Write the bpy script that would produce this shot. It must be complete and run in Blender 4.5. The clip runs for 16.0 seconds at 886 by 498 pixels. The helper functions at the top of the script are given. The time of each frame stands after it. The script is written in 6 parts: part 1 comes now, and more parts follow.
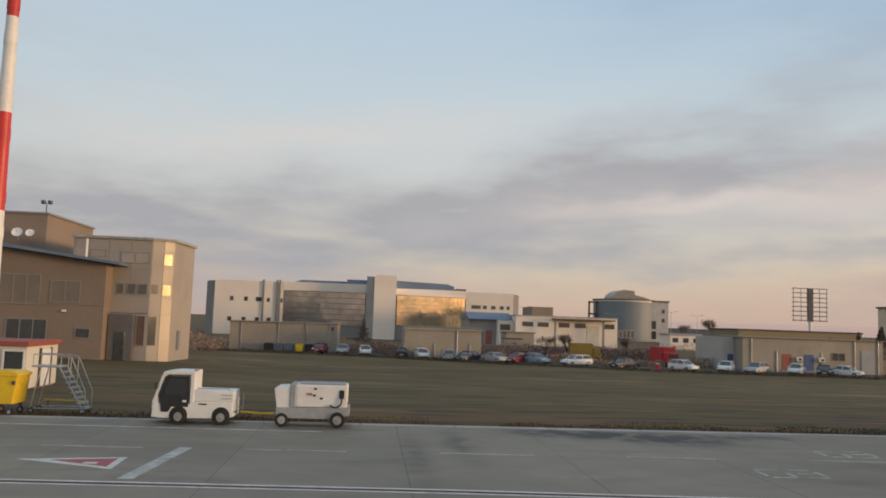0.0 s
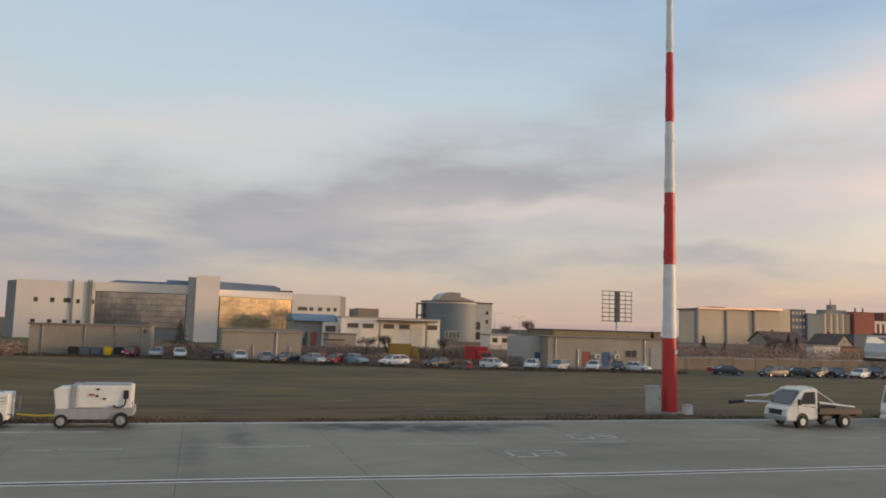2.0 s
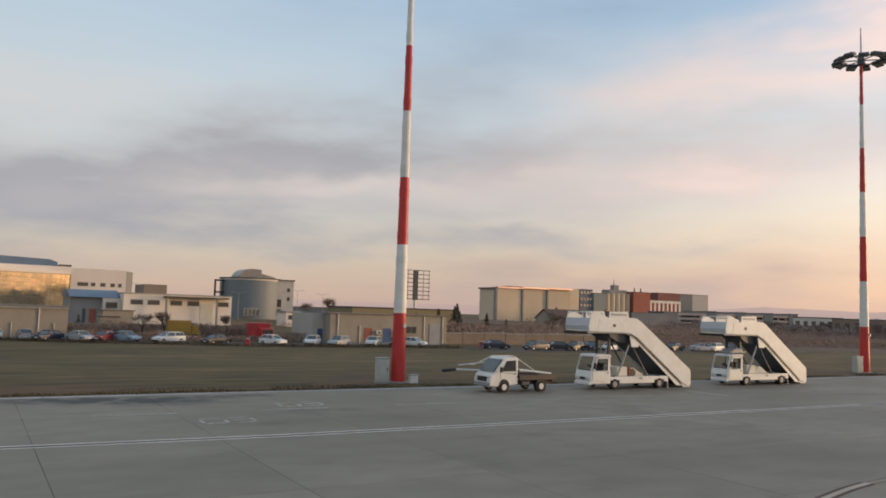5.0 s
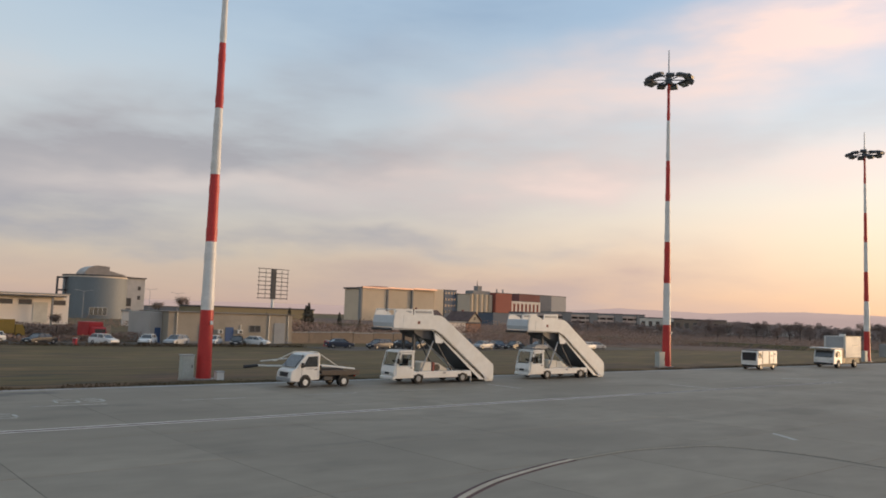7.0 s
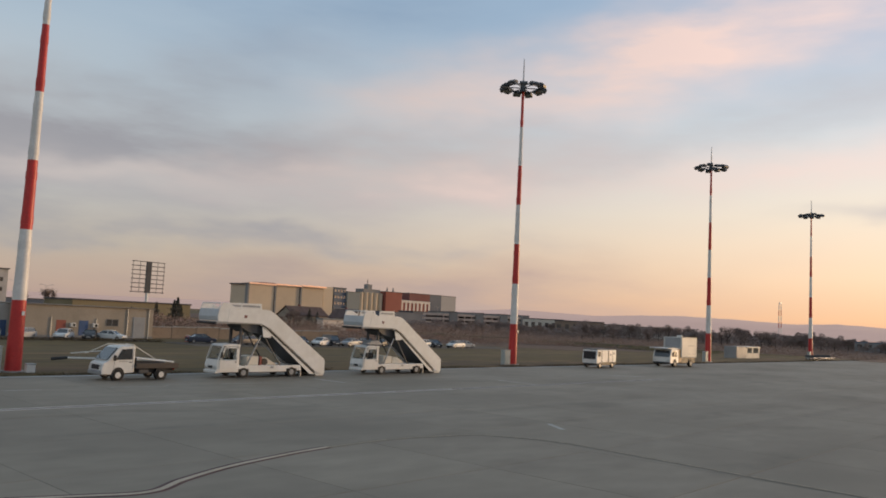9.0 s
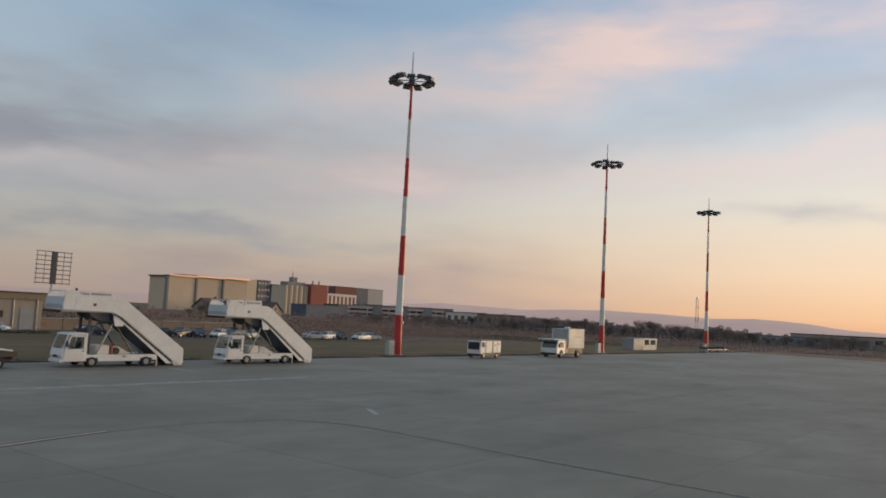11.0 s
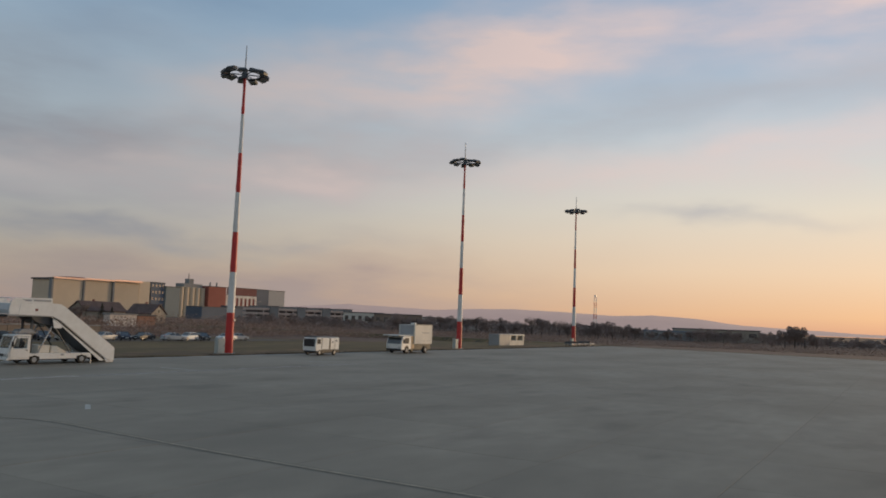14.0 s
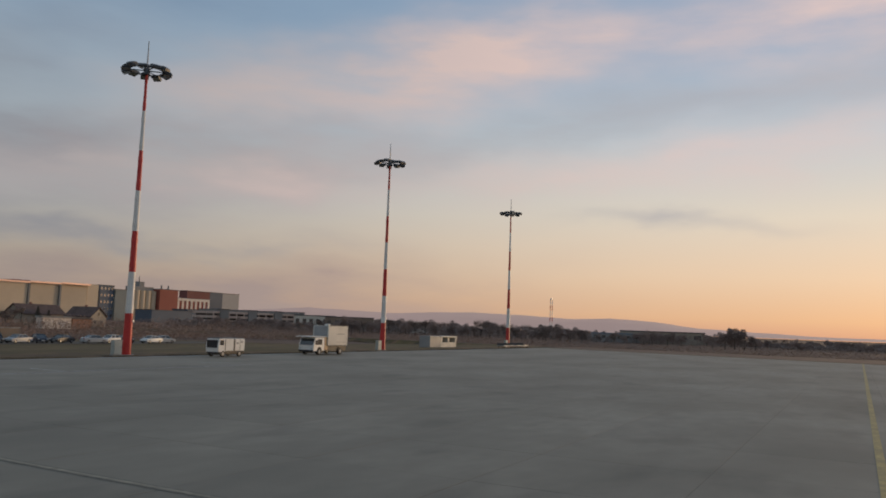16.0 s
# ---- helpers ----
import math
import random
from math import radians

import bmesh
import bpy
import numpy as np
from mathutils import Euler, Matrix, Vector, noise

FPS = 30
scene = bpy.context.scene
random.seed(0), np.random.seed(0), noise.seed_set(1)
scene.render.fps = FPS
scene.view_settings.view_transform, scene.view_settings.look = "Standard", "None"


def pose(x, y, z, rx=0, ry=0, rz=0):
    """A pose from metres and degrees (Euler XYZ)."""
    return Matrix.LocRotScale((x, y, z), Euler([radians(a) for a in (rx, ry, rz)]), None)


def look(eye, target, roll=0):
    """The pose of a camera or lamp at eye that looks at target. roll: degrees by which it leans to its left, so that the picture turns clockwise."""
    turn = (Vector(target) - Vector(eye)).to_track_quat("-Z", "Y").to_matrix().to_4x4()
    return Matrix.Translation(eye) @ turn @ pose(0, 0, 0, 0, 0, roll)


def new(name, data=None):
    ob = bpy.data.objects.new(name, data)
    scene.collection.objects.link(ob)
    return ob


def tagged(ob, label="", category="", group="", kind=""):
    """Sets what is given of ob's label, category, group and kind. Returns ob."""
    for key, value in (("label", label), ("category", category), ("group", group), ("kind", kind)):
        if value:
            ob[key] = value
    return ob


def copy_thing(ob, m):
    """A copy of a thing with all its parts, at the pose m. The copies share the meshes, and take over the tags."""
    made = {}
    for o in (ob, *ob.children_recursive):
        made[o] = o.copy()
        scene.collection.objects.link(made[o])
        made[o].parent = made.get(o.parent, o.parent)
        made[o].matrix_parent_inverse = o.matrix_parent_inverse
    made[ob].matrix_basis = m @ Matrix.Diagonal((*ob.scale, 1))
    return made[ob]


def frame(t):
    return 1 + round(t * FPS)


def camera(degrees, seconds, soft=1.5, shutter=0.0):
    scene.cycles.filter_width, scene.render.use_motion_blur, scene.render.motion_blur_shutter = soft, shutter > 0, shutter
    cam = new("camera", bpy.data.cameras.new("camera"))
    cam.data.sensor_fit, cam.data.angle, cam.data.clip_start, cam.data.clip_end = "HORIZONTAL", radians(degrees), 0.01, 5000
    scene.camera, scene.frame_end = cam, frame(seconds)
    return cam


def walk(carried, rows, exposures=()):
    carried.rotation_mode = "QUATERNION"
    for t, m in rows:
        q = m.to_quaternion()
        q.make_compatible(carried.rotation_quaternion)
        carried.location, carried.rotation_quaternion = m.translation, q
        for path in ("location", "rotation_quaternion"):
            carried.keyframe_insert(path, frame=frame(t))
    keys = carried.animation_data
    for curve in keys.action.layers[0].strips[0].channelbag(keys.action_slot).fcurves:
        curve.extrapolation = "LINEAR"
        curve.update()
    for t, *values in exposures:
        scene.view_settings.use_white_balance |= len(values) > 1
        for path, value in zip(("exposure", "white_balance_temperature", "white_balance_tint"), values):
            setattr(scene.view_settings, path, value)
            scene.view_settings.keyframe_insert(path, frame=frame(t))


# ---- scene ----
cam = camera(58.7, 16.0, soft=1.8)
PATH = [
    (0, (1.703, 0.58, 4.499), (1.88, 2.563, 4.683), 2.0),
    (0.5, (2.061, 0.128, 4.475), (2.342, 2.1, 4.661), 1.9),
    (1, (2.446, -0.443, 4.486), (2.834, 1.51, 4.677), 2.0),
    (1.5, (2.874, -1.068, 4.446), (3.368, 0.86, 4.64), 1.8),
    (2, (3.296, -1.736, 4.453), (3.882, 0.165, 4.655), 1.7),
    (2.5, (3.826, -2.266, 4.44), (4.496, -0.392, 4.639), 1.8),
    (3, (4.354, -2.849, 4.459), (5.086, -0.996, 4.634), 2.0),
    (3.5, (4.964, -3.435, 4.443), (5.776, -1.616, 4.619), 2.1),
    (5.8, (7.475, -6.76, 4.398), (8.605, -5.119, 4.564), 1.9),
    (6, (7.718, -7.128, 4.377), (8.879, -5.508, 4.549), 2.0),
    (6.5, (8.33, -7.921, 4.378), (9.557, -6.351, 4.552), 2.0),
    (7, (8.93, -8.817, 4.359), (10.216, -7.295, 4.531), 1.9),
    (7.5, (9.495, -9.73, 4.361), (10.838, -8.257, 4.532), 2.4),
    (8, (10.049, -10.712, 4.338), (11.453, -9.3, 4.526), 2.0),
    (8.5, (10.708, -11.612, 4.318), (12.151, -10.239, 4.499), 2.3),
    (9, (11.38, -12.526, 4.34), (12.856, -11.188, 4.52), 2.8),
    (11.5, (14.949, -17.608, 4.265), (16.561, -16.437, 4.438), 2.6),
    (12, (15.776, -18.616, 4.263), (17.41, -17.476, 4.436), 2.3),
    (12.5, (16.579, -19.715, 4.22), (18.231, -18.6, 4.389), 2.4),
    (13, (17.136, -20.901, 4.245), (18.811, -19.823, 4.423), 2.3),
    (13.5, (17.944, -22.137, 4.212), (19.636, -21.086, 4.387), 2.2),
    (14, (18.693, -23.418, 4.161), (20.407, -22.404, 4.345), 2.1),
    (14.5, (19.484, -24.658, 4.155), (21.215, -23.677, 4.354), 2.2),
    (15, (20.22, -26.057, 4.214), (21.965, -25.099, 4.412), 2.1),
    (15.5, (21.163, -27.192, 4.251), (22.914, -26.243, 4.436), 2.2),
    (16, (22.008, -28.485, 4.068), (23.769, -27.556, 4.264), 2.0),
]
walk(cam, [(t, look(eye, target, roll)) for t, eye, target, roll in PATH],
     [(0, 0.08, 6750, 9), (3.5, 0.1, 6700, 9), (7, 0.08, 6650, 10), (8, -0.08, 6620, 10), (9, -0.16, 6600, 10), (11.5, -0.36, 6200, 7), (13, -0.42, 6200, 6), (14, -0.49, 6220, 7), (15, -0.5, 6250, 7), (16, -0.58, 6350, 9)])

# ---- world, sun, exposure ----
SUN_AZ, SUN_EL = -20.0, 3.5


def lin(r, g, b, a=1.0):
    f = lambda c: ((c / 255 + 0.055) / 1.055) ** 2.4 if c > 10 else c / 3294.6
    return (f(r), f(g), f(b), a)


def ramp(nodes, stops):
    n = nodes.new("ShaderNodeValToRGB")
    while len(n.color_ramp.elements) < len(stops):
        n.color_ramp.elements.new(0.5)
    for e, (p, c) in zip(n.color_ramp.elements, stops):
        e.position, e.color = p, c
    return n


def maths(nt, op, a, b=None, c=None, clamp=False):
    n = nt.nodes.new("ShaderNodeMath")
    n.operation, n.use_clamp = op, clamp
    for i, v in enumerate((a, b, c)):
        if v is None:
            continue
        if isinstance(v, (int, float)):
            n.inputs[i].default_value = v
        else:
            nt.links.new(v, n.inputs[i])
    return n.outputs[0]


def mix(nt, fac, a, b, blend="MIX"):
    n = nt.nodes.new("ShaderNodeMix")
    n.data_type, n.blend_type = "RGBA", blend
    for s, v in ((n.inputs[0], fac), (n.inputs[6], a), (n.inputs[7], b)):
        if isinstance(v, (int, float, tuple)):
            s.default_value = v
        else:
            nt.links.new(v, s)
    return n.outputs[2]


def build_world():
    w = bpy.data.worlds.new("dusk_sky")
    scene.world = w
    w.use_nodes = True
    nt = w.node_tree
    nt.nodes.clear()
    tc = nt.nodes.new("ShaderNodeTexCoord")
    sep = nt.nodes.new("ShaderNodeSeparateXYZ")
    nt.links.new(tc.outputs["Generated"], sep.inputs[0])
    x, y, z = sep.outputs
    flat = maths(nt, "SQRT", maths(nt, "ADD", maths(nt, "MULTIPLY", x, x), maths(nt, "MULTIPLY", y, y)))
    flat = maths(nt, "MAXIMUM", flat, 0.02)
    az = radians(SUN_AZ)
    toward = maths(nt, "DIVIDE", maths(nt, "ADD", maths(nt, "MULTIPLY", x, math.cos(az)), maths(nt, "MULTIPLY", y, math.sin(az))), flat)
    near = nt.nodes.new("ShaderNodeMapRange")
    near.interpolation_type = "SMOOTHSTEP"
    near.inputs[1].default_value, near.inputs[2].default_value = 0.0, 1.0
    nt.links.new(toward, near.inputs[0])
    lift = maths(nt, "MULTIPLY", z, 2.0, clamp=True)
    away = ramp(nt.nodes, [(0.0, lin(198, 168, 158)), (0.05, lin(216, 188, 166)), (0.14, lin(218, 204, 184)), (0.30, lin(208, 212, 213)),
                           (0.52, lin(196, 212, 224)), (0.78, lin(180, 203, 225)), (1.0, lin(172, 190, 208))])
    glow = ramp(nt.nodes, [(0.0, lin(224, 168, 138)), (0.04, lin(242, 192, 150)), (0.14, lin(246, 212, 180)), (0.28, lin(238, 222, 202)),
                           (0.46, lin(206, 212, 216)), (0.70, lin(148, 176, 204)), (1.0, lin(138, 162, 190))])
    nt.links.new(lift, away.inputs[0])
    nt.links.new(lift, glow.inputs[0])
    sky = mix(nt, near.outputs[0], away.outputs[0], glow.outputs[0])
    nish = nt.nodes.new("ShaderNodeTexSky")
    nish.sky_type, nish.sun_disc = "NISHITA", False
    nish.sun_elevation, nish.sun_rotation = radians(SUN_EL), radians(90 - SUN_AZ)
    dim = mix(nt, 1.0, nish.outputs[0], (0.10, 0.10, 0.10, 1), "MULTIPLY")
    sky = mix(nt, 0.10, sky, dim)
    # cloud banks by compass bearing and height in degrees, with ragged edges
    bearing = maths(nt, "MULTIPLY", maths(nt, "ARCTAN2", y, x), 57.2958)
    height = maths(nt, "MULTIPLY", maths(nt, "ARCSINE", z), 57.2958)

    def ragged(scale, detail, shift, tall=2.6):
        n = nt.nodes.new("ShaderNodeTexNoise")
        n.inputs["Scale"].default_value, n.inputs["Detail"].default_value, n.inputs["Roughness"].default_value = scale, detail, 0.55
        mp = nt.nodes.new("ShaderNodeMapping")
        mp.inputs["Location"].default_value = (shift, 0.3 * shift, 0)
        mp.inputs["Scale"].default_value = (1, 1, tall)
        nt.links.new(tc.outputs["Generated"], mp.inputs[0])
        nt.links.new(mp.outputs[0], n.inputs["Vector"])
        return n.outputs[0]

    wob1, wob2, fray = ragged(3.2, 3, 2.0), ragged(4.0, 4, 5.0), ragged(6.0, 7, 9.0, 4.5)
    bearing = maths(nt, "ADD", bearing, maths(nt, "MULTIPLY", maths(nt, "SUBTRACT", wob1, 0.5), 26.0))
    height = maths(nt, "ADD", height, maths(nt, "MULTIPLY", maths(nt, "SUBTRACT", wob2, 0.5), 7.0))
    fray = maths(nt, "MULTIPLY_ADD", fray, 1.9, -0.15, clamp=False)

    def banks(rows):
        total = None
        for a0, h0, ra, rh, slope, strength in rows:
            da = maths(nt, "SUBTRACT", bearing, a0)
            dh = maths(nt, "ADD", maths(nt, "SUBTRACT", height, h0), maths(nt, "MULTIPLY", da, slope))
            u, v = maths(nt, "DIVIDE", da, ra), maths(nt, "DIVIDE", dh, rh)
            q = maths(nt, "ADD", maths(nt, "MULTIPLY", u, u), maths(nt, "MULTIPLY", v, v))
            b = maths(nt, "MULTIPLY", maths(nt, "POWER", 2.71828, maths(nt, "MULTIPLY", q, -1.0)), strength)
            total = b if total is None else maths(nt, "ADD", total, b)
        return maths(nt, "MULTIPLY", total, fray, clamp=True)

    haze = banks([(46, 1.6, 22, 2.8, 0.0, 1.0), (104, 2.0, 24, 3.0, 0.0, 0.95)])
    sky = mix(nt, haze, sky, mix(nt, near.outputs[0], lin(180, 165, 161), lin(202, 173, 158)))
    dark = banks([(108, 5.6, 18, 3.0, -0.08, 1.15), (98, 8.6, 14, 2.2, 0.0, 0.6), (83, 7.6, 15, 3.0, 0.26, 0.8), (70, 11.4, 11, 3.0, 0.3, 0.55),
                  (58, 15.6, 12, 3.0, 0.45, 0.35), (66, 4.8, 15, 0.9, 0.0, 0.6), (50, 5.2, 14, 0.8, 0.0, 0.5), (77, 6.8, 8, 2.4, 0.0, 0.5),
                  (52, 10.4, 17, 2.6, 0.0, 1.0), (60, 7.5, 16, 1.5, 0.05, 0.5), (20, 14.2, 18, 1.6, 0.15, 0.5), (40, 13.2, 8, 1.2, 0.1, 0.4), (10, 7.4, 7, 0.7, 0.0, 0.5),
                  (-4, 16.5, 10, 2.5, 0.1, 0.4), (150, 14, 40, 5, 0.0, 0.6), (-80, 16, 50, 6, 0.0, 0.6)])
    dark_col = mix(nt, near.outputs[0], lin(164, 165, 172), lin(178, 174, 178))
    sky = mix(nt, dark, sky, dark_col)
    pink = banks([(27, 18.6, 13, 3.0, 0.2, 1.2), (56, 9.0, 18, 1.6, 0.02, 0.6), (41, 10.2, 9, 1.9, 0.0, 0.5), (43, 15.6, 7, 2.8, 0.0, 0.5), (12, 11.8, 22, 1.8, 0.08, 0.6),
                  (0, 21.5, 11, 3.4, 0.0, 0.8), (93, 13, 18, 2.4, 0.08, 0.5), (70, 8.6, 12, 1.0, 0.15, 0.4), (-60, 20, 40, 7, 0.0, 0.5), (180, 22, 50, 8, 0.0, 0.5)])
    pink_col = mix(nt, near.outputs[0], lin(216, 206, 202), lin(236, 206, 196))
    sky = mix(nt, pink, sky, pink_col)
    blue = banks([(52, 24, 18, 7, 0.0, 0.55), (30, 27, 16, 5, 0.0, 0.3)])
    sky = mix(nt, blue, sky, lin(140, 166, 194))
    gain = maths(nt, "MULTIPLY_ADD", maths(nt, "MULTIPLY", near.outputs[0], near.outputs[0]), 0.42, 1.0)
    gain_col = nt.nodes.new("ShaderNodeCombineColor")
    for s in gain_col.inputs:
        nt.links.new(gain, s)
    sky = mix(nt, 1.0, sky, gain_col.outputs[0], "MULTIPLY")
    bg = nt.nodes.new("ShaderNodeBackground")
    nt.links.new(sky, bg.inputs[0])
    out = nt.nodes.new("ShaderNodeOutputWorld")
    nt.links.new(bg.outputs[0], out.inputs[0])


build_world()
sun_data = bpy.data.lights.new("sun", "SUN")
sun_data.energy, sun_data.angle, sun_data.color = 2.5, radians(10), (1.0, 0.66, 0.36)
sun = new("sun", sun_data)
sun.matrix_world = look((300 * math.cos(radians(SUN_AZ)), 300 * math.sin(radians(SUN_AZ)), 300 * math.tan(radians(SUN_EL)) + 2), (0, 0, 2))


# ---- materials ----
MATS = {}


def surface(name, col, rough=0.6, metal=0.0, vary=0.12, grain=6.0, blotch=0.5, bump=0.15, spread=0.06, stretch=(1, 1, 1), tint=None, stain=0.0, bump_at=None):
    """Base colour with fine grain, broad blotches, a spread from piece to piece, and relief."""
    if name in MATS:
        return MATS[name]
    m = bpy.data.materials.new(name)
    m.use_nodes = True
    nt = m.node_tree
    p = nt.nodes["Principled BSDF"]
    tc = nt.nodes.new("ShaderNodeTexCoord")
    geo = nt.nodes.new("ShaderNodeNewGeometry")
    mp = nt.nodes.new("ShaderNodeMapping")
    mp.inputs["Scale"].default_value = stretch
    nt.links.new(geo.outputs["Position"], mp.inputs[0])

    def noise_at(scale, detail=4):
        n = nt.nodes.new("ShaderNodeTexNoise")
        n.inputs["Scale"].default_value, n.inputs["Detail"].default_value = scale, detail
        nt.links.new(mp.outputs[0], n.inputs["Vector"])
        return n.outputs[0]

    fine, broad = noise_at(grain), noise_at(blotch, 3)
    c = (*col, 1.0)
    lo = tuple(v * (1 - vary) for v in col) + (1.0,)
    hi = tuple(min(1, v * (1 + vary)) for v in col) + (1.0,)
    col1 = ramp(nt.nodes, [(0.3, lo), (0.7, hi)])
    nt.links.new(fine, col1.inputs[0])
    other = (*tint, 1.0) if tint else tuple(v * (1 - 1.4 * vary) for v in col) + (1.0,)
    edge = nt.nodes.new("ShaderNodeMapRange")
    edge.inputs[1].default_value, edge.inputs[2].default_value = 0.42, 0.68
    nt.links.new(broad, edge.inputs[0])
    out = mix(nt, maths(nt, "MULTIPLY", edge.outputs[0], 0.8), col1.outputs[0], other)
    if stain:
        s = nt.nodes.new("ShaderNodeMapRange")
        s.inputs[1].default_value, s.inputs[2].default_value = 0.56, 0.70
        nt.links.new(noise_at(blotch * 2.3, 5), s.inputs[0])
        out = mix(nt, maths(nt, "MULTIPLY", s.outputs[0], stain), out, tuple(v * 0.35 for v in col) + (1.0,))
    info = nt.nodes.new("ShaderNodeObjectInfo")
    sp = maths(nt, "ADD", maths(nt, "MULTIPLY", info.outputs["Random"], 2 * spread), 1 - spread)
    hs = nt.nodes.new("ShaderNodeHueSaturation")
    nt.links.new(out, hs.inputs["Color"])
    nt.links.new(sp, hs.inputs["Value"])
    nt.links.new(hs.outputs[0], p.inputs["Base Color"])
    rr = maths(nt, "ADD", maths(nt, "MULTIPLY", broad, 0.25), max(0.02, rough - 0.12))
    nt.links.new(rr, p.inputs["Roughness"])
    p.inputs["Metallic"].default_value = metal
    if bump:
        b = nt.nodes.new("ShaderNodeBump")
        b.inputs["Strength"].default_value, b.inputs["Distance"].default_value = bump, 0.02
        nt.links.new(noise_at(bump_at, 3) if bump_at else fine, b.inputs["Height"])
        nt.links.new(b.outputs[0], p.inputs["Normal"])
    MATS[name] = m
    return m


def glass(name, col, rough=0.06, metal=0.0, coat=0.5):
    if name in MATS:
        return MATS[name]
    m = surface(name, col, rough + 0.1, metal, vary=0.2, grain=2.0, blotch=0.3, bump=0.03, spread=0.07)
    p = m.node_tree.nodes["Principled BSDF"]
    p.inputs["Specular IOR Level"].default_value = 0.9
    p.inputs["Coat Weight"].default_value = coat
    return m


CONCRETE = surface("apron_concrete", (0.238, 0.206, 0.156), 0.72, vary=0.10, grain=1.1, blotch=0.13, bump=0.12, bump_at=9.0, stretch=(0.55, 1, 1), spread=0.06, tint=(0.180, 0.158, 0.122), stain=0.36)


def add_stains_and_spots(m, spots):
    """Dark oil and tyre stains, and dark spots beside parked vehicles, with ragged edges."""
    nt = m.node_tree
    p = nt.nodes["Principled BSDF"]
    col = p.inputs["Base Color"].links[0].from_socket
    geo = nt.nodes.new("ShaderNodeNewGeometry")
    sep = nt.nodes.new("ShaderNodeSeparateXYZ")
    nt.links.new(geo.outputs["Position"], sep.inputs[0])
    n = nt.nodes.new("ShaderNodeTexNoise")
    n.inputs["Scale"].default_value, n.inputs["Detail"].default_value = 0.9, 5
    nt.links.new(geo.outputs["Position"], n.inputs["Vector"])
    total = None
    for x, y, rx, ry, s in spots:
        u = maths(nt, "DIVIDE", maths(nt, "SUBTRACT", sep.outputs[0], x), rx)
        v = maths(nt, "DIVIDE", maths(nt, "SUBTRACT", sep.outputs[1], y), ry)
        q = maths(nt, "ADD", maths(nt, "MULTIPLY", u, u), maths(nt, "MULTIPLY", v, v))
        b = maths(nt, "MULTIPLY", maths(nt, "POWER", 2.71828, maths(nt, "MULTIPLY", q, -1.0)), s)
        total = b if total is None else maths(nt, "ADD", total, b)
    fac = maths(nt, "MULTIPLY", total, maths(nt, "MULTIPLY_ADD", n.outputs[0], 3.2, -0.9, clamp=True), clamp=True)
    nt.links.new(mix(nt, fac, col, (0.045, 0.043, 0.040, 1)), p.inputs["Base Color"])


add_stains_and_spots(CONCRETE, [(12.2, 33.2, 2.8, 1.2, 1.5), (9.4, 34.0, 2.2, 0.8, 1.3), (14.8, 32.2, 2.0, 1.3, 1.1), (18.0, 33.6, 2.4, 0.7, 1.0), (5.2, 30.5, 0.6, 4.0, 0.6), (3.4, 27.0, 0.5, 5.0, 0.5), (-5.5, 33.6, 2.6, 0.8, 0.6), (0.0, 33.4, 2.2, 0.7, 0.6), (33.5, 31.2, 3.0, 0.8, 0.55),
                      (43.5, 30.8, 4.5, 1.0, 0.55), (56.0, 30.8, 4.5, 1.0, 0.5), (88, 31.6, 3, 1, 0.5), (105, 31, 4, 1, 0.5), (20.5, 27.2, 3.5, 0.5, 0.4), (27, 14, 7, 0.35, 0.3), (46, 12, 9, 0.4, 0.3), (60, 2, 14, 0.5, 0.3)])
JOINT = surface("joint_sealant", (0.14, 0.125, 0.10), 0.85, vary=0.3, blotch=0.4)
CURB = surface("pale_edge_concrete", (0.36, 0.35, 0.33), 0.85, vary=0.2, stain=0.3)
GRASS = surface("winter_grass", (0.110, 0.075, 0.016), 0.95, vary=0.30, grain=0.9, blotch=0.09, bump=0.5, stretch=(0.35, 1, 1), tint=(0.145, 0.078, 0.024), stain=0.35, bump_at=3.0)


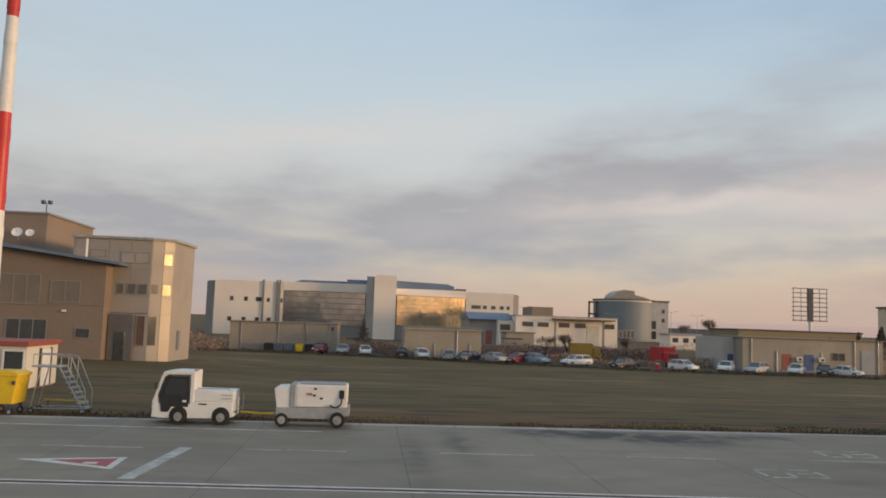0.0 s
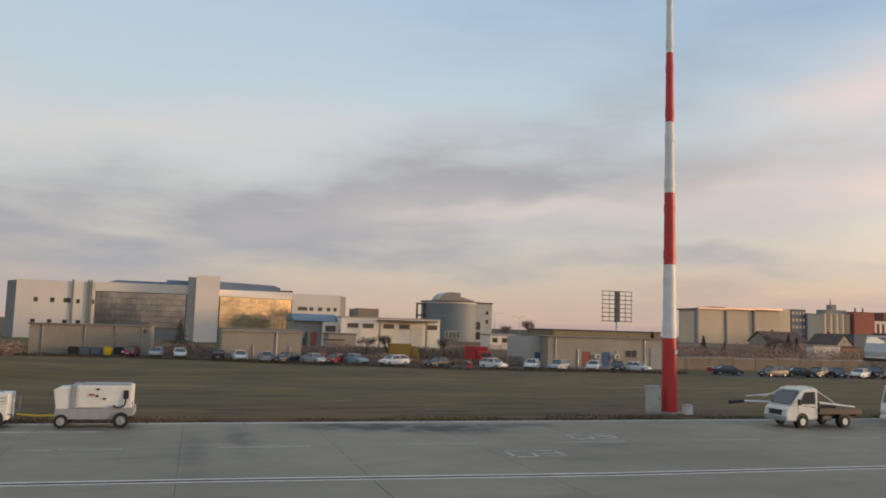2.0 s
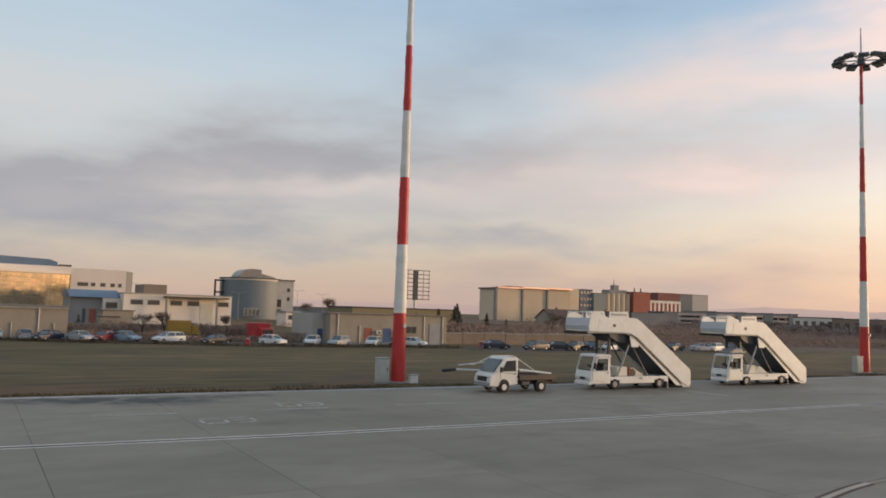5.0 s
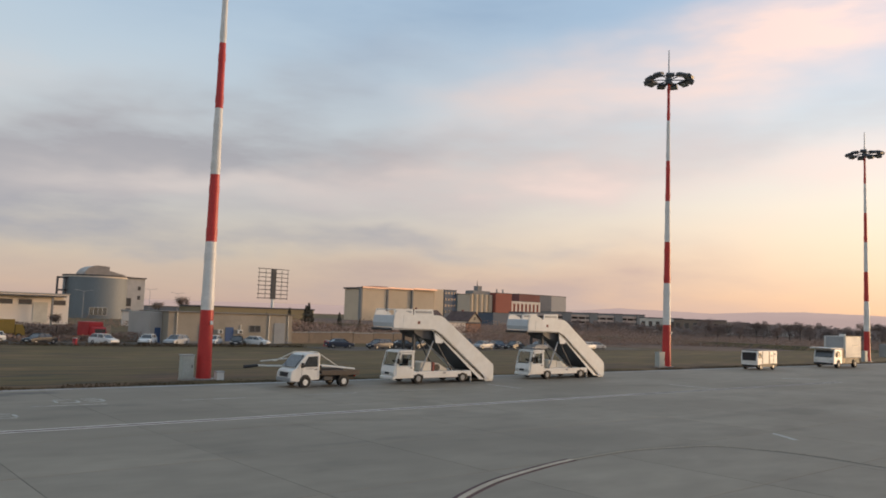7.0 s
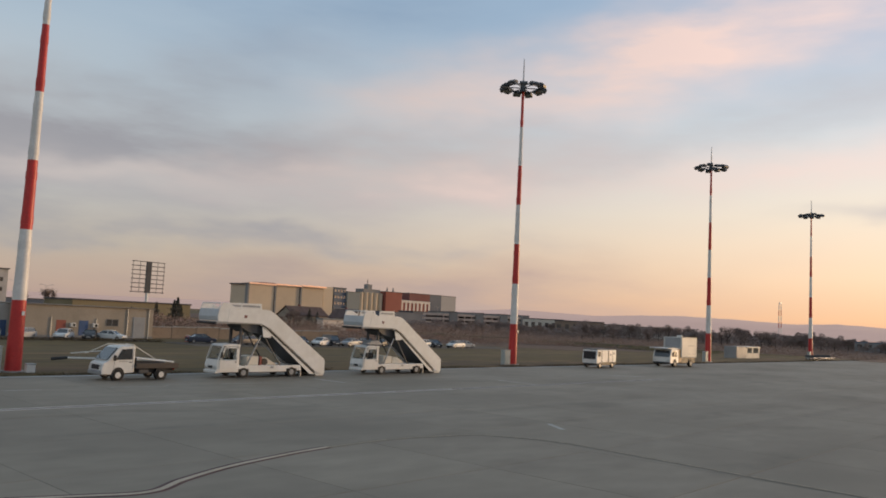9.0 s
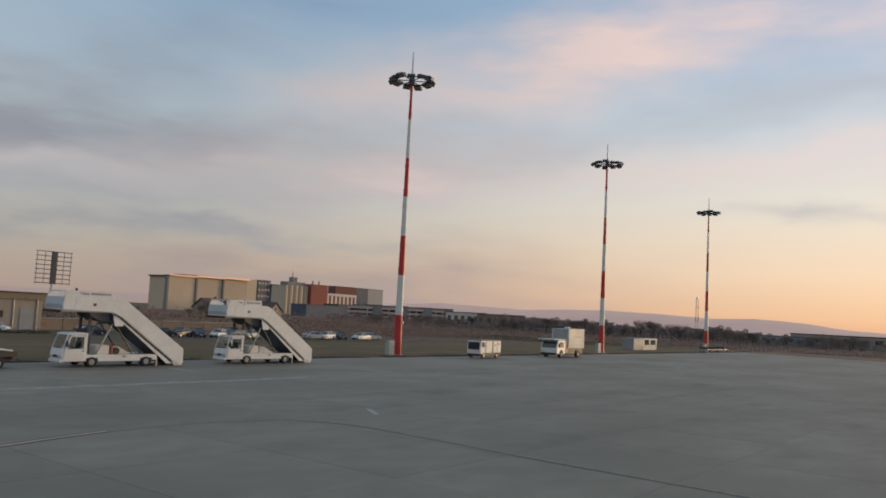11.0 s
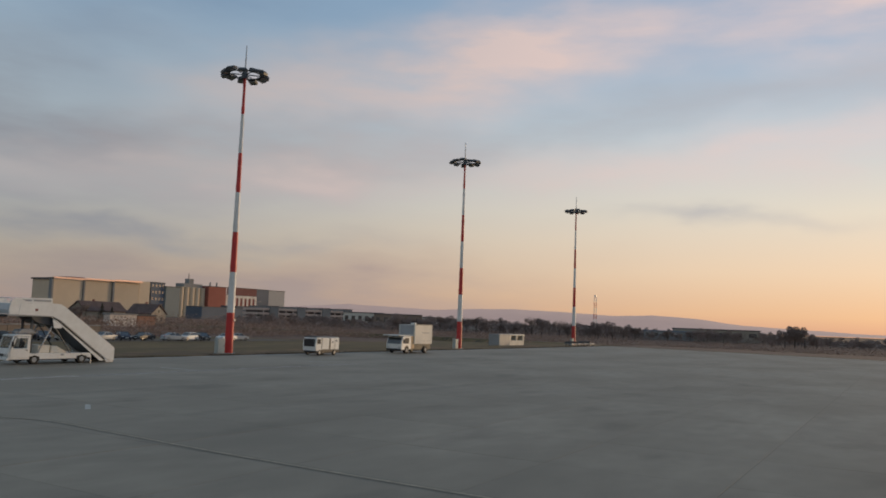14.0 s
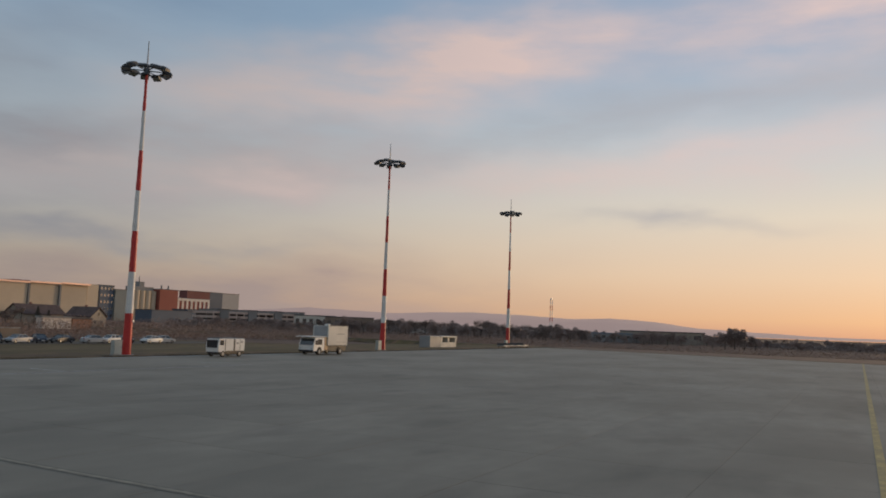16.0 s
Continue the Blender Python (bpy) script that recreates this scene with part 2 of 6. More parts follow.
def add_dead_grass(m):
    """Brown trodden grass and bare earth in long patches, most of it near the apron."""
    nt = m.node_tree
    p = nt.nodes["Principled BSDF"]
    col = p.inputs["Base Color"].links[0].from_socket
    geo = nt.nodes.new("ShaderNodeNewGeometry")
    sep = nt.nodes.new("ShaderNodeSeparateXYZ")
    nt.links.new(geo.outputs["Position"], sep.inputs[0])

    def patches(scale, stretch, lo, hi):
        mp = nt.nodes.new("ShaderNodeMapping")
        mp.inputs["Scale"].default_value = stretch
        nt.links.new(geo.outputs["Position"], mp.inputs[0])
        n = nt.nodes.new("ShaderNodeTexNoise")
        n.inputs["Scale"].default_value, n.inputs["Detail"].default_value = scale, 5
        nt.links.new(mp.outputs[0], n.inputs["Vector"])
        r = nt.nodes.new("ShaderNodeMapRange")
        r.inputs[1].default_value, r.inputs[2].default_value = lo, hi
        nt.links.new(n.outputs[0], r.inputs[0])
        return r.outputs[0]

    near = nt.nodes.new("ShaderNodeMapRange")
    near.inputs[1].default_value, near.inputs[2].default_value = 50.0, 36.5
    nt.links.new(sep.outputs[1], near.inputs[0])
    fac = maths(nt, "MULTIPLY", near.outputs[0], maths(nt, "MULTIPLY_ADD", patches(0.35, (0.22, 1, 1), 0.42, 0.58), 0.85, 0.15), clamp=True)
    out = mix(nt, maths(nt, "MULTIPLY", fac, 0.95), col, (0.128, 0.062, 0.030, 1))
    out = mix(nt, maths(nt, "MULTIPLY", patches(0.6, (0.2, 1, 1), 0.55, 0.66), 0.9), out, (0.23, 0.115, 0.055, 1))
    out = mix(nt, maths(nt, "MULTIPLY", patches(0.09, (0.35, 1, 1), 0.44, 0.58), 0.7), out, (0.072, 0.056, 0.011, 1))
    out = mix(nt, maths(nt, "MULTIPLY", patches(0.8, (0.2, 1, 1), 0.50, 0.60), 0.7), out, (0.034, 0.023, 0.011, 1))
    nt.links.new(out, p.inputs["Base Color"])


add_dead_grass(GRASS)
BLADE = surface("dry_grass_blades", (0.095, 0.062, 0.030), 0.9, vary=0.35, grain=2.0, blotch=0.15, bump=0, tint=(0.075, 0.060, 0.028))
ASPHALT = surface("car_park_dirt", (0.085, 0.066, 0.048), 0.9, vary=0.2, grain=5, blotch=0.2, bump=0.3)
LINE_W = surface("white_marking_paint", (0.66, 0.63, 0.57), 0.7, vary=0.15, grain=5.0, blotch=1.3, bump=0.1, tint=(0.48, 0.47, 0.44), stain=0.25)
LINE_FADED = surface("faded_marking_paint", (0.47, 0.46, 0.42), 0.75, vary=0.25, grain=4.0, blotch=1.1, bump=0.1, tint=(0.24, 0.24, 0.22), stain=0.5)
LINE_DARK = surface("dark_red_marking_paint", (0.075, 0.030, 0.028), 0.75, vary=0.25)
LINE_RED = surface("red_marking_paint", (0.42, 0.08, 0.10), 0.7, vary=0.2, blotch=1.2, tint=(0.28, 0.10, 0.10))
LINE_YEL = surface("yellow_marking_paint", (0.40, 0.29, 0.10), 0.7, vary=0.25, blotch=1.0, tint=(0.25, 0.2, 0.1))
MAST_R = surface("mast_red_paint", (0.52, 0.030, 0.028), 0.45, vary=0.12, blotch=0.7, bump=0.03)
MAST_W = surface("mast_white_paint", (0.72, 0.70, 0.67), 0.45, vary=0.08, blotch=0.7, bump=0.03)
GALV = surface("galvanised_steel", (0.42, 0.43, 0.44), 0.5, 0.6, vary=0.15)
DARKSTEEL = surface("dark_steel", (0.085, 0.088, 0.095), 0.5, 0.3)
LENS = glass("lamp_glass", (0.30, 0.34, 0.36), 0.1)
WHITE = surface("white_vehicle_paint", (0.74, 0.73, 0.70), 0.4, vary=0.05, grain=3, blotch=0.9, bump=0.02, tint=(0.66, 0.64, 0.60), spread=0.03)
CREAM = surface("cream_panel", (0.66, 0.62, 0.54), 0.6, vary=0.06, blotch=0.6, bump=0.04, tint=(0.57, 0.53, 0.46))
GREYP = surface("grey_vehicle_paint", (0.30, 0.31, 0.32), 0.5, vary=0.1)
BLACKP = surface("black_plastic", (0.02, 0.02, 0.022), 0.55, vary=0.2)
RUBBER = surface("tyre_rubber", (0.022, 0.021, 0.020), 0.85, vary=0.25, bump=0.2)
RIM = surface("wheel_rim", (0.36, 0.35, 0.34), 0.4, 0.4)
GLASSD = glass("vehicle_glass", (0.030, 0.034, 0.038), 0.06)
CLEAR = surface("clear_cab_glass", (0.93, 0.95, 0.95), 0.05, vary=0.02, bump=0)
CLEAR.node_tree.nodes["Principled BSDF"].inputs["Transmission Weight"].default_value = 1.0
CLEAR.node_tree.nodes["Principled BSDF"].inputs["IOR"].default_value = 1.1
YELLOW = surface("yellow_bin_paint", (0.70, 0.46, 0.02), 0.5, vary=0.1)
ROOFRED = surface("brick_red_sheet", (0.33, 0.08, 0.055), 0.6)
LAMPGL = surface("headlamp_glass", (0.6, 0.6, 0.58), 0.15, bump=0)
TAIL = surface("tail_lamp_glass", (0.4, 0.02, 0.02), 0.25, bump=0)
STUCCO_T = surface("tan_stucco", (0.25, 0.190, 0.145), 0.85, vary=0.07, grain=4, blotch=0.25, bump=0.12, tint=(0.215, 0.165, 0.125))
PANEL_B = surface("beige_cladding", (0.34, 0.295, 0.25), 0.55, vary=0.05, blotch=0.3, bump=0.05, tint=(0.30, 0.26, 0.225))
# Paler, warmer cladding tone stands for the low light on the tower corner.
PANEL_G = surface("sunlit_satin_cladding", (0.42, 0.35, 0.27), 0.48, 0.15, vary=0.06, blotch=0.3, bump=0.03)
SHEDW = surface("beige_shed_wall", (0.36, 0.31, 0.25), 0.85, vary=0.08, grain=3, blotch=0.22, bump=0.1, tint=(0.30, 0.26, 0.205), stain=0.15)
WHITEW = surface("white_render_wall", (0.81, 0.715, 0.625), 0.8, vary=0.05, blotch=0.12, bump=0.05, tint=(0.74, 0.65, 0.565))
GREYW = surface("grey_wall", (0.24, 0.235, 0.23), 0.8, vary=0.08, blotch=0.15)
BLUEROOF = surface("blue_sheet_roof", (0.15, 0.20, 0.27), 0.5, 0.2, vary=0.1, blotch=0.2)
DARKROOF = surface("dark_roof", (0.10, 0.095, 0.095), 0.8, vary=0.15)
GLASSW = glass("window_glass", (0.05, 0.052, 0.055), 0.05)
GLASSF = glass("mirror_facade_glass", (0.40, 0.395, 0.39), 0.03, 0.75)
# Gold tint puts part of the sunset reflection into the glass colour.
GLASSG = glass("sunset_tinted_glass", (0.80, 0.64, 0.42), 0.03, 0.85)
STONE = surface("perimeter_wall", (0.27, 0.21, 0.16), 0.9, vary=0.12, blotch=0.3, stain=0.2)
SILO = surface("silo_concrete_yellow", (0.62, 0.50, 0.36), 0.85, vary=0.08, blotch=0.05, tint=(0.54, 0.43, 0.31))
SILOG = surface("silo_grey_green", (0.25, 0.27, 0.26), 0.8, vary=0.08, blotch=0.05)
BRICKR = surface("red_cladding", (0.33, 0.105, 0.075), 0.8, vary=0.08, blotch=0.05)
BRICKD = surface("dark_red_cladding", (0.22, 0.085, 0.075), 0.8, vary=0.08, blotch=0.05)
BLUED = surface("dark_blue_cladding", (0.10, 0.125, 0.165), 0.7, vary=0.1, blotch=0.05)
# Rose metal colour holds the sunset light on the silo parapet.
SUNSET_TRIM = surface("sunset_rose_parapet", (0.96, 0.64, 0.50), 0.36, 0.9, vary=0.05, bump=0.0)
BARK = surface("bark", (0.06, 0.048, 0.04), 0.95, vary=0.25)
# Needles, twigs and scrub are paled to carry distance haze in their colour.
NEEDLE = surface("conifer_needles", (0.098, 0.094, 0.075), 0.9, vary=0.25, grain=2, blotch=0.5, bump=0, spread=0.2)
TWIG = surface("bare_twigs", (0.24, 0.18, 0.15), 0.95, vary=0.3, grain=2, blotch=0.4, bump=0, spread=0.25)
SCRUB = surface("hazed_winter_scrub", (0.32, 0.215, 0.165), 0.95, vary=0.2, grain=0.8, blotch=0.03, bump=0, tint=(0.27, 0.18, 0.135))
HILL = surface("hazed_far_hills", (0.24, 0.205, 0.20), 1.0, vary=0.06, grain=0.01, blotch=0.002, bump=0, tint=(0.21, 0.185, 0.185))

# Emission and a lilac base stand in for distance haze on the hills.
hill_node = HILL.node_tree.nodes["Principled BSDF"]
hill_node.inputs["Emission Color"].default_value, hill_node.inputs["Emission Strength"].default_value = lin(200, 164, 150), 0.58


# ---- mesh tools ----
def bx(bm, x0, x1, y0, y1, z0, z1, bev=0.0, seg=1):
    r = bmesh.ops.create_cube(bm, size=1.0)
    for v in r["verts"]:
        v.co = ((x0 + x1) / 2 + v.co.x * (x1 - x0), (y0 + y1) / 2 + v.co.y * (y1 - y0), (z0 + z1) / 2 + v.co.z * (z1 - z0))
    if bev:
        es = list({e for v in r["verts"] for e in v.link_edges})
        bmesh.ops.bevel(bm, geom=es, offset=bev, segments=seg, affect="EDGES", profile=0.6)
    return bm


def prism(bm, pts, a0, a1, axis="y", bev=0.0, taper=1.0):
    """A closed outline, pulled along an axis. y: points are (x, z). x: (y, z). z: (x, y)."""
    def at(p, a, k=1.0):
        if axis == "y":
            return (p[0], a, p[1])
        if axis == "x":
            return (a, p[0], p[1])
        return (p[0], p[1], a)
    lo = [bm.verts.new(at(p, a0)) for p in pts]
    hi = [bm.verts.new(at(p, a1)) for p in pts]
    n = len(pts)
    fs = [bm.faces.new(lo), bm.faces.new(hi[::-1])]
    for i in range(n):
        fs.append(bm.faces.new((lo[i], hi[i], hi[(i + 1) % n], lo[(i + 1) % n])))
    bmesh.ops.recalc_face_normals(bm, faces=fs)
    if bev:
        es = list({e for f in fs[:2] for e in f.edges})
        bmesh.ops.bevel(bm, geom=es, offset=bev, segments=2, affect="EDGES", profile=0.6)
    return bm


def rod(bm, p, q, r, r2=None, seg=8):
    p, q = Vector(p), Vector(q)
    d = q - p
    m = Matrix.Translation((p + q) / 2) @ d.to_track_quat("Z", "Y").to_matrix().to_4x4()
    bmesh.ops.create_cone(bm, cap_ends=True, segments=seg, radius1=r, radius2=r if r2 is None else r2, depth=d.length, matrix=m)
    return bm


def mesh_of(name, bm, material, smooth=False):
    me = bpy.data.meshes.new(name)
    bmesh.ops.recalc_face_normals(bm, faces=bm.faces[:])
    bm.to_mesh(me)
    bm.free()
    me.materials.append(material)
    if smooth:
        for poly in me.polygons:
            poly.use_smooth = True
        me.set_sharp_from_angle(angle=radians(40))
    return me


def part(name, bm, material, parent, label="", smooth=False):
    ob = new(name, mesh_of(name, bm, material, smooth))
    ob.parent = parent
    if label:
        ob["label"] = label
    return ob


def share(name, me, parent, m):
    ob = new(name, me)
    ob.parent = parent
    ob.matrix_basis = m
    return ob


def thing(name, label, category, m=None, group=""):
    ob = new(name)
    tagged(ob, label, category, group)
    if m is not None:
        ob.matrix_basis = m
    return ob


def B():
    return bmesh.new()


# ---- ground, apron, markings ----
EDGE = 35.4
LOW = -1.0


def lie(x, y):
    """Height of the field: level by the apron, falling a metre to the car park."""
    k = min(1.0, max(0.0, (y - 40) / 45)) if x < 205 else min(1.0, max(0.0, (x - 208) / 30))
    h = min(1.0, max(0.0, (x + 30) / 26)) if y < 96 else 1.0 if y > 116 else max(min(1.0, max(0.0, (x + 30) / 26)), (y - 96) / 20)
    return -0.02 + (LOW + 0.02) * k * k * (3 - 2 * k) * (0.2 + 0.8 * h)


def build_ground():
    xs = [-4800, -1500, -500, -200, -100] + [-60 + 4 * i for i in range(85)] + [300, 360, 450, 600, 900, 1500, 4800]
    ys = [-4800, -1500, -500, -200, -80, 0, 34, 35.5] + [37 + 2.5 * i for i in range(32)] + [125, 150, 200, 300, 500, 900, 1600, 4800]
    verts, faces = [], []
    for y in ys:
        for x in xs:
            near = 36 < y < 90 and -60 < x < 205
            z = lie(x, y) + (0.05 * noise.noise((x * 0.13, y * 0.13, 0.0)) + 0.03 * noise.noise((x * 0.5, y * 0.5, 3.0)) if near else 0)
            if y < 35.6 and x < 206 and y > -300 and x > -300:
                z = -0.30
            verts.append((x, y, z))
    n = len(xs)
    for j in range(len(ys) - 1):
        for i in range(n - 1):
            a = j * n + i
            faces.append((a, a + 1, a + n + 1, a + n))
    me = bpy.data.meshes.new("ground")
    me.from_pydata(verts, [], faces)
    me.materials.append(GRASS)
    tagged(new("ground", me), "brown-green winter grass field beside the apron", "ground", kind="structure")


build_ground()


def flat_strip(name, pts, width, material, z, label, category="marking"):
    """A painted line along a path on the apron, a few millimetres thick."""
    bm = B()
    P = [Vector((x, y, 0)) for x, y in pts]
    L, R = [], []
    for i, p in enumerate(P):
        d = (P[min(i + 1, len(P) - 1)] - P[max(i - 1, 0)]).normalized()
        s = Vector((-d.y, d.x, 0)) * width / 2
        L.append(bm.verts.new((p + s) + Vector((0, 0, z))))
        R.append(bm.verts.new((p - s) + Vector((0, 0, z))))
    fs = [bm.faces.new((L[i], R[i], R[i + 1], L[i + 1])) for i in range(len(P) - 1)]
    bmesh.ops.extrude_face_region(bm, geom=fs)
    for v in bm.verts[:len(L) + len(R)]:
        v.co.z -= 0.003
    ob = new(name, mesh_of(name, bm, material))
    return tagged(ob, label, category, kind="structure")


def smooth_path(pts, n=8):
    out = []
    P = [Vector((*p, 0)) for p in pts]
    for i in range(len(P) - 1):
        a, b, c, d = P[max(i - 1, 0)], P[i], P[i + 1], P[min(i + 2, len(P) - 1)]
        for k in range(n):
            t = k / n
            v = 0.5 * ((2 * b) + (c - a) * t + (2 * a - 5 * b + 4 * c - d) * t * t + (3 * b - a - 3 * c + d) * t ** 3)
            out.append((v.x, v.y))
    out.append(pts[-1])
    return out


def build_markings():
    Z = 0.008
    course = [(-60, 23.7), (-8, 22.4), (4, 21.95), (16, 21.2), (30, 21.0), (50, 20.85)]
    tail = [(50.2, 20.85), (60, 20.75), (78, 20.6)]
    for dy in (-0.2, 0.2):
        flat_strip("stand_line", [(x, y + dy) for x, y in course], 0.14, LINE_W, Z, "white painted line along the apron")
        flat_strip("stand_line", [(x, y + dy) for x, y in tail], 0.15, LINE_FADED, Z, "faded end of the white apron line")
    flat_strip("line_border", course + tail, 0.22, LINE_DARK, Z, "dark red border between white lines")
    fresh = smooth_path([(10.5, 9.3), (15.5, 7.25), (19.3, 5.65), (20.95, 5.08), (22.3, 5.85), (24.3, 6.75), (27, 7.5), (28.6, 7.8)])
    worn = smooth_path([(28.6, 7.8), (31.6, 7.95), (34.0, 7.5), (35.6, 6.8), (36.8, 4.2), (36.6, 0), (36.2, -6), (36.0, -14), (36.0, -30), (36, -55)])
    flat_strip("taxi_line", fresh, 0.17, surface("taxi_paint", (0.44, 0.38, 0.29), 0.75, vary=0.15, blotch=0.9, tint=(0.34, 0.29, 0.22), stain=0.25), Z + 0.004, "curving pale taxi line on the concrete")
    flat_strip("taxi_line_border", fresh, 0.40, LINE_DARK, Z, "dark red border under the pale taxi line")
    flat_strip("taxi_line", worn, 0.15, surface("worn_taxi_paint", (0.27, 0.235, 0.17), 0.75, vary=0.25, blotch=0.9, tint=(0.21, 0.185, 0.14), stain=0.4), Z + 0.004, "worn end of the curving taxi line")
    flat_strip("taxi_line_border", worn, 0.34, surface("worn_dark_paint", (0.175, 0.150, 0.118), 0.8, vary=0.25, blotch=0.5, tint=(0.19, 0.165, 0.13)), Z, "worn dark border of the taxi line")
    flat_strip("yellow_line", [(40, -29.1), (195, -29.3)], 0.28, LINE_YEL, Z, "faded yellow taxi line")
    for a, b in ((-8.9, -5.6), (-2.3, -1.1), (-0.9, 1.1), (4.3, 7.6), (10.9, 14.1), (17.6, 20.7), (24.2, 27.4), (30.9, 34.1), (37.5, 40.7)):
        flat_strip("lane_dash", [(a, 28.1), (b, 28.0)], 0.11, LINE_FADED, Z, "short faded white lane dash")
    flat_strip("bay_line", [(-4.25, 28.2), (-4.68, 22.85)], 0.42, LINE_FADED, Z, "broad worn white bay line")
    for pts in (((45.6, 29.7), (45.7, 26.6)), ((59.4, 24.7), (59.5, 21.15)), ((76.4, 24.8), (79.5, 23.0)), ((41.0, 7.5), (40.0, 6.1)), ((-13.5, 33.0), (0, 32.6))):
        flat_strip("stub_line", pts, 0.22, LINE_FADED, Z, "short worn white marking stub")
    # red triangle with a pale outline
    bm = B()
    prism(bm, [(-8.6, 25.55), (-5.55, 26.15), (-5.45, 24.2)], Z - 0.003, Z, "z")
    tagged(new("triangle_outline", mesh_of("triangle_outline", bm, LINE_W)), "pale outline of a painted triangle", "marking", kind="structure")
    bm = B()
    prism(bm, [(-7.6, 25.5), (-5.75, 25.9), (-5.68, 24.55)], Z, Z + 0.004, "z")
    tagged(new("triangle_marking", mesh_of("triangle_marking", bm, LINE_RED)), "red painted triangle on the concrete", "marking", kind="structure")
    bm = B()
    bx(bm, -6.5, -6.1, 24.95, 25.2, Z + 0.004, Z + 0.008)
    tagged(new("triangle_sign", mesh_of("triangle_sign", bm, LINE_W)), "small white bar inside the red triangle", "marking", kind="structure")
    # unreadable painted figures as bars
    for cx, cy in ((20.0, 29.6), (15.5, 25.4)):
        for dx, dy, w, h in ((-0.6, 0.62, 0.8, 0.13), (0.55, 0.66, 0.7, 0.13), (-0.6, -0.62, 0.8, 0.13), (0.55, -0.6, 0.7, 0.13), (-1.05, 0.0, 0.13, 0.8), (-0.15, -0.2, 0.13, 0.6), (0.95, 0.0, 0.13, 0.8), (0.5, 0.05, 0.6, 0.13)):
            bm = B()
            bx(bm, cx + dx - w / 2, cx + dx + w / 2, cy + dy - h / 2, cy + dy + h / 2, Z - 0.003, Z)
            tagged(new("painted_bar", mesh_of("painted_bar", bm, LINE_FADED)), "worn white painted bar of a stand figure", "marking", kind="structure")


build_markings()

# rough brown field beyond the apron's far end and behind the car parks
FIELD = surface("rough_brown_field", (0.118, 0.066, 0.044), 0.95, vary=0.3, grain=0.5, blotch=0.03, bump=0.4, bump_at=1.5, tint=(0.138, 0.080, 0.054), stain=0.3)
bm = B()
prism(bm, [(216, -420), (2600, -420), (2600, 700), (118, 700), (118, 113.5), (152, 104), (168, 75), (200, 62), (212, 20)], LOW - 0.5, LOW + 0.012, "z")
tagged(new("rough_field", mesh_of("rough_field", bm, FIELD)), "rough reddish brown field beyond the apron", "field", kind="structure")
verge = B()
prism(verge, [(196.5, EDGE + 0.1), (190, 0), (183, -33), (139, -250), (139, -300), (217, -300), (217, EDGE + 0.1)], -1.6, 0.035, "z")
tagged(new("far_verge", mesh_of("far_verge", verge, FIELD)), "brown earth verge at the end of the apron", "verge", kind="structure")
# car park strip and access road beyond the grass
bm = B()
prism(bm, [(-24, 124.5), (2, 119.5), (20, 109.5), (40, 102.8), (72, 99.8), (72, 110), (54, 112), (18, 131), (-24, 133)], LOW - 0.15, LOW + 0.02, "z")
tagged(new("car_park", mesh_of("car_park", bm, ASPHALT)), "bare brown dirt of the car park", "road", kind="structure")


# ---- floodlight masts ----
def mast(m, label):
    top, n = 30.2, 7
    ob = thing("floodlight_mast", label, "mast", m, "floodlight masts")
    rad = lambda z: 0.47 - 0.34 * (z / top) ** 0.8
    for i in range(n):
        z0, z1 = i * top / n, (i + 1) * top / n
        bm = rod(B(), (0, 0, z0), (0, 0, z1), rad(z0), rad(z1), 20)
        part("band", bm, MAST_R if i % 2 == 0 else MAST_W, ob, "red painted band" if i % 2 == 0 else "white painted band", True)
        if i:
            for dz in (0.35, 3.1):
                part("sleeve", rod(B(), (0, 0, z0 + dz), (0, 0, z0 + dz + 0.5), rad(z0 + dz) + 0.02, rad(z0 + dz) + 0.015, 20), MAST_R if i % 2 == 0 else MAST_W, ob, smooth=True)
    part("base_flange", rod(B(), (0, 0, -0.15), (0, 0, 0.06), 0.75, 0.75, 20), CURB, ob)
    part("plate", bx(B(), 0.05, 0.22, -0.5, -0.42, 3.4, 3.65, 0.01), WHITE, ob, "small white number plate")
    ring = B()
    for k in range(24):
        a, b = k * math.tau / 24, (k + 1) * math.tau / 24
        rod(ring, (1.7 * math.cos(a), 1.7 * math.sin(a), top + 0.1), (1.7 * math.cos(b), 1.7 * math.sin(b), top + 0.1), 0.07, seg=6)
    for k in range(6):
        a = k * math.tau / 6
        rod(ring, (0, 0, top + 0.1), (1.7 * math.cos(a), 1.7 * math.sin(a), top + 0.1), 0.06, seg=6)
    part("head_ring", ring, DARKSTEEL, ob)
    part("hub", rod(B(), (0, 0, top - 0.35), (0, 0, top + 0.75), 0.38, 0.26, 14), DARKSTEEL, ob, smooth=True)
    hb = B()
    prism(hb, [(-0.42, -0.12), (0.42, -0.24), (0.46, 0.02), (0.2, 0.2), (-0.30, 0.2), (-0.46, 0.04)], -0.42, 0.42, "y", 0.03)
    house = mesh_of("floodlight", hb, DARKSTEEL)
    gl = bx(B(), -0.36, 0.38, -0.36, 0.36, -0.215, -0.19)
    glm = mesh_of("lamp_glass", gl, LENS)
    for k in range(11):
        a = (k + 0.25) * math.tau / 11
        r = 2.15
        m2 = Matrix.Translation((r * math.cos(a), r * math.sin(a), top + 0.02 + 0.10 * (k % 3))) @ Euler((0, radians(10), a)).to_matrix().to_4x4()
        f = share("floodlight", house, ob, m2)
        share("lamp_glass", glm, f, Matrix.Identity(4))
    part("spike", rod(B(), (0, 0, top + 0.7), (0, 0, top + 3.4), 0.09, 0.05, 8), GALV, ob)
    return ob


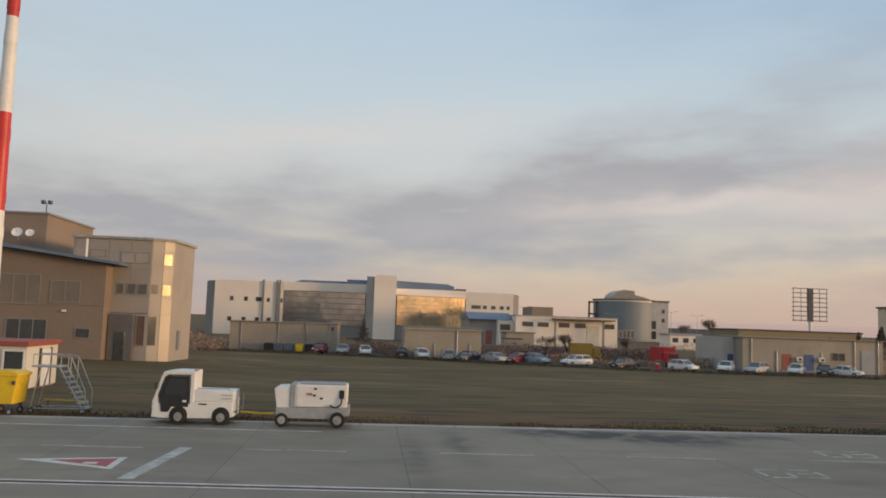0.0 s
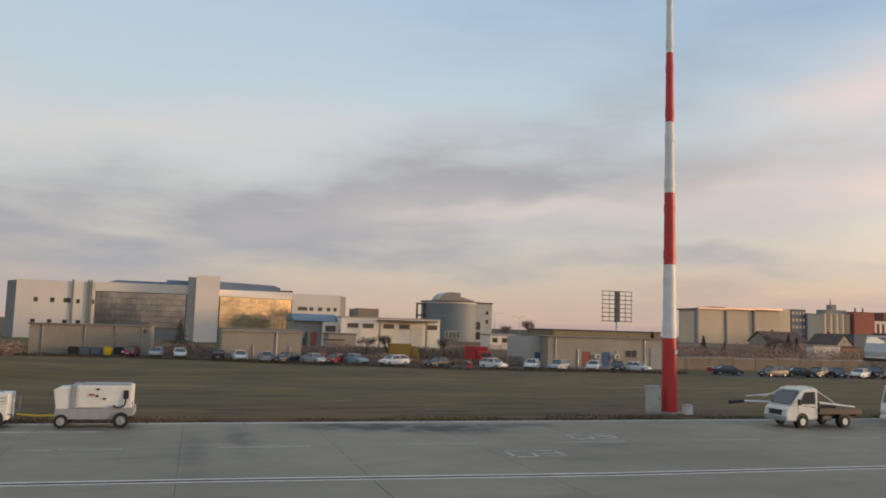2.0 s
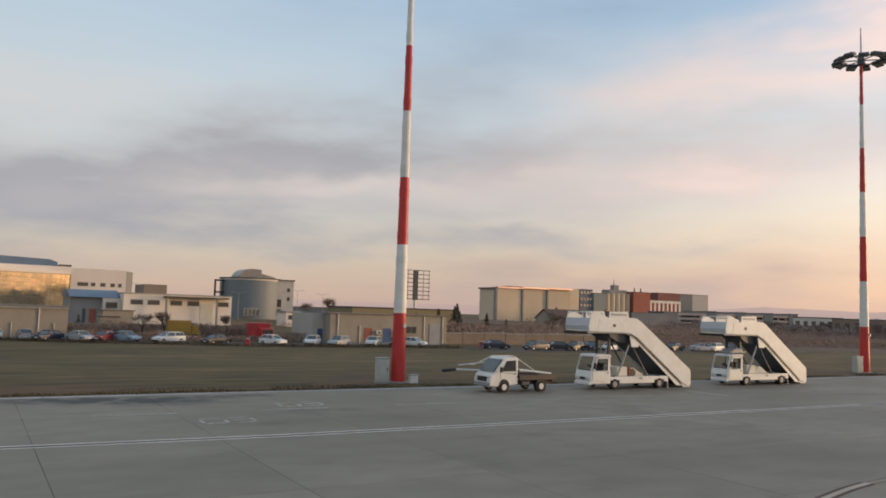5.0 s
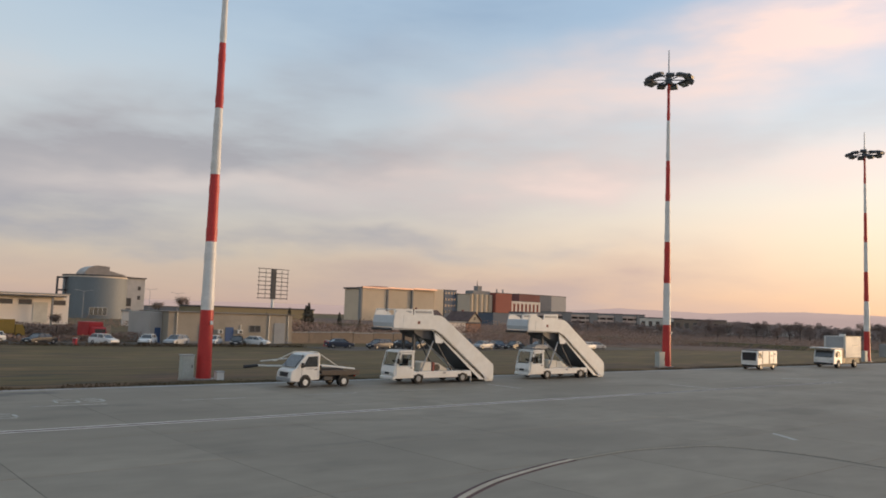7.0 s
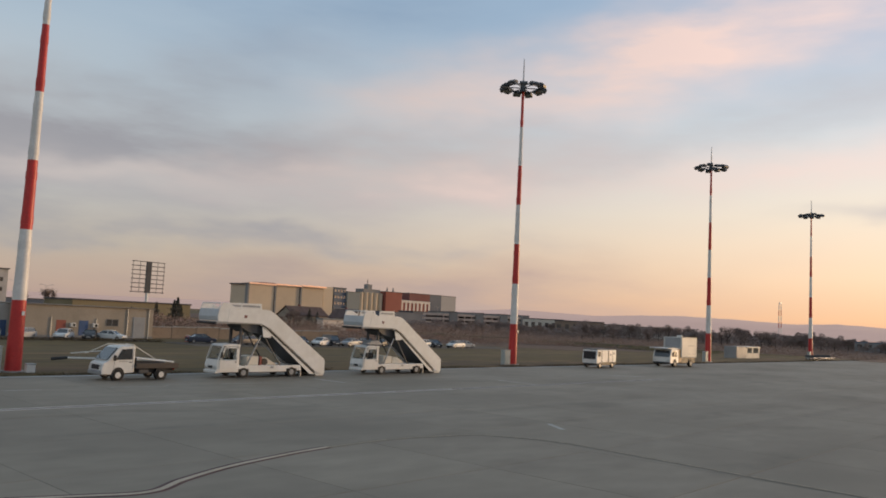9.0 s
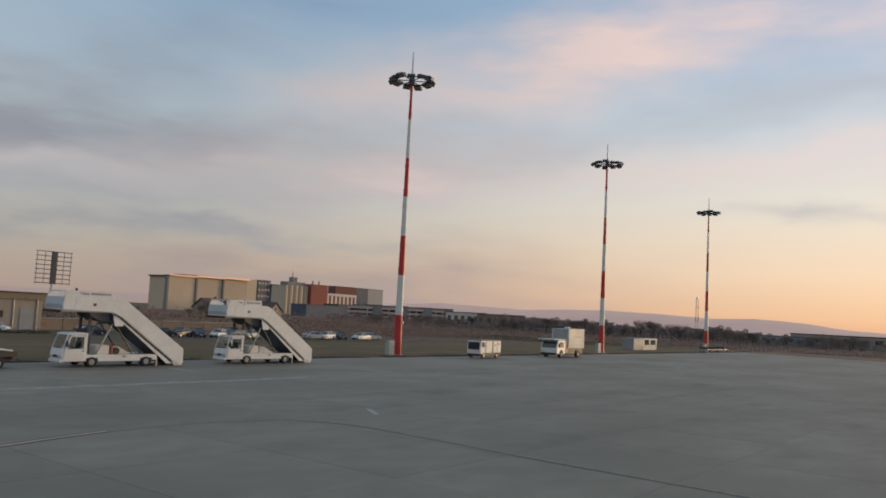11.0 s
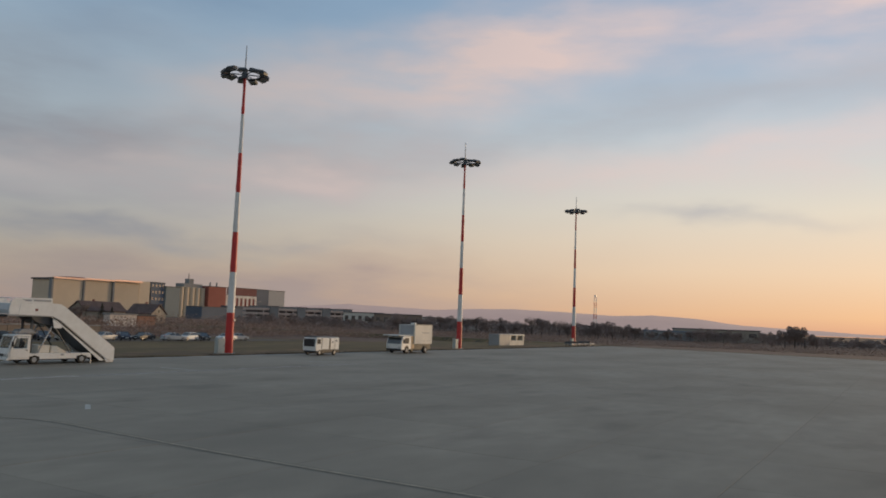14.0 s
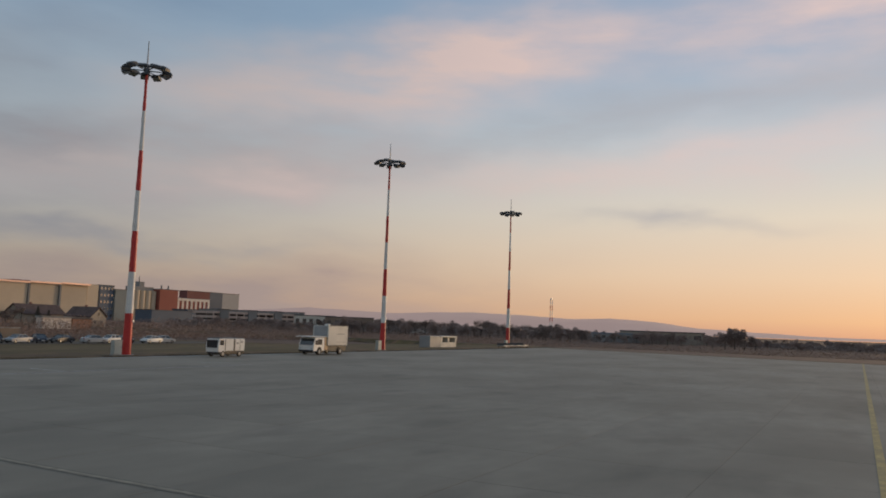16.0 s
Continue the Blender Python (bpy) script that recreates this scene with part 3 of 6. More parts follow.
def mast_cabinet(x, y, w=0.8, h=1.5):
    ob = thing("control_cabinet", "pale grey-green metal control cabinet beside a mast", "cabinet", pose(x, y, lie(x, y) + 0.02), "mast cabinets")
    part("body", bx(B(), -w / 2, w / 2, -0.25, 0.25, 0.1, h, 0.02), surface("cabinet_paint", (0.42, 0.44, 0.41), 0.6, vary=0.1), ob)
    part("plinth", bx(B(), -w / 2 - 0.03, w / 2 + 0.03, -0.28, 0.28, -0.2, 0.1), CURB, ob)
    part("cap", bx(B(), -w / 2 - 0.04, w / 2 + 0.04, -0.3, 0.3, h, h + 0.05, 0.015), GALV, ob)
    d = part("door", bx(B(), -w / 2 + 0.06, w / 2 - 0.06, -0.27, -0.25, 0.2, h - 0.08, 0.006), MATS["cabinet_paint"], ob)
    part("handle", bx(B(), w / 2 - 0.16, w / 2 - 0.12, -0.30, -0.27, 0.75, 0.92), BLACKP, d)


for i, (x, y) in enumerate(((29.84, 38.74), (79.84, 38.74), (129.84, 38.74), (187.0, 41.3), (-14.6, 36.0))):
    mast(pose(x, y, 0, 0, 0, 13 * i), ("tall red and white banded floodlight mast beside the apron", "slender red and white floodlight mast with a lamp ring",
                                       "red and white floodlight mast near the catering truck", "distant red and white floodlight mast by parked dollies", "red and white mast beside the yellow skip")[i])
    if i < 4:
        mast_cabinet(x - 1.2 - 0.25 * (i > 0), y - 0.2, 0.75 + 0.25 * (i > 0))
jb = thing("junction_box", "small white junction box on the grass", "box", pose(30.55, 38.0, -0.02))
part("body", bx(B(), -0.24, 0.24, -0.2, 0.2, 0.0, 0.5, 0.02), WHITE, jb)
part("lid", bx(B(), -0.27, 0.27, -0.23, 0.23, 0.5, 0.55, 0.01), GALV, jb)


# ---- buildings ----
def window(parent, x0, x1, z0, z1, y, pane=GLASSW, frame_mat=None, bars=0, f=0.08, name="window"):
    """A window in a wall that faces -y: a proud frame with its pane set back."""
    bm = B()
    bx(bm, x0 - f, x1 + f, y - 0.06, y + 0.05, z1, z1 + f)
    bx(bm, x0 - f, x1 + f, y - 0.09, y + 0.05, z0 - f, z0)
    bx(bm, x0 - f, x0, y - 0.06, y + 0.05, z0, z1)
    bx(bm, x1, x1 + f, y - 0.06, y + 0.05, z0, z1)
    for k in range(bars):
        x = x0 + (x1 - x0) * (k + 1) / (bars + 1)
        bx(bm, x - f / 2, x + f / 2, y - 0.05, y + 0.05, z0, z1)
    w = part(name, bm, frame_mat or GREYW, parent)
    part("pane", bx(B(), x0 + 0.003, x1 - 0.003, y - 0.025, y + 0.04, z0 + 0.003, z1 - 0.003), pane, w)
    return w


def door(parent, x0, x1, z0, z1, y, material):
    d = part("door", bx(B(), x0, x1, y - 0.05, y + 0.05, z0, z1, 0.01), material, parent)
    part("handle", bx(B(), x1 - 0.2, x1 - 0.14, y - 0.1, y - 0.05, (z0 + z1) / 2 - 0.1, (z0 + z1) / 2 + 0.1), DARKSTEEL, d)
    return d


def downpipe(parent, x, y, z0, z1, material=None):
    part("downpipe", rod(B(), (x, y, z0), (x, y, z1), 0.07, seg=8), material or GALV, parent, smooth=True)


def flat_shed(label, x0, x1, y0, y1, z1, wall=SHEDW, over=0.25):
    ob = thing("shed", label, "building")
    part("wall", bx(B(), x0, x1, y0, y1, LOW - 0.4, z1, 0.02), wall, ob)
    part("roof", bx(B(), x0 - over, x1 + over, y0 - over, y1 + over, z1, z1 + 0.16, 0.03), surface("shed_roof_edge", (0.22, 0.19, 0.16), 0.85, vary=0.15), ob)
    part("plinth", bx(B(), x0 - 0.06, x1 + 0.06, y0 - 0.06, y1 + 0.06, LOW - 0.4, LOW + 0.35), GREYW, ob)
    return ob


def sheds():
    s = flat_shed("long low beige flat-roofed shed behind parked cars", -20.2, -3.4, 128, 139, 3.45)
    for x in (-18.4, -12.6, -8.3, -4.6):
        downpipe(s, x, 127.9, LOW, 3.4)
    window(s, -4.4, -3.9, 2.5, 3.0, 128)
    door(s, -6.2, -5.3, LOW, 1.1, 128, GREYW)
    s = flat_shed("beige flat-roofed shed with a white downpipe", 7.0, 18.7, 120, 130, 3.55)
    for x, m in ((15.0, WHITE), (11.6, GALV), (17.0, GALV)):
        downpipe(s, x, 119.9, LOW, 3.5 if m is WHITE else 1.2, m)
    part("coping", bx(B(), 6.9, 18.8, 119.7, 119.95, 3.25, 3.5), CURB, s)
    s = flat_shed("long beige service building with blue doors", 55.1, 76.4, 110, 122, 3.75)
    part("annex", bx(B(), 53.2, 55.1, 112.5, 122, LOW - 0.4, 3.7, 0.02), surface("pale_grey_annex", (0.42, 0.39, 0.36), 0.85, vary=0.08, blotch=0.3), s, "pale grey rendered annex")
    downpipe(s, 56.4, 109.9, LOW, 3.7)
    for x0, m in ((61.0, BRICKR), (64.4, surface("blue_door_paint", (0.05, 0.10, 0.22), 0.5))):
        door(s, x0, x0 + 1.4, LOW, 1.6, 110, m)
    door(s, 54.0, 54.9, LOW, 1.3, 112.5, MATS["blue_door_paint"])
    window(s, 68.6, 70.5, 0.9, 1.9, 110, bars=1)
    part("shutter", bx(B(), 73.0, 75.0, 109.9, 110.1, LOW, 2.4, 0.02), GREYP, s, "grey roller shutter")
    for x in (60.2, 67.0, 72.0, 75.6):
        downpipe(s, x, 109.9, LOW, 2.0 if x < 70 else 3.7)
    for x in (63.4, 66.8):
        ac = thing("air_conditioner", "white outdoor air conditioner on the beige wall", "air conditioner", pose(x, 109.75, 0.6), "air conditioners")
        part("case", bx(B(), -0.4, 0.4, -0.2, 0.2, 0, 0.6, 0.02), WHITE, ac)
        part("grille", rod(B(), (0.08, -0.205, 0.3), (0.08, -0.225, 0.3), 0.22, seg=14), BLACKP, ac)
        part("bracket", bx(B(), -0.35, 0.35, -0.15, 0.25, -0.06, 0.0), DARKSTEEL, ac)
    # transformer kiosk
    s = flat_shed("small beige transformer kiosk with flat roof", 26.0, 31.0, 140, 146, 3.0)
    part("annex", bx(B(), 25.3, 28.4, 138, 140, LOW - 0.4, 1.9, 0.02), SHEDW, s)
    part("annex_roof", bx(B(), 25.1, 28.6, 137.8, 140.0, 1.9, 2.1), DARKROOF, s)
    # boundary wall of stone and render, in bays
    w = thing("boundary_wall", "low tan rendered boundary wall with pale coping", "wall")
    for i in range(9):
        x = 76.6 + i * 4.6
        part("bay", bx(B(), x, x + 4.4, 112, 112.3, LOW - 0.3, 0.75 + 0.06 * (i % 3), 0.01), STONE, w)
        part("coping", bx(B(), x - 0.05, x + 4.45, 111.9, 112.4, 0.82 + 0.06 * (i % 3), 1.0 + 0.06 * (i % 3), 0.02), CURB, w)
        part("pier", bx(B(), x + 4.42, x + 4.58, 111.95, 112.35, LOW - 0.3, 1.0), STONE, w)
    w2 = thing("garden_wall", "grey concrete panel wall behind the car park", "wall")
    for i in range(16):
        x = 18.9 + i * 2.2
        part("panel", bx(B(), x, x + 2.1, 133, 133.15, LOW - 0.2, 1.0, 0.01), GREYW if i % 3 else SHEDW, w2)


sheds()


def office():
    """White office complex with two mirrored glass fronts."""
    y0 = 230
    ob = thing("office_building", "white office complex with mirrored glass fronts", "building")
    part("wall", bx(B(), -42.6, -23.4, y0, 262, -2, 14.3), WHITEW, ob)
    part("side_wall", prism(B(), [(-46, 236), (-42.6, 230.0), (-42.6, 262), (-46, 262)], -2, 14.1, "z"), GREYW, ob, "grey angled end wall")
    part("wall", bx(B(), -23.4, 0.4, y0 + 0.8, 262, -2, 12.0), GREYW, ob)
    part("cornice", bx(B(), -23.4, 0.4, y0 - 0.1, 262, 12.0, 14.5, 0.03), WHITEW, ob)
    part("tower", bx(B(), 2.6, 8.8, y0 - 6.8, 262, -2, 17.0), WHITEW, ob)
    part("tower_side", bx(B(), 0.4, 2.6, y0 - 1.5, 262, -2, 16.8), surface("pale_grey_wall", (0.46, 0.44, 0.42), 0.8), ob, "pale grey tower flank")
    part("wall", bx(B(), 8.8, 29.4, y0 + 3, 262, -2, 11.6), GREYW, ob)
    part("cornice", bx(B(), 8.8, 29.4, y0 - 0.1, 262, 11.6, 13.7, 0.03), WHITEW, ob)
    part("wall", bx(B(), 29.4, 43.5, y0, 262, -2, 13.4), WHITEW, ob)
    part("side_wall", prism(B(), [(43.5, 230), (46.2, 236), (46.2, 262), (43.5, 262)], -2, 13.2, "z"), GREYW, ob)
    part("roof", prism(B(), [(8.8, 13.7), (8.8, 16.1), (24.2, 15.6), (26.2, 14.9), (26.2, 13.7)], y0 + 3, 258, "y"), BLUEROOF, ob, "blue-grey sheet metal roof")
    part("roof", prism(B(), [(-22, 14.5), (-19, 15.5), (-6, 15.5), (-3, 14.5)], y0 + 8, 258, "y"), BLUEROOF, ob, "blue-grey sheet metal roof")
    for a, b in ((-5.5, 0.3),):
        part("roof_plant", bx(B(), a, b, y0 + 5, 245, 14.5, 16.0), BLUEROOF, ob)
    part("parapet", bx(B(), 26.5, 29.4, y0, 240, 13.7, 14.2), DARKROOF, ob)
    for x in (-29.2, -25.4, -24.6):
        part("fin", bx(B(), x, x + 0.55, y0 - 0.35, y0, -2, 14.8), GREYW, ob, "dark vertical fin")
    # flat mirrored front in panes
    pane = mesh_of("pane", bx(B(), 0.04, 1.28, -0.05, 0.05, 0.04, 1.42), GLASSF)
    g = part("curtain_wall", bx(B(), -23.2, 0.2, y0 + 0.72, y0 + 0.8, 2.2, 11.9), GREYW, ob)
    for i in range(18):
        for j in range(6):
            tilt = Euler((radians(random.uniform(-0.5, 0.5)), 0, radians(random.uniform(-0.5, 0.5)))).to_matrix().to_4x4()
            share("pane", pane, g, Matrix.Translation((-23.1 + i * 1.29, y0 + 0.62, 2.4 + j * 1.58)) @ tilt @ Matrix.Diagonal((1, 1, 1.08, 1)))
    # mirrored front with a bow added to turn its panes towards the sunset
    pane2 = mesh_of("pane", bx(B(), 0.03, 1.2, -0.04, 0.04, 0.04, 1.2), GLASSG)
    g2 = part("curtain_wall", bx(B(), 9.0, 29.2, y0 + 2.8, y0 + 3, 3.0, 11.5), GREYW, ob)
    part("plinth", prism(B(), [(9.0, y0 - 6.2), (29.2, y0 + 0.2), (29.2, y0 + 3), (9.0, y0 + 3)], -2, 3.0, "z"), GREYW, ob)
    yy = y0 - 6.0
    for i in range(17):
        turn = 11 + 12 * (i / 16)
        for j in range(7):
            tilt = Euler((radians(random.uniform(-0.4, 0.4)), 0, radians(turn + random.uniform(-0.7, 0.7)))).to_matrix().to_4x4()
            share("pane", pane2, g2, Matrix.Translation((9.1 + i * 1.185, yy, 3.1 + j * 1.2)) @ tilt @ Matrix.Diagonal((1.03, 1, 1, 1)))
        yy += 1.185 * math.tan(radians(turn))
    part("soffit", prism(B(), [(8.8, y0 - 6.6), (29.4, y0 - 0.1), (29.4, y0 + 3), (8.8, y0 + 3)], 11.6, 12.3, "z"), WHITEW, ob)
    for x in (-38.2, -34.2, -30.9):
        window(ob, x, x + (0.9 if x < -31 else 1.6), 8.6, 9.7, y0)
    for x in (-38.6, -34.6, -30.9, -27.6):
        window(ob, x, x + 1.0, 2.9, 3.9, y0)
    for x, w in ((-27.8, 0.7), (-23.9, 0.4)):
        window(ob, x, x + w, 8.5, 9.5, y0)
    for x, w in ((31.2, 2.6), (34.6, 1.0), (37.0, 1.2), (39.6, 1.0), (41.6, 0.8)):
        window(ob, x, x + w, 8.7, 9.6, y0)


office()


def warehouse():
    ob = thing("warehouse", "cream warehouse with strip windows and canopy", "building")
    part("wall", bx(B(), 37.0, 62.2, 190, 215, -2, 6.6), WHITEW, ob)
    part("coping", bx(B(), 36.8, 62.4, 189.8, 215, 6.6, 6.85), CURB, ob)
    part("canopy", bx(B(), 45.8, 61.0, 187.5, 190, 6.0, 6.3, 0.03), DARKROOF, ob, "dark flat canopy")
    for x in (38.6, 42.4, 47.6, 51.6, 58.8):
        window(ob, x, x + 2.6, 4.2, 5.2, 190)
    part("shutter", bx(B(), 54.6, 57.6, 189.9, 190.05, 0.0, 4.7), CREAM, ob, "cream roller shutter")
    for x in (46.0, 57.9):
        part("pillar", bx(B(), x, x + 0.4, 187.8, 188.2, -2, 6.0), GREYW, ob)
    part("upper_storey", bx(B(), 44.0, 49.6, 205, 218, 6.8, 9.3), STUCCO_T, ob)
    lo = thing("storage_hall", "blue-grey low hall with a red door", "building")
    part("wall", bx(B(), 26.2, 36.9, 195, 212, -2, 5.6), surface("pale_blue_sheet", (0.30, 0.30, 0.30), 0.6), lo)
    part("roof", prism(B(), [(193.8, 5.5), (200, 7.3), (212, 7.3), (212, 5.5)], 25.9, 36.9, "x"), BLUEROOF, lo)
    part("porch", bx(B(), 33.0, 36.9, 192.6, 195, -2, 5.4), WHITEW, lo)
    door(lo, 30.4, 31.9, -1, 2.8, 195, BRICKR)
    door(lo, 28.9, 29.6, -1, 2.8, 195, DARKSTEEL)
    window(lo, 33.6, 36.0, 3.1, 4.4, 192.6)


warehouse()


def round_house():
    ob = thing("round_building", "grey round-fronted building with a domed roof light", "building", pose(114.5, 345, 0))
    bm = rod(B(), (0, 0, -2), (0, 0, 16.6), 13.4, 13.4, 48)
    part("drum", bm, surface("grey_blue_cladding", (0.20, 0.225, 0.24), 0.6, 0.0, vary=0.1, blotch=0.12, stretch=(1, 1, 0.15)), ob, smooth=True)
    part("wing", bx(B(), 6, 17.0, -9.5, 10, -2, 16.4, 0.05), surface("pale_grey_wall", (0.46, 0.44, 0.42)), ob)
    part("roof_rim", rod(B(), (0, 0, 16.6), (0, 0, 17.1), 13.8, 13.8, 48), DARKROOF, ob)
    part("roof_slab", bx(B(), 5.5, 17.4, -10, 10.4, 16.4, 16.9), DARKROOF, ob)
    arc = [(-7.6, 17.0)] + [(-1.6 - 6.0 * math.cos(radians(a)), 17.0 + 4.2 * math.sin(radians(a))) for a in range(15, 95, 10)] + [(2.4, 20.9), (2.4, 19.2), (9.0, 17.6), (9.0, 17.0)]
    part("dome", prism(B(), arc, -7.5, 5, "y"), surface("dome_sheet", (0.30, 0.27, 0.25), 0.4, 0.3), ob, "vaulted roof light")
    part("rim_band", rod(B(), (0, 0, 16.0), (0, 0, 16.55), 13.55, 13.55, 48), WHITEW, ob, smooth=True)
    fr = B()
    for x in (-17.2, -14.0):
        bx(fr, x, x + 0.7, -4, -3.3, -2, 15.8)
    for z in (5, 10, 15.2):
        bx(fr, -17.2, -12.0, -4, -3.3, z, z + 0.7)
    part("frame", fr, DARKSTEEL, ob, "dark open steel frame")
    for z in (0.2, 4.6):
        window(ob, 8.2, 11.4, z, z + 3.4, -9.5)
    for z in (7.5, 11.5):
        window(ob, 14.0, 15.2, z, z + 1.6, -9.5)
    window(ob, -6.5, 0.5, 0.5, 3.6, -13.45, GLASSF, WHITE, 3)


round_house()


def billboard():
    ob = thing("billboard_frame", "empty dark steel billboard frame on a post", "sign", pose(154.8, 264, 0))
    part("post", rod(B(), (0, 0, -2), (0, 0, 9), 0.55, 0.55, 16), WHITE, ob)
    part("mast", bx(B(), -0.9, 1.0, -0.4, 0.4, 9, 20.6), DARKSTEEL, ob)
    for k in range(8):
        z = 9.2 + k * 1.6
        part("rail", bx(B(), -6.3, 6.3, -0.5, -0.15, z, z + 0.22), DARKSTEEL, ob)
        part("rail", bx(B(), -6.3, 6.3, 0.4, 0.7, z + 0.05, z + 0.3), DARKSTEEL, ob)
    for x in (-6.2, -3.4, 3.4, 6.0):
        part("upright", bx(B(), x, x + 0.14, -0.15, 0.0, 9, 20.6), DARKSTEEL, ob)


billboard()


def far_block(name, label, x0, x1, y0, y1, z1, wall, roof=DARKROOF, rows=0, cols=0, z0=-2, turn=0.0, pane=GLASSW):
    cx, cy = (x0 + x1) / 2, (y0 + y1) / 2
    ob = thing(name, label, "building", pose(cx, cy, 0, 0, 0, turn))
    a, b = (x1 - x0) / 2, (y1 - y0) / 2
    part("wall", bx(B(), -a, a, -b, b, z0, z1, 0.05), wall, ob)
    part("roof", bx(B(), -a - 0.3, a + 0.3, -b - 0.3, b + 0.3, z1, z1 + 0.5, 0.05), roof, ob)
    for j in range(rows):
        h = (z1 - max(z0, 0)) / rows
        for i in range(cols):
            w = 2 * a / cols
            window(ob, -a + i * w + w * 0.25, -a + i * w + w * 0.75, max(z0, 0) + j * h + h * 0.35, max(z0, 0) + j * h + h * 0.75, -b, pane)
    return ob


def factory():
    f = thing("grain_silo", "pale yellow concrete silo block with a lit parapet", "building", pose(402, 593, 0))
    for i in range(3):
        x = 17 + i * 29.5
        part("bay", bx(B(), x + 0.8, x + 28.5, -3 + 0.6 * i, 26, -3, 28.0 + 0.6 * i, 0.3), SILO, f)
        part("pilaster", bx(B(), x - 0.8, x + 0.8, -4, 0, -3, 28.2 + 0.6 * i), GREYW, f)
        part("parapet", bx(B(), x, x + 29.2, -5.4, -4.6, 28.6 + 0.6 * i, 30.1 + 0.6 * i, 0.1), SUNSET_TRIM, f, "parapet tinted rose for the sunset")
        part("parapet_base", bx(B(), x, x + 29.4, -2.7, 3, 28.1 + 0.6 * i, 29.6 + 0.6 * i), SILO, f)
    part("penthouse", bx(B(), 40, 56, 10, 30, 28, 31.5), BRICKD, f)
    part("end_roof", bx(B(), 16.4, 18, -3, 26.5, 28.0, 29.2), DARKROOF, f)
    part("tower", bx(B(), 106, 118, 0, 12, -3, 31.5), SILO, f)
    far_block("mill_hall", "dark glazed mill hall with pale bay", 524, 540, 596, 606, 31.5, BLUED, rows=5, cols=4, pane=GLASSF)
    far_block("mill_hall", "tall grey-green mill hall", 540, 557, 594, 604, 28.3, SILOG)
    s = thing("silo_row", "row of pale yellow cylindrical silos", "silo", pose(557, 594, 0))
    for i in range(5):
        part("silo", rod(B(), (3.4 + i * 6.9, 4, -3), (3.4 + i * 6.9, 4, 29.4), 3.5, 3.5, 20), SILO, s, smooth=True)
    part("head_house", bx(B(), 6, 30, 2, 14, 29.4, 33), GREYW, s)
    part("stack", bx(B(), 14, 20, 4, 10, 33, 38), GREYW, s)
    part("spire", rod(B(), (16, 7, 38), (16, 7, 44), 0.5, 0.2, 8), DARKSTEEL, s)
    b = far_block("red_mill", "red clad mill tower", 592, 616, 592, 602, 31.5, BRICKR)
    for x in (-6, 3):
        part("vent", rod(B(), (x, 0, 31.5), (x, 0, 36), 0.9, 0.7, 10), GREYW, b)
    w = far_block("red_white_hall", "red hall with white framed openings", 618, 668, 600, 612, 24.0, BRICKR)
    for i in range(9):
        part("pillar", bx(B(), -26 + i * 6.2, -23.4 + i * 6.2, -6.6, -6, 4, 22), WHITEW, w)
    part("band", bx(B(), -26, 26, -6.8, -6, 21.5, 24.2), WHITEW, w, "white band")
    far_block("dark_red_hall", "dark red clad high hall", 650, 684, 614, 626, 33.0, BRICKD)
    far_block("dark_blue_hall", "dark blue clad hall", 684, 704, 614, 622, 33.0, BLUED)
    far_block("pale_hall", "pale grey sheet clad hall", 712, 760, 640, 650, 34.0, surface("pale_grey_wall", (0.46, 0.44, 0.42)))
    far_block("low_blue_hall", "dark blue low production hall", 560, 660, 520, 540, 11.5, BLUED, rows=1, cols=10)
    far_block("low_blue_hall", "long dark blue shed", 500, 590, 500, 520, 9.5, BLUED)


factory()


def garage():
    g = thing("parking_deck", "tan open multi-storey parking deck", "building", pose(473, 370, 0, 0, 0, -20))
    band = surface("tan_deck_concrete", (0.58, 0.45, 0.38), 0.85, vary=0.08, blotch=0.05)
    for k in range(4):
        part("deck", bx(B(), -36, 36, -16, 16, -1.5 + k * 3.1, 0.1 + k * 3.1), band, g)
        for i in range(13):
            part("column", bx(B(), -35.5 + i * 5.85, -34.9 + i * 5.85, -15.8, -15.2, 0.1 + k * 3.1 - 3.1, -1.5 + k * 3.1 + 0.001), band, g) if k else None
    for x in (-31, -9, 12, 31):
        part("stair_tower", bx(B(), x, x + 6.5, -17.2, 17, -2, 10.6), GREYW, g)
        part("tower_cap", bx(B(), x - 0.3, x + 6.8, -17.5, 17.3, 10.6, 11.0), DARKROOF, g)
    # Dark block added to give the open storeys their inner shade.
    part("core", bx(B(), -34, 34, -11, 15, -2, 8.0), surface("deck_inside_shade", (0.12, 0.10, 0.09), 0.9), g)


garage()


def house(x, y, turn, label, w=9, d=12, h=4.2, wall=CREAM, roof=None):
    ob = thing("house", label, "house", pose(x, y, LOW, 0, 0, turn))
    part("wall", prism(B(), [(-w / 2, -0.5), (w / 2, -0.5), (w / 2, h), (0, h + 3.4), (-w / 2, h)], -d / 2, d / 2, "y"), wall, ob)
    r = B()
    prism(r, [(-w / 2 - 0.5, h - 0.3), (0, h + 3.5), (w / 2 + 0.5, h - 0.3), (w / 2 + 0.5, h), (0, h + 3.9), (-w / 2 - 0.5, h)], -d / 2 - 0.5, d / 2 + 0.5, "y")
    part("roof", r, roof or surface("old_tile_roof", (0.11, 0.07, 0.06), 0.85, vary=0.2), ob)
    part("chimney", bx(B(), 1.0, 1.7, 1, 1.7, h + 1.5, h + 4.6), BRICKD, ob)
    for a in (-2.6, 1.2):
        window(ob, a, a + 1.3, 1.2, 2.7, -d / 2, BLACKP)
    window(ob, -0.6, 0.6, h + 0.4, h + 1.6, -d / 2, BLACKP)


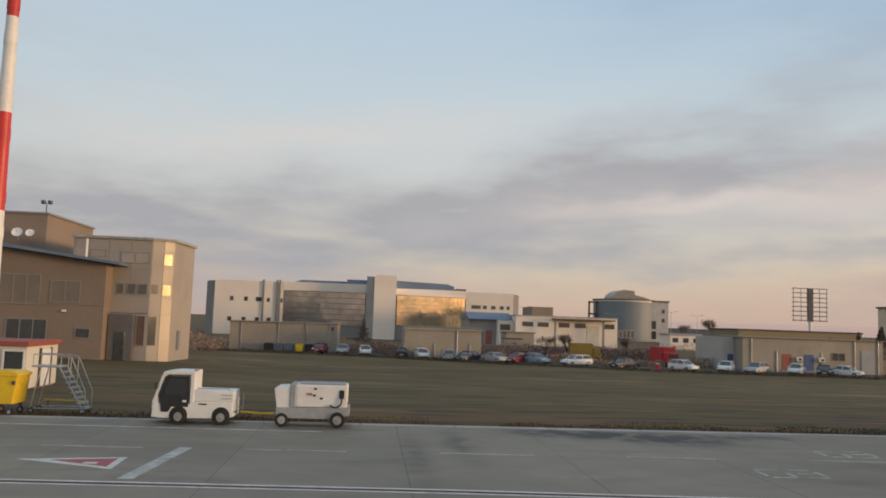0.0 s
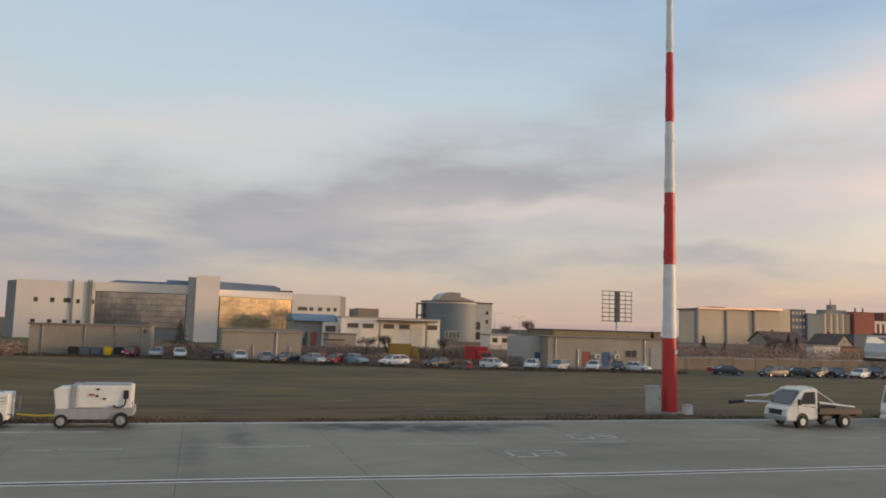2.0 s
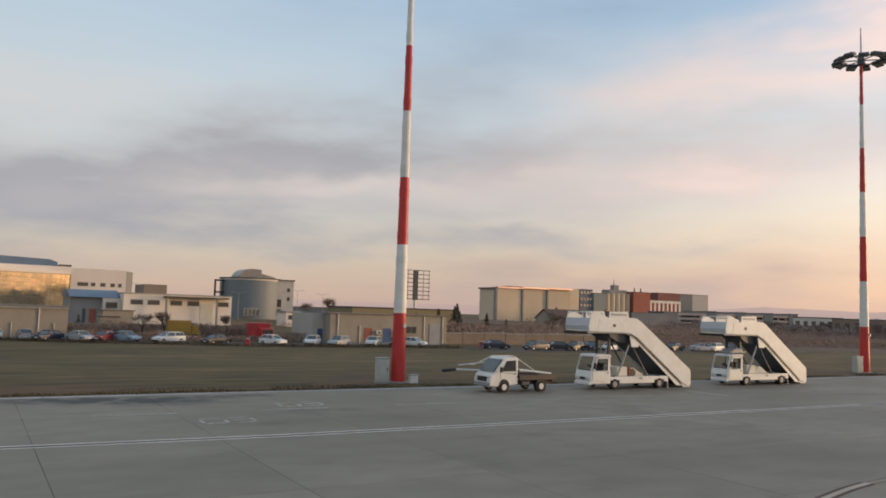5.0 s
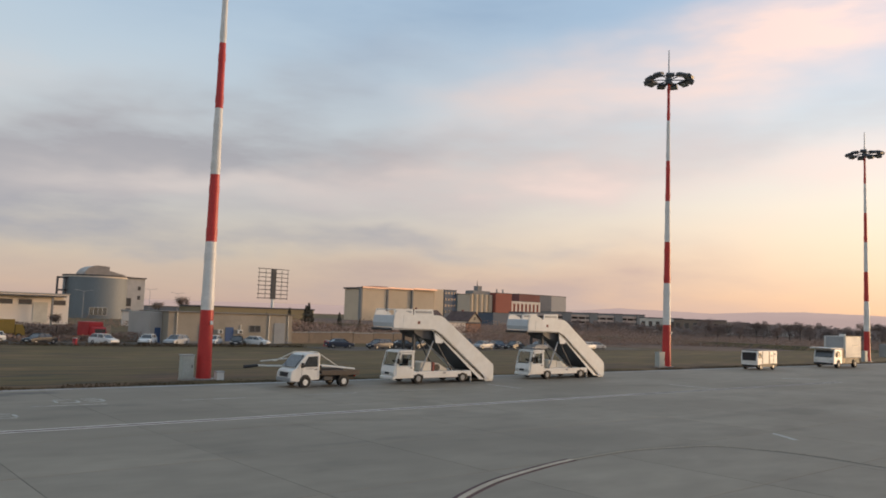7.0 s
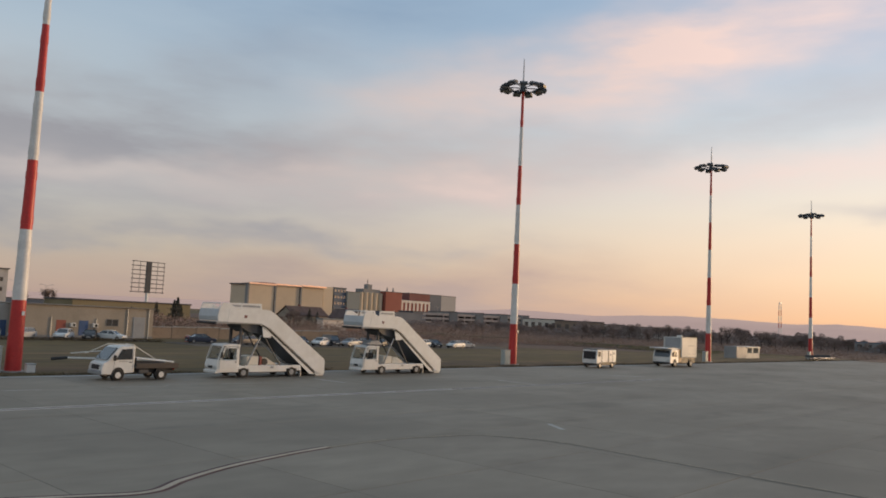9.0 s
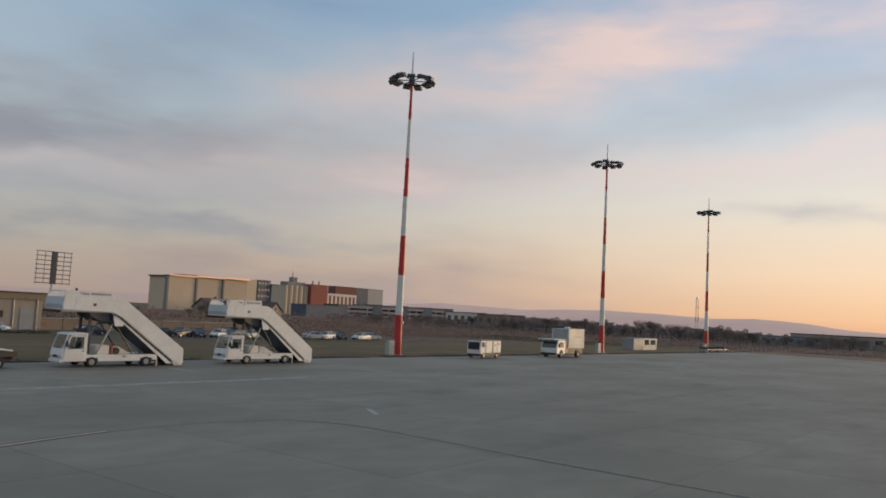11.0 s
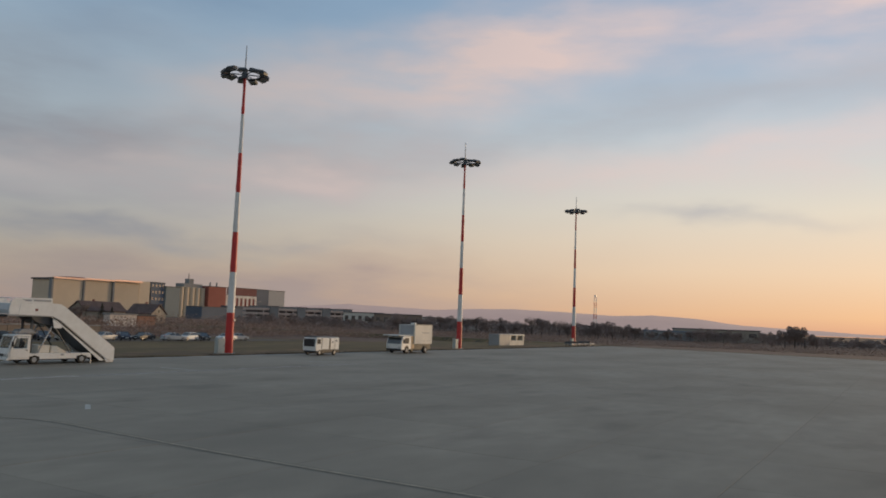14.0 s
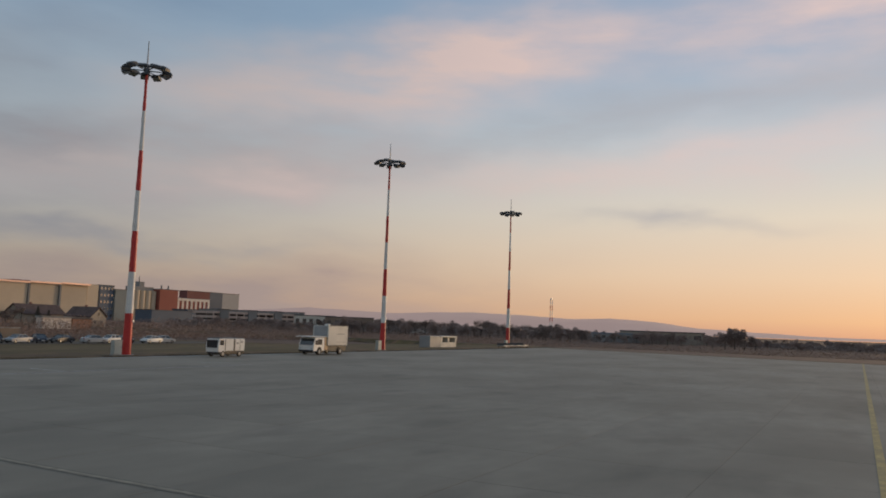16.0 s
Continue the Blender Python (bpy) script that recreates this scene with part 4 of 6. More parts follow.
house(237, 246, 12, "small tan gabled house with a dark tiled roof", wall=SHEDW)
house(226, 262, 95, "old gabled house with a brown tiled roof", 10, 20, 4.5, SHEDW)
far_block("low_hall", "long olive brown hall behind the sheds", 123, 166, 252, 275, 5.2, surface("olive_wall", (0.26, 0.21, 0.12), 0.85, blotch=0.08))
far_block("white_pavilion", "small white pavilion with a flat roof", 85.7, 94.8, 216, 224, 3.0, WHITEW, CURB, 1, 3)
far_block("dark_hall", "long low dark hall on the skyline", 150, 230, 470, 500, 5.0, BLUED)
far_block("trailer", "pale parked box trailer by the fence", 178, 188, 190, 193, 2.6, WHITEW, CURB, z0=-1)
far_block("trailer", "dull orange parked container by the fence", 190, 197, 192, 195, 2.4, surface("dull_orange", (0.35, 0.16, 0.09), 0.7), z0=-1)


def terminal():
    """Tan operations building with a faceted tower at its end."""
    ob = thing("operations_building", "tan operations building with a beige faceted tower", "building")
    zb = -0.6
    T = 11.75
    pts = [(-28.4, 83.0), (-20.65, 83.0), (-18.75, 84.4), (-18.2, 91.0), (-20.0, 93), (-28.4, 93)]
    part("tower", prism(B(), pts, zb, T, "z"), PANEL_B, ob)
    cap = [(-28.6, 82.75), (-20.55, 82.75), (-18.5, 84.25), (-17.95, 91.1), (-20, 93.3), (-28.6, 93.3)]
    part("coping", prism(B(), cap, T, T + 0.25, "z"), CURB, ob)
    w = Vector((1.9, 1.4, 0)).normalized()
    n = Vector((w.y, -w.x, 0))
    c0 = Vector((-20.65, 83.0, 0))

    def on_facet(name, s0, s1, z0, z1, material, proud=0.05, label=""):
        a, b = c0 + w * s0, c0 + w * s1
        o = n * proud
        return part(name, prism(B(), [(a + o).to_tuple()[:2], (b + o).to_tuple()[:2], (b - o).to_tuple()[:2], (a - o).to_tuple()[:2]], z0, z1, "z"), material, ob, label)

    for k, z in enumerate((zb, 1.6, 4.25, 5.9, 7.5, 9.0, 10.7)):
        top = (1.55, 4.2, 5.85, 7.45, 8.95, 10.65, T - 0.05)[k]
        on_facet("facet_panel", 1.25, 2.3, z, top, PANEL_G, 0.04, "satin metal corner panel in a sunlit tone")
        on_facet("facet_panel", 0.05, 1.2, z, top, PANEL_B, 0.03)
        part("front_panel", bx(B(), -28.3, -24.95, 82.96, 83.02, max(z, 4.25), max(top, 4.3)), PANEL_B, ob)
        part("front_panel", bx(B(), -24.9, -22.7, 82.96, 83.02, max(z, 4.25), max(top, 4.3)), PANEL_B, ob)
        part("front_panel", bx(B(), -22.65, -20.70, 82.96, 83.02, max(z, 4.25), max(top, 4.3)), PANEL_B, ob)
    on_facet("window", 1.28, 2.1, 6.2, 7.25, GLASSG, 0.07, "window mirroring the sunset")
    on_facet("window", 1.28, 2.1, 9.3, 10.4, GLASSG, 0.07, "window mirroring the sunset")
    on_facet("window", 0.14, 0.8, 6.3, 7.25, GLASSW, 0.06, "small dark window")
    for x0, x1 in ((-23.85, -23.27), (-22.85, -22.1), (-21.8, -20.95)):
        window(ob, x0, x1, 6.25, 7.2, 82.96)
    window(ob, -26.6, -25.2, 9.9, 10.5, 82.96, PANEL_B)
    window(ob, -23.6, -20.9, 9.4, 10.4, 82.96, PANEL_B, bars=1)
    # A proud dark box paints the shade inside the entrance recess.
    part("porch", bx(B(), -24.3, -21.9, 82.3, 83.0, zb, 4.15), surface("porch_shade_grey", (0.13, 0.12, 0.12), 0.8), ob, "dark box for the shaded entrance recess")
    door(ob, -23.6, -22.6, zb, 2.4, 82.3, GLASSW)
    window(ob, -21.7, -20.95, 1.1, 4.0, 82.96, surface("brown_door_panel", (0.14, 0.085, 0.065), 0.6))
    on_facet("window", 0.06, 0.85, 1.1, 4.0, GLASSW, 0.06, "tall dark window")
    part("side_vent", bx(B(), -18.7, -18.35, 86.5, 87.4, 0.6, 2.6), GREYW, ob)
    # front wing under a single-pitch roof that falls towards the tower
    part("wing", prism(B(), [(-60, zb), (-60, 13.4), (-24.4, 9.15), (-24.4, zb)], 81, 90, "y"), STUCCO_T, ob)
    part("wing_roof", prism(B(), [(-60, 13.5), (-22.85, 8.95), (-22.85, 9.2), (-60, 14.0)], 79.9, 90.5, "y"), BLUEROOF, ob, "blue-grey overhanging roof")
    part("ledge", bx(B(), -60, -24.38, 80.93, 81.0, 4.9, 5.05), STUCCO_T, ob)
    part("upper_block", bx(B(), -60, -33.16, 88, 102, 9.0, 14.5), STUCCO_T, ob)
    part("upper_coping", bx(B(), -60.2, -33.0, 87.8, 102.2, 14.5, 14.7), GREYW, ob)
    boarded = surface("boarded_window", (0.20, 0.16, 0.13), 0.6)
    window(ob, -34.3, -30.6, 4.9, 7.7, 81, boarded, bars=2)
    window(ob, -29.5, -26.8, 5.2, 7.2, 81, boarded, bars=1)
    window(ob, -33.4, -29.7, 1.5, 3.35, 81, bars=2)
    window(ob, -26.9, -25.6, 1.75, 2.6, 81)
    part("lamp", bx(B(), -28.3, -27.9, 80.75, 81.0, 4.2, 4.4, 0.03), WHITE, ob, "small white wall lamp")
    part("vent_pipe", rod(B(), (-26.9, 82.3, 9.3), (-26.9, 82.3, 11.6), 0.12, seg=10), WHITE, ob)
    for x, r in ((-35.75, 0.66), (-34.45, 0.54)):
        dish = thing("satellite_dish", "white round satellite dish on the tan roof block", "satellite dish", pose(x, 87.1, 12.3, 62, 0, 8), "satellite dishes")
        d = B()
        bmesh.ops.create_uvsphere(d, u_segments=20, v_segments=10, radius=r * 1.4)
        bmesh.ops.delete(d, geom=[v for v in d.verts if v.co.z > -r * 0.95], context="VERTS")
        for v in d.verts:
            v.co.z += r * 1.4
        bmesh.ops.solidify(d, geom=d.faces[:], thickness=0.03)
        part("bowl", d, WHITE, dish, smooth=True)
        part("feed", rod(B(), (0, 0, 0.1), (0, 0, r * 1.2), 0.03, seg=6), GREYP, dish)
        part("mount", rod(B(), (0, 0, 0), (0, -0.4, -0.9), 0.05, seg=6), GREYP, dish)
    cam_ob = thing("roof_floodlight", "small twin floodlight on a roof post", "lamp", pose(-33.6, 88.6, 14.68))
    part("post", rod(B(), (0, 0, 0), (0, 0, 1.1), 0.05, seg=6), DARKSTEEL, cam_ob)
    for s in (-1, 1):
        part("head", bx(B(), s * 0.35 - 0.2, s * 0.35 + 0.2, -0.2, 0.2, 1.0, 1.4, 0.04), DARKSTEEL, cam_ob)


terminal()


# ---- hills ----
def hills():
    verts, faces = [], []
    n = 220
    for i in range(n + 1):
        a = radians(-12 + 132 * i / n)
        d = math.degrees(a)
        up = float(np.interp(d, (-12, 2, 6.5, 8, 10, 12.5, 15.5, 18.3, 22, 25.5, 28, 31, 34, 37.3, 41, 46, 56, 70, 90, 120),
                             (0.1, 0.18, 0.36, 0.42, 0.52, 0.85, 1.0, 0.86, 1.04, 1.1, 1.04, 0.86, 0.95, 1.05, 0.74, 0.6, 0.62, 0.55, 0.4, 0.3)))
        up += 0.03 * noise.noise((d * 0.9, 2, 0)) + 0.02 * noise.noise((d * 3.0, 2, 0))
        for r, k in ((3300, -0.02), (3700, 0.55), (4100, 1.0), (4600, 0.4)):
            verts.append((18 + r * math.cos(a), -22 + r * math.sin(a), max(-1, 4100 * math.tan(radians(max(up, 0.05))) * k) + 3))
    for i in range(n):
        for j in range(3):
            a = i * 4 + j
            faces.append((a, a + 1, a + 5, a + 4))
    me = bpy.data.meshes.new("hills")
    me.from_pydata(verts, [], faces)
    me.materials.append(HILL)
    for p in me.polygons:
        p.use_smooth = True
    tagged(new("backdrop_hills", me), "low hazy lilac hills along the horizon", "hills", kind="structure")


hills()


# ---- vehicles on the apron ----
def wheel(parent, x, y, r, w=0.2, rim=RIM, out=-1):
    """A wheel with its rim, axle along y; out: the side that shows."""
    t = B()
    n = 20
    prof = [(r * 0.57, -w / 2), (r * 0.94, -w / 2), (r, -w * 0.3), (r, w * 0.3), (r * 0.94, w / 2), (r * 0.57, w / 2)]
    rings = [[t.verts.new((x + a * math.cos(k * math.tau / n), y + b, r + a * math.sin(k * math.tau / n))) for a, b in prof] for k in range(n)]
    for k in range(n):
        for j in range(len(prof)):
            t.faces.new((rings[k][j], rings[k][(j + 1) % 6], rings[(k + 1) % n][(j + 1) % 6], rings[(k + 1) % n][j]))
    ty = part("wheel", t, RUBBER, parent, smooth=True)
    rm = rod(B(), (x, y - w * 0.47, r), (x, y + w * 0.47, r), r * 0.58, seg=16)
    rod(rm, (x, y + out * w * 0.47, r), (x, y + out * w * 0.56, r), r * 0.24, r * 0.16, seg=10)
    part("rim", rm, rim, ty, "painted wheel rim")
    return ty


def tow_tractor():
    ob = thing("baggage_tractor", "white baggage tow tractor with a half cab", "tow tractor", pose(-6.95, 33.85, 0) @ Matrix.Diagonal((0.93, 1, 0.97, 1)))
    # length along x, nose at x = 0, near side at y = 0
    L, W = 3.5, 1.4
    part("chassis", prism(B(), [(0.0, 0.28), (0.05, 0.85), (1.75, 0.85), (1.85, 0.95), (L - 0.03, 0.95), (L, 0.35), (3.2, 0.26), (0.4, 0.24)], 0, W, "y", 0.04), WHITE, ob)
    part("engine_cover", prism(B(), [(1.78, 0.95), (1.78, 1.43), (3.5, 1.41), (L, 1.28), (L, 0.95)], 0.02, W - 0.02, "y", 0.04), WHITE, ob)
    part("front_panel", prism(B(), [(0.0, 0.85), (0.10, 1.15), (0.36, 1.98), (0.52, 2.1), (0.60, 2.1), (0.48, 1.9), (0.24, 1.15), (0.30, 0.85)], 0.0, W, "y", 0.02), WHITE, ob, "white sloping cab front")
    part("windscreen", prism(B(), [(0.10, 1.22), (0.33, 1.94), (0.37, 1.94), (0.14, 1.22)], 0.12, W - 0.12, "y"), GLASSD, ob)
    part("roof", prism(B(), [(0.38, 2.04), (0.46, 2.16), (0.9, 2.21), (1.78, 2.2), (1.80, 2.06)], -0.02, W + 0.02, "y", 0.03), WHITE, ob)
    part("rear_pillar", bx(B(), 1.60, 1.80, 0.0, W, 0.85, 2.06, 0.03), WHITE, ob)
    part("beacon_bar", bx(B(), 1.72, 1.86, 0.1, 0.5, 2.2, 2.28, 0.02), GREYP, ob)
    d = part("cab_door", prism(B(), [(0.42, 0.5), (0.32, 1.2), (0.58, 1.98), (1.56, 1.98), (1.56, 0.72), (0.85, 0.72), (0.72, 0.5)], -0.03, 0.03, "y", 0.01), BLACKP, ob, "dark open cab door frame")
    part("pane", prism(B(), [(0.50, 1.22), (0.70, 1.88), (1.46, 1.88), (1.46, 1.22)], -0.045, 0.04, "y"), GLASSD, d)
    part("handle", bx(B(), 1.32, 1.48, -0.06, -0.03, 0.92, 1.0), WHITE, d)
    part("mirror", bx(B(), 0.15, 0.25, -0.2, -0.05, 1.45, 1.72, 0.02), BLACKP, ob)
    part("seat", bx(B(), 0.95, 1.5, 0.3, 1.2, 0.85, 1.35, 0.06), BLACKP, ob)
    part("steering_wheel", rod(B(), (0.62, 0.75, 1.25), (0.60, 0.75, 1.29), 0.2, seg=14), BLACKP, ob)
    for z in (1.08, 1.22):
        part("louvre", bx(B(), 2.95, 3.4, -0.012, 0.03, z, z + 0.03), GREYP, ob)
    part("step_slot", bx(B(), 2.0, 2.35, -0.012, 0.03, 0.82, 0.88), BLACKP, ob)
    part("grab_rail", rod(rod(B(), (1.9, 0.05, 1.5), (3.3, 0.05, 1.5), 0.02, seg=6), (3.3, 0.05, 1.42), (3.3, 0.05, 1.5), 0.02, seg=6), GALV, ob)
    for y in (0.08, W - 0.08):
        part("rear_post", rod(rod(B(), (L - 0.02, y, 0.55), (L + 0.2, y, 0.58), 0.03, seg=6), (L + 0.2, y, 0.5), (L + 0.2, y, 1.2), 0.03, seg=6), GALV, ob)
    part("hitch", bx(B(), L, L + 0.18, 0.65, 0.85, 0.42, 0.55, 0.02), DARKSTEEL, ob)
    for y in (0.2, 1.15):
        part("headlamp", rod(B(), (0.02, y, 0.68), (-0.03, y, 0.68), 0.09, seg=12), LAMPGL, ob)
    part("bumper", bx(B(), -0.06, 0.06, 0.05, W - 0.05, 0.3, 0.46, 0.02), BLACKP, ob)
    for x in (1.16, 2.98):
        part("wheel_arch", rod(B(), (x, -0.008, 0.36), (x, 0.22, 0.36), 0.39, seg=18), BLACKP, ob)
        wheel(ob, x, 0.06, 0.32, 0.24)
        wheel(ob, x, W - 0.06, 0.32, 0.24, out=1)


def ground_power_unit():
    ob = thing("ground_power_unit", "white and grey towed ground power unit", "power unit", pose(-2.12, 33.75, 0) @ Matrix.Diagonal((0.95, 1, 0.97, 1)))
    W = 1.5
    part("frame", prism(B(), [(0.15, 0.42), (0.15, 0.8), (3.3, 0.86), (3.3, 0.52), (2.4, 0.36), (0.8, 0.36)], 0, W, "y", 0.03), GREYP, ob, "grey steel frame")
    part("body", bx(B(), 0.98, 3.2, 0.02, W - 0.02, 0.84, 1.78, 0.06, 2), WHITE, ob)
    part("front_cover", prism(B(), [(0.18, 0.8), (0.05, 1.58), (0.18, 1.66), (0.74, 1.68), (0.74, 0.8)], 0.04, W - 0.04, "y", 0.03), WHITE, ob)
    part("radiator", bx(B(), 0.72, 1.0, 0.0, W, 0.8, 1.8, 0.04), GREYP, ob, "grey radiator housing")
    part("top_rail", bx(B(), 1.1, 3.1, 0.15, W - 0.15, 1.78, 1.83, 0.015), GREYP, ob)
    for x, z in ((1.75, 1.58), (2.02, 1.18), (1.72, 1.3)):
        part("latch", bx(B(), x, x + 0.12, -0.012, 0.02, z, z + 0.08), BLACKP, ob)
    part("badge", bx(B(), 1.45, 1.68, -0.006, 0.02, 1.34, 1.44), surface("pale_red_badge", (0.45, 0.16, 0.13), 0.6), ob, "small red badge")
    part("socket_recess", bx(B(), 2.84, 3.06, -0.02, 0.04, 1.22, 1.58, 0.02), BLACKP, ob)
    cable = B()
    pts = smooth_path([(2.95, 1.3), (2.92, 1.0), (2.7, 0.86), (2.45, 0.95)], 5)
    for a, b in zip(pts, pts[1:]):
        rod(cable, (a[0], -0.05, a[1]), (b[0], -0.05, b[1]), 0.035, seg=6)
    part("cable", cable, BLACKP, ob, "hanging black cable")
    part("tail_lamp", bx(B(), 3.19, 3.23, 0.1, 0.25, 0.95, 1.1), TAIL, ob)
    wheel(ob, 0.42, 0.05, 0.29, 0.2, GREYP)
    wheel(ob, 0.42, W - 0.05, 0.29, 0.2, GREYP, 1)
    wheel(ob, 2.8, 0.02, 0.33, 0.22)
    wheel(ob, 2.8, W - 0.02, 0.33, 0.22, out=1)
    bar = thing("tow_bar", "yellow steel tow bar between tractor and power unit", "tow bar", pose(-0.32, 34.6, 0))
    part("bar", rod(rod(B(), (-3.2, 0, 0.48), (-2.3, -0.05, 0.42), 0.04, seg=8), (-2.3, -0.05, 0.42), (-1.8, 0.0, 0.42), 0.04, seg=8), YELLOW, bar)
    part("eye", rod(B(), (-3.26, 0, 0.44), (-3.26, 0, 0.54), 0.07, seg=10), DARKSTEEL, bar)
    part("brace", rod(B(), (-2.4, -0.03, 0.43), (-1.8, 0.35, 0.42), 0.025, seg=6), YELLOW, bar)


def flatbed_truck():
    ob = thing("flatbed_truck", "small white flatbed truck with poles over its cab", "truck", pose(31.95, 31.6, 0) @ Matrix.Diagonal((0.95, 1, 1, 1)))
    W = 1.65
    cab = [(0.0, 0.38), (0.0, 0.72), (0.10, 0.98), (0.32, 1.10), (0.98, 1.86), (1.12, 1.95), (1.92, 1.98), (2.02, 1.9), (2.02, 0.45), (1.6, 0.42), (0.5, 0.34)]
    part("cab", prism(B(), cab, 0, W, "y", 0.05), WHITE, ob)
    part("windscreen", prism(B(), [(0.36, 1.18), (0.95, 1.84), (0.90, 1.87), (0.29, 1.19)], 0.1, W - 0.1, "y"), GLASSD, ob)
    for y0, y1 in ((-0.02, 0.05), (W - 0.05, W + 0.02)):
        part("side_window", prism(B(), [(0.82, 1.18), (1.18, 1.78), (1.84, 1.82), (1.86, 1.2)], y0, y1, "y", 0.005), GLASSD, ob)
    part("door_line", prism(B(), [(0.74, 0.5), (0.74, 1.16), (0.76, 1.16), (0.76, 0.5)], -0.008, 0.03, "y"), GREYP, ob)
    part("door_line", prism(B(), [(1.9, 0.5), (1.9, 1.85), (1.92, 1.85), (1.92, 0.5)], -0.008, 0.03, "y"), GREYP, ob)
    part("door_handle", bx(B(), 1.66, 1.84, -0.035, 0.0, 1.02, 1.07, 0.01), BLACKP, ob)
    part("stripe", bx(B(), 1.05, 1.6, -0.007, 0.02, 1.07, 1.10), GREYP, ob, "thin dark side stripe")
    part("mirror", bx(B(), 0.62, 0.78, -0.24, -0.08, 1.15, 1.45, 0.03), BLACKP, ob)
    part("grille", prism(B(), [(-0.02, 0.62), (0.02, 0.88), (0.1, 0.88), (0.1, 0.62)], 0.35, W - 0.35, "y"), BLACKP, ob)
    part("bumper", bx(B(), -0.06, 0.3, 0.02, W - 0.02, 0.32, 0.58, 0.05), GREYP, ob)
    for y in (0.06, W - 0.34):
        part("headlamp", prism(B(), [(-0.015, 0.66), (0.05, 0.90), (0.18, 0.95), (0.14, 0.66)], y, y + 0.28, "y", 0.02), LAMPGL, ob)
    part("bed_frame", bx(B(), 2.0, 4.75, 0.25, W - 0.25, 0.42, 0.68), BLACKP, ob)
    bed = part("flatbed", bx(B(), 2.12, 4.95, -0.05, W + 0.05, 0.72, 0.8, 0.01), GREYP, ob, "grey steel load bed")
    for y in (-0.06, W + 0.02):
        part("side_board", bx(B(), 2.12, 4.95, y, y + 0.04, 0.68, 0.98, 0.008), surface("aluminium_side", (0.075, 0.062, 0.055), 0.5, 0.2), bed)
    part("headboard", bx(B(), 2.08, 2.14, 0, W, 0.8, 1.3), BLACKP, bed)
    part("tail_lamp", bx(B(), 4.72, 4.76, 0.1, 0.35, 0.55, 0.66), TAIL, ob)
    part("fuel_tank", bx(B(), 2.35, 3.0, 0.02, 0.3, 0.36, 0.64, 0.05), DARKSTEEL, ob)
    for x in (1.02, 3.82):
        part("wheel_arch", rod(B(), (x, -0.006, 0.36), (x, 0.25, 0.36), 0.40, seg=18), BLACKP, ob)
        wheel(ob, x, 0.06, 0.31, 0.2, WHITE)
        wheel(ob, x, W - 0.06, 0.31, 0.2, out=1)
    # long steel boom carried over the cab
    boom = thing("lifting_boom", "pale steel pole rig lying over the truck", "boom", pose(31.95, 31.6, 0) @ Matrix.Diagonal((0.95, 1, 1, 1)))
    fr = rod(B(), (4.8, 0.3, 1.02), (1.95, 0.3, 1.28), 0.05, seg=8)
    part("pole", fr, WHITE, boom)
    part("pole", rod(B(), (4.8, 1.3, 1.02), (1.95, 1.3, 1.28), 0.05, seg=8), WHITE, boom)
    part("pole", rod(B(), (3.6, 0.3, 1.15), (2.1, 0.5, 2.02), 0.03, seg=8), CREAM, boom)
    part("pole", rod(B(), (2.1, 0.5, 2.02), (0.55, 0.6, 2.06), 0.03, seg=8), CREAM, boom)
    part("pole", rod(B(), (0.55, 0.6, 2.06), (-0.55, 0.9, 1.52), 0.03, seg=8), CREAM, boom)
    part("pole", rod(B(), (4.6, 1.74, 1.03), (-1.35, 1.72, 1.2), 0.05, seg=8), WHITE, boom)
    part("pole", rod(B(), (0.9, 1.74, 1.6), (-1.1, 1.72, 1.45), 0.03, seg=8), WHITE, boom)
    part("crossbar", rod(B(), (2.1, 0.4, 2.02), (2.1, 1.4, 2.02), 0.03, seg=8), CREAM, boom)
    part("crossbar", rod(B(), (-0.55, 0.9, 1.52), (-0.4, 1.72, 1.5), 0.03, seg=8), CREAM, boom)
    part("roller", rod(B(), (-2.2, 1.72, 1.14), (-1.3, 1.72, 1.2), 0.10, 0.08, 12), BLACKP, boom, "dark roller end")


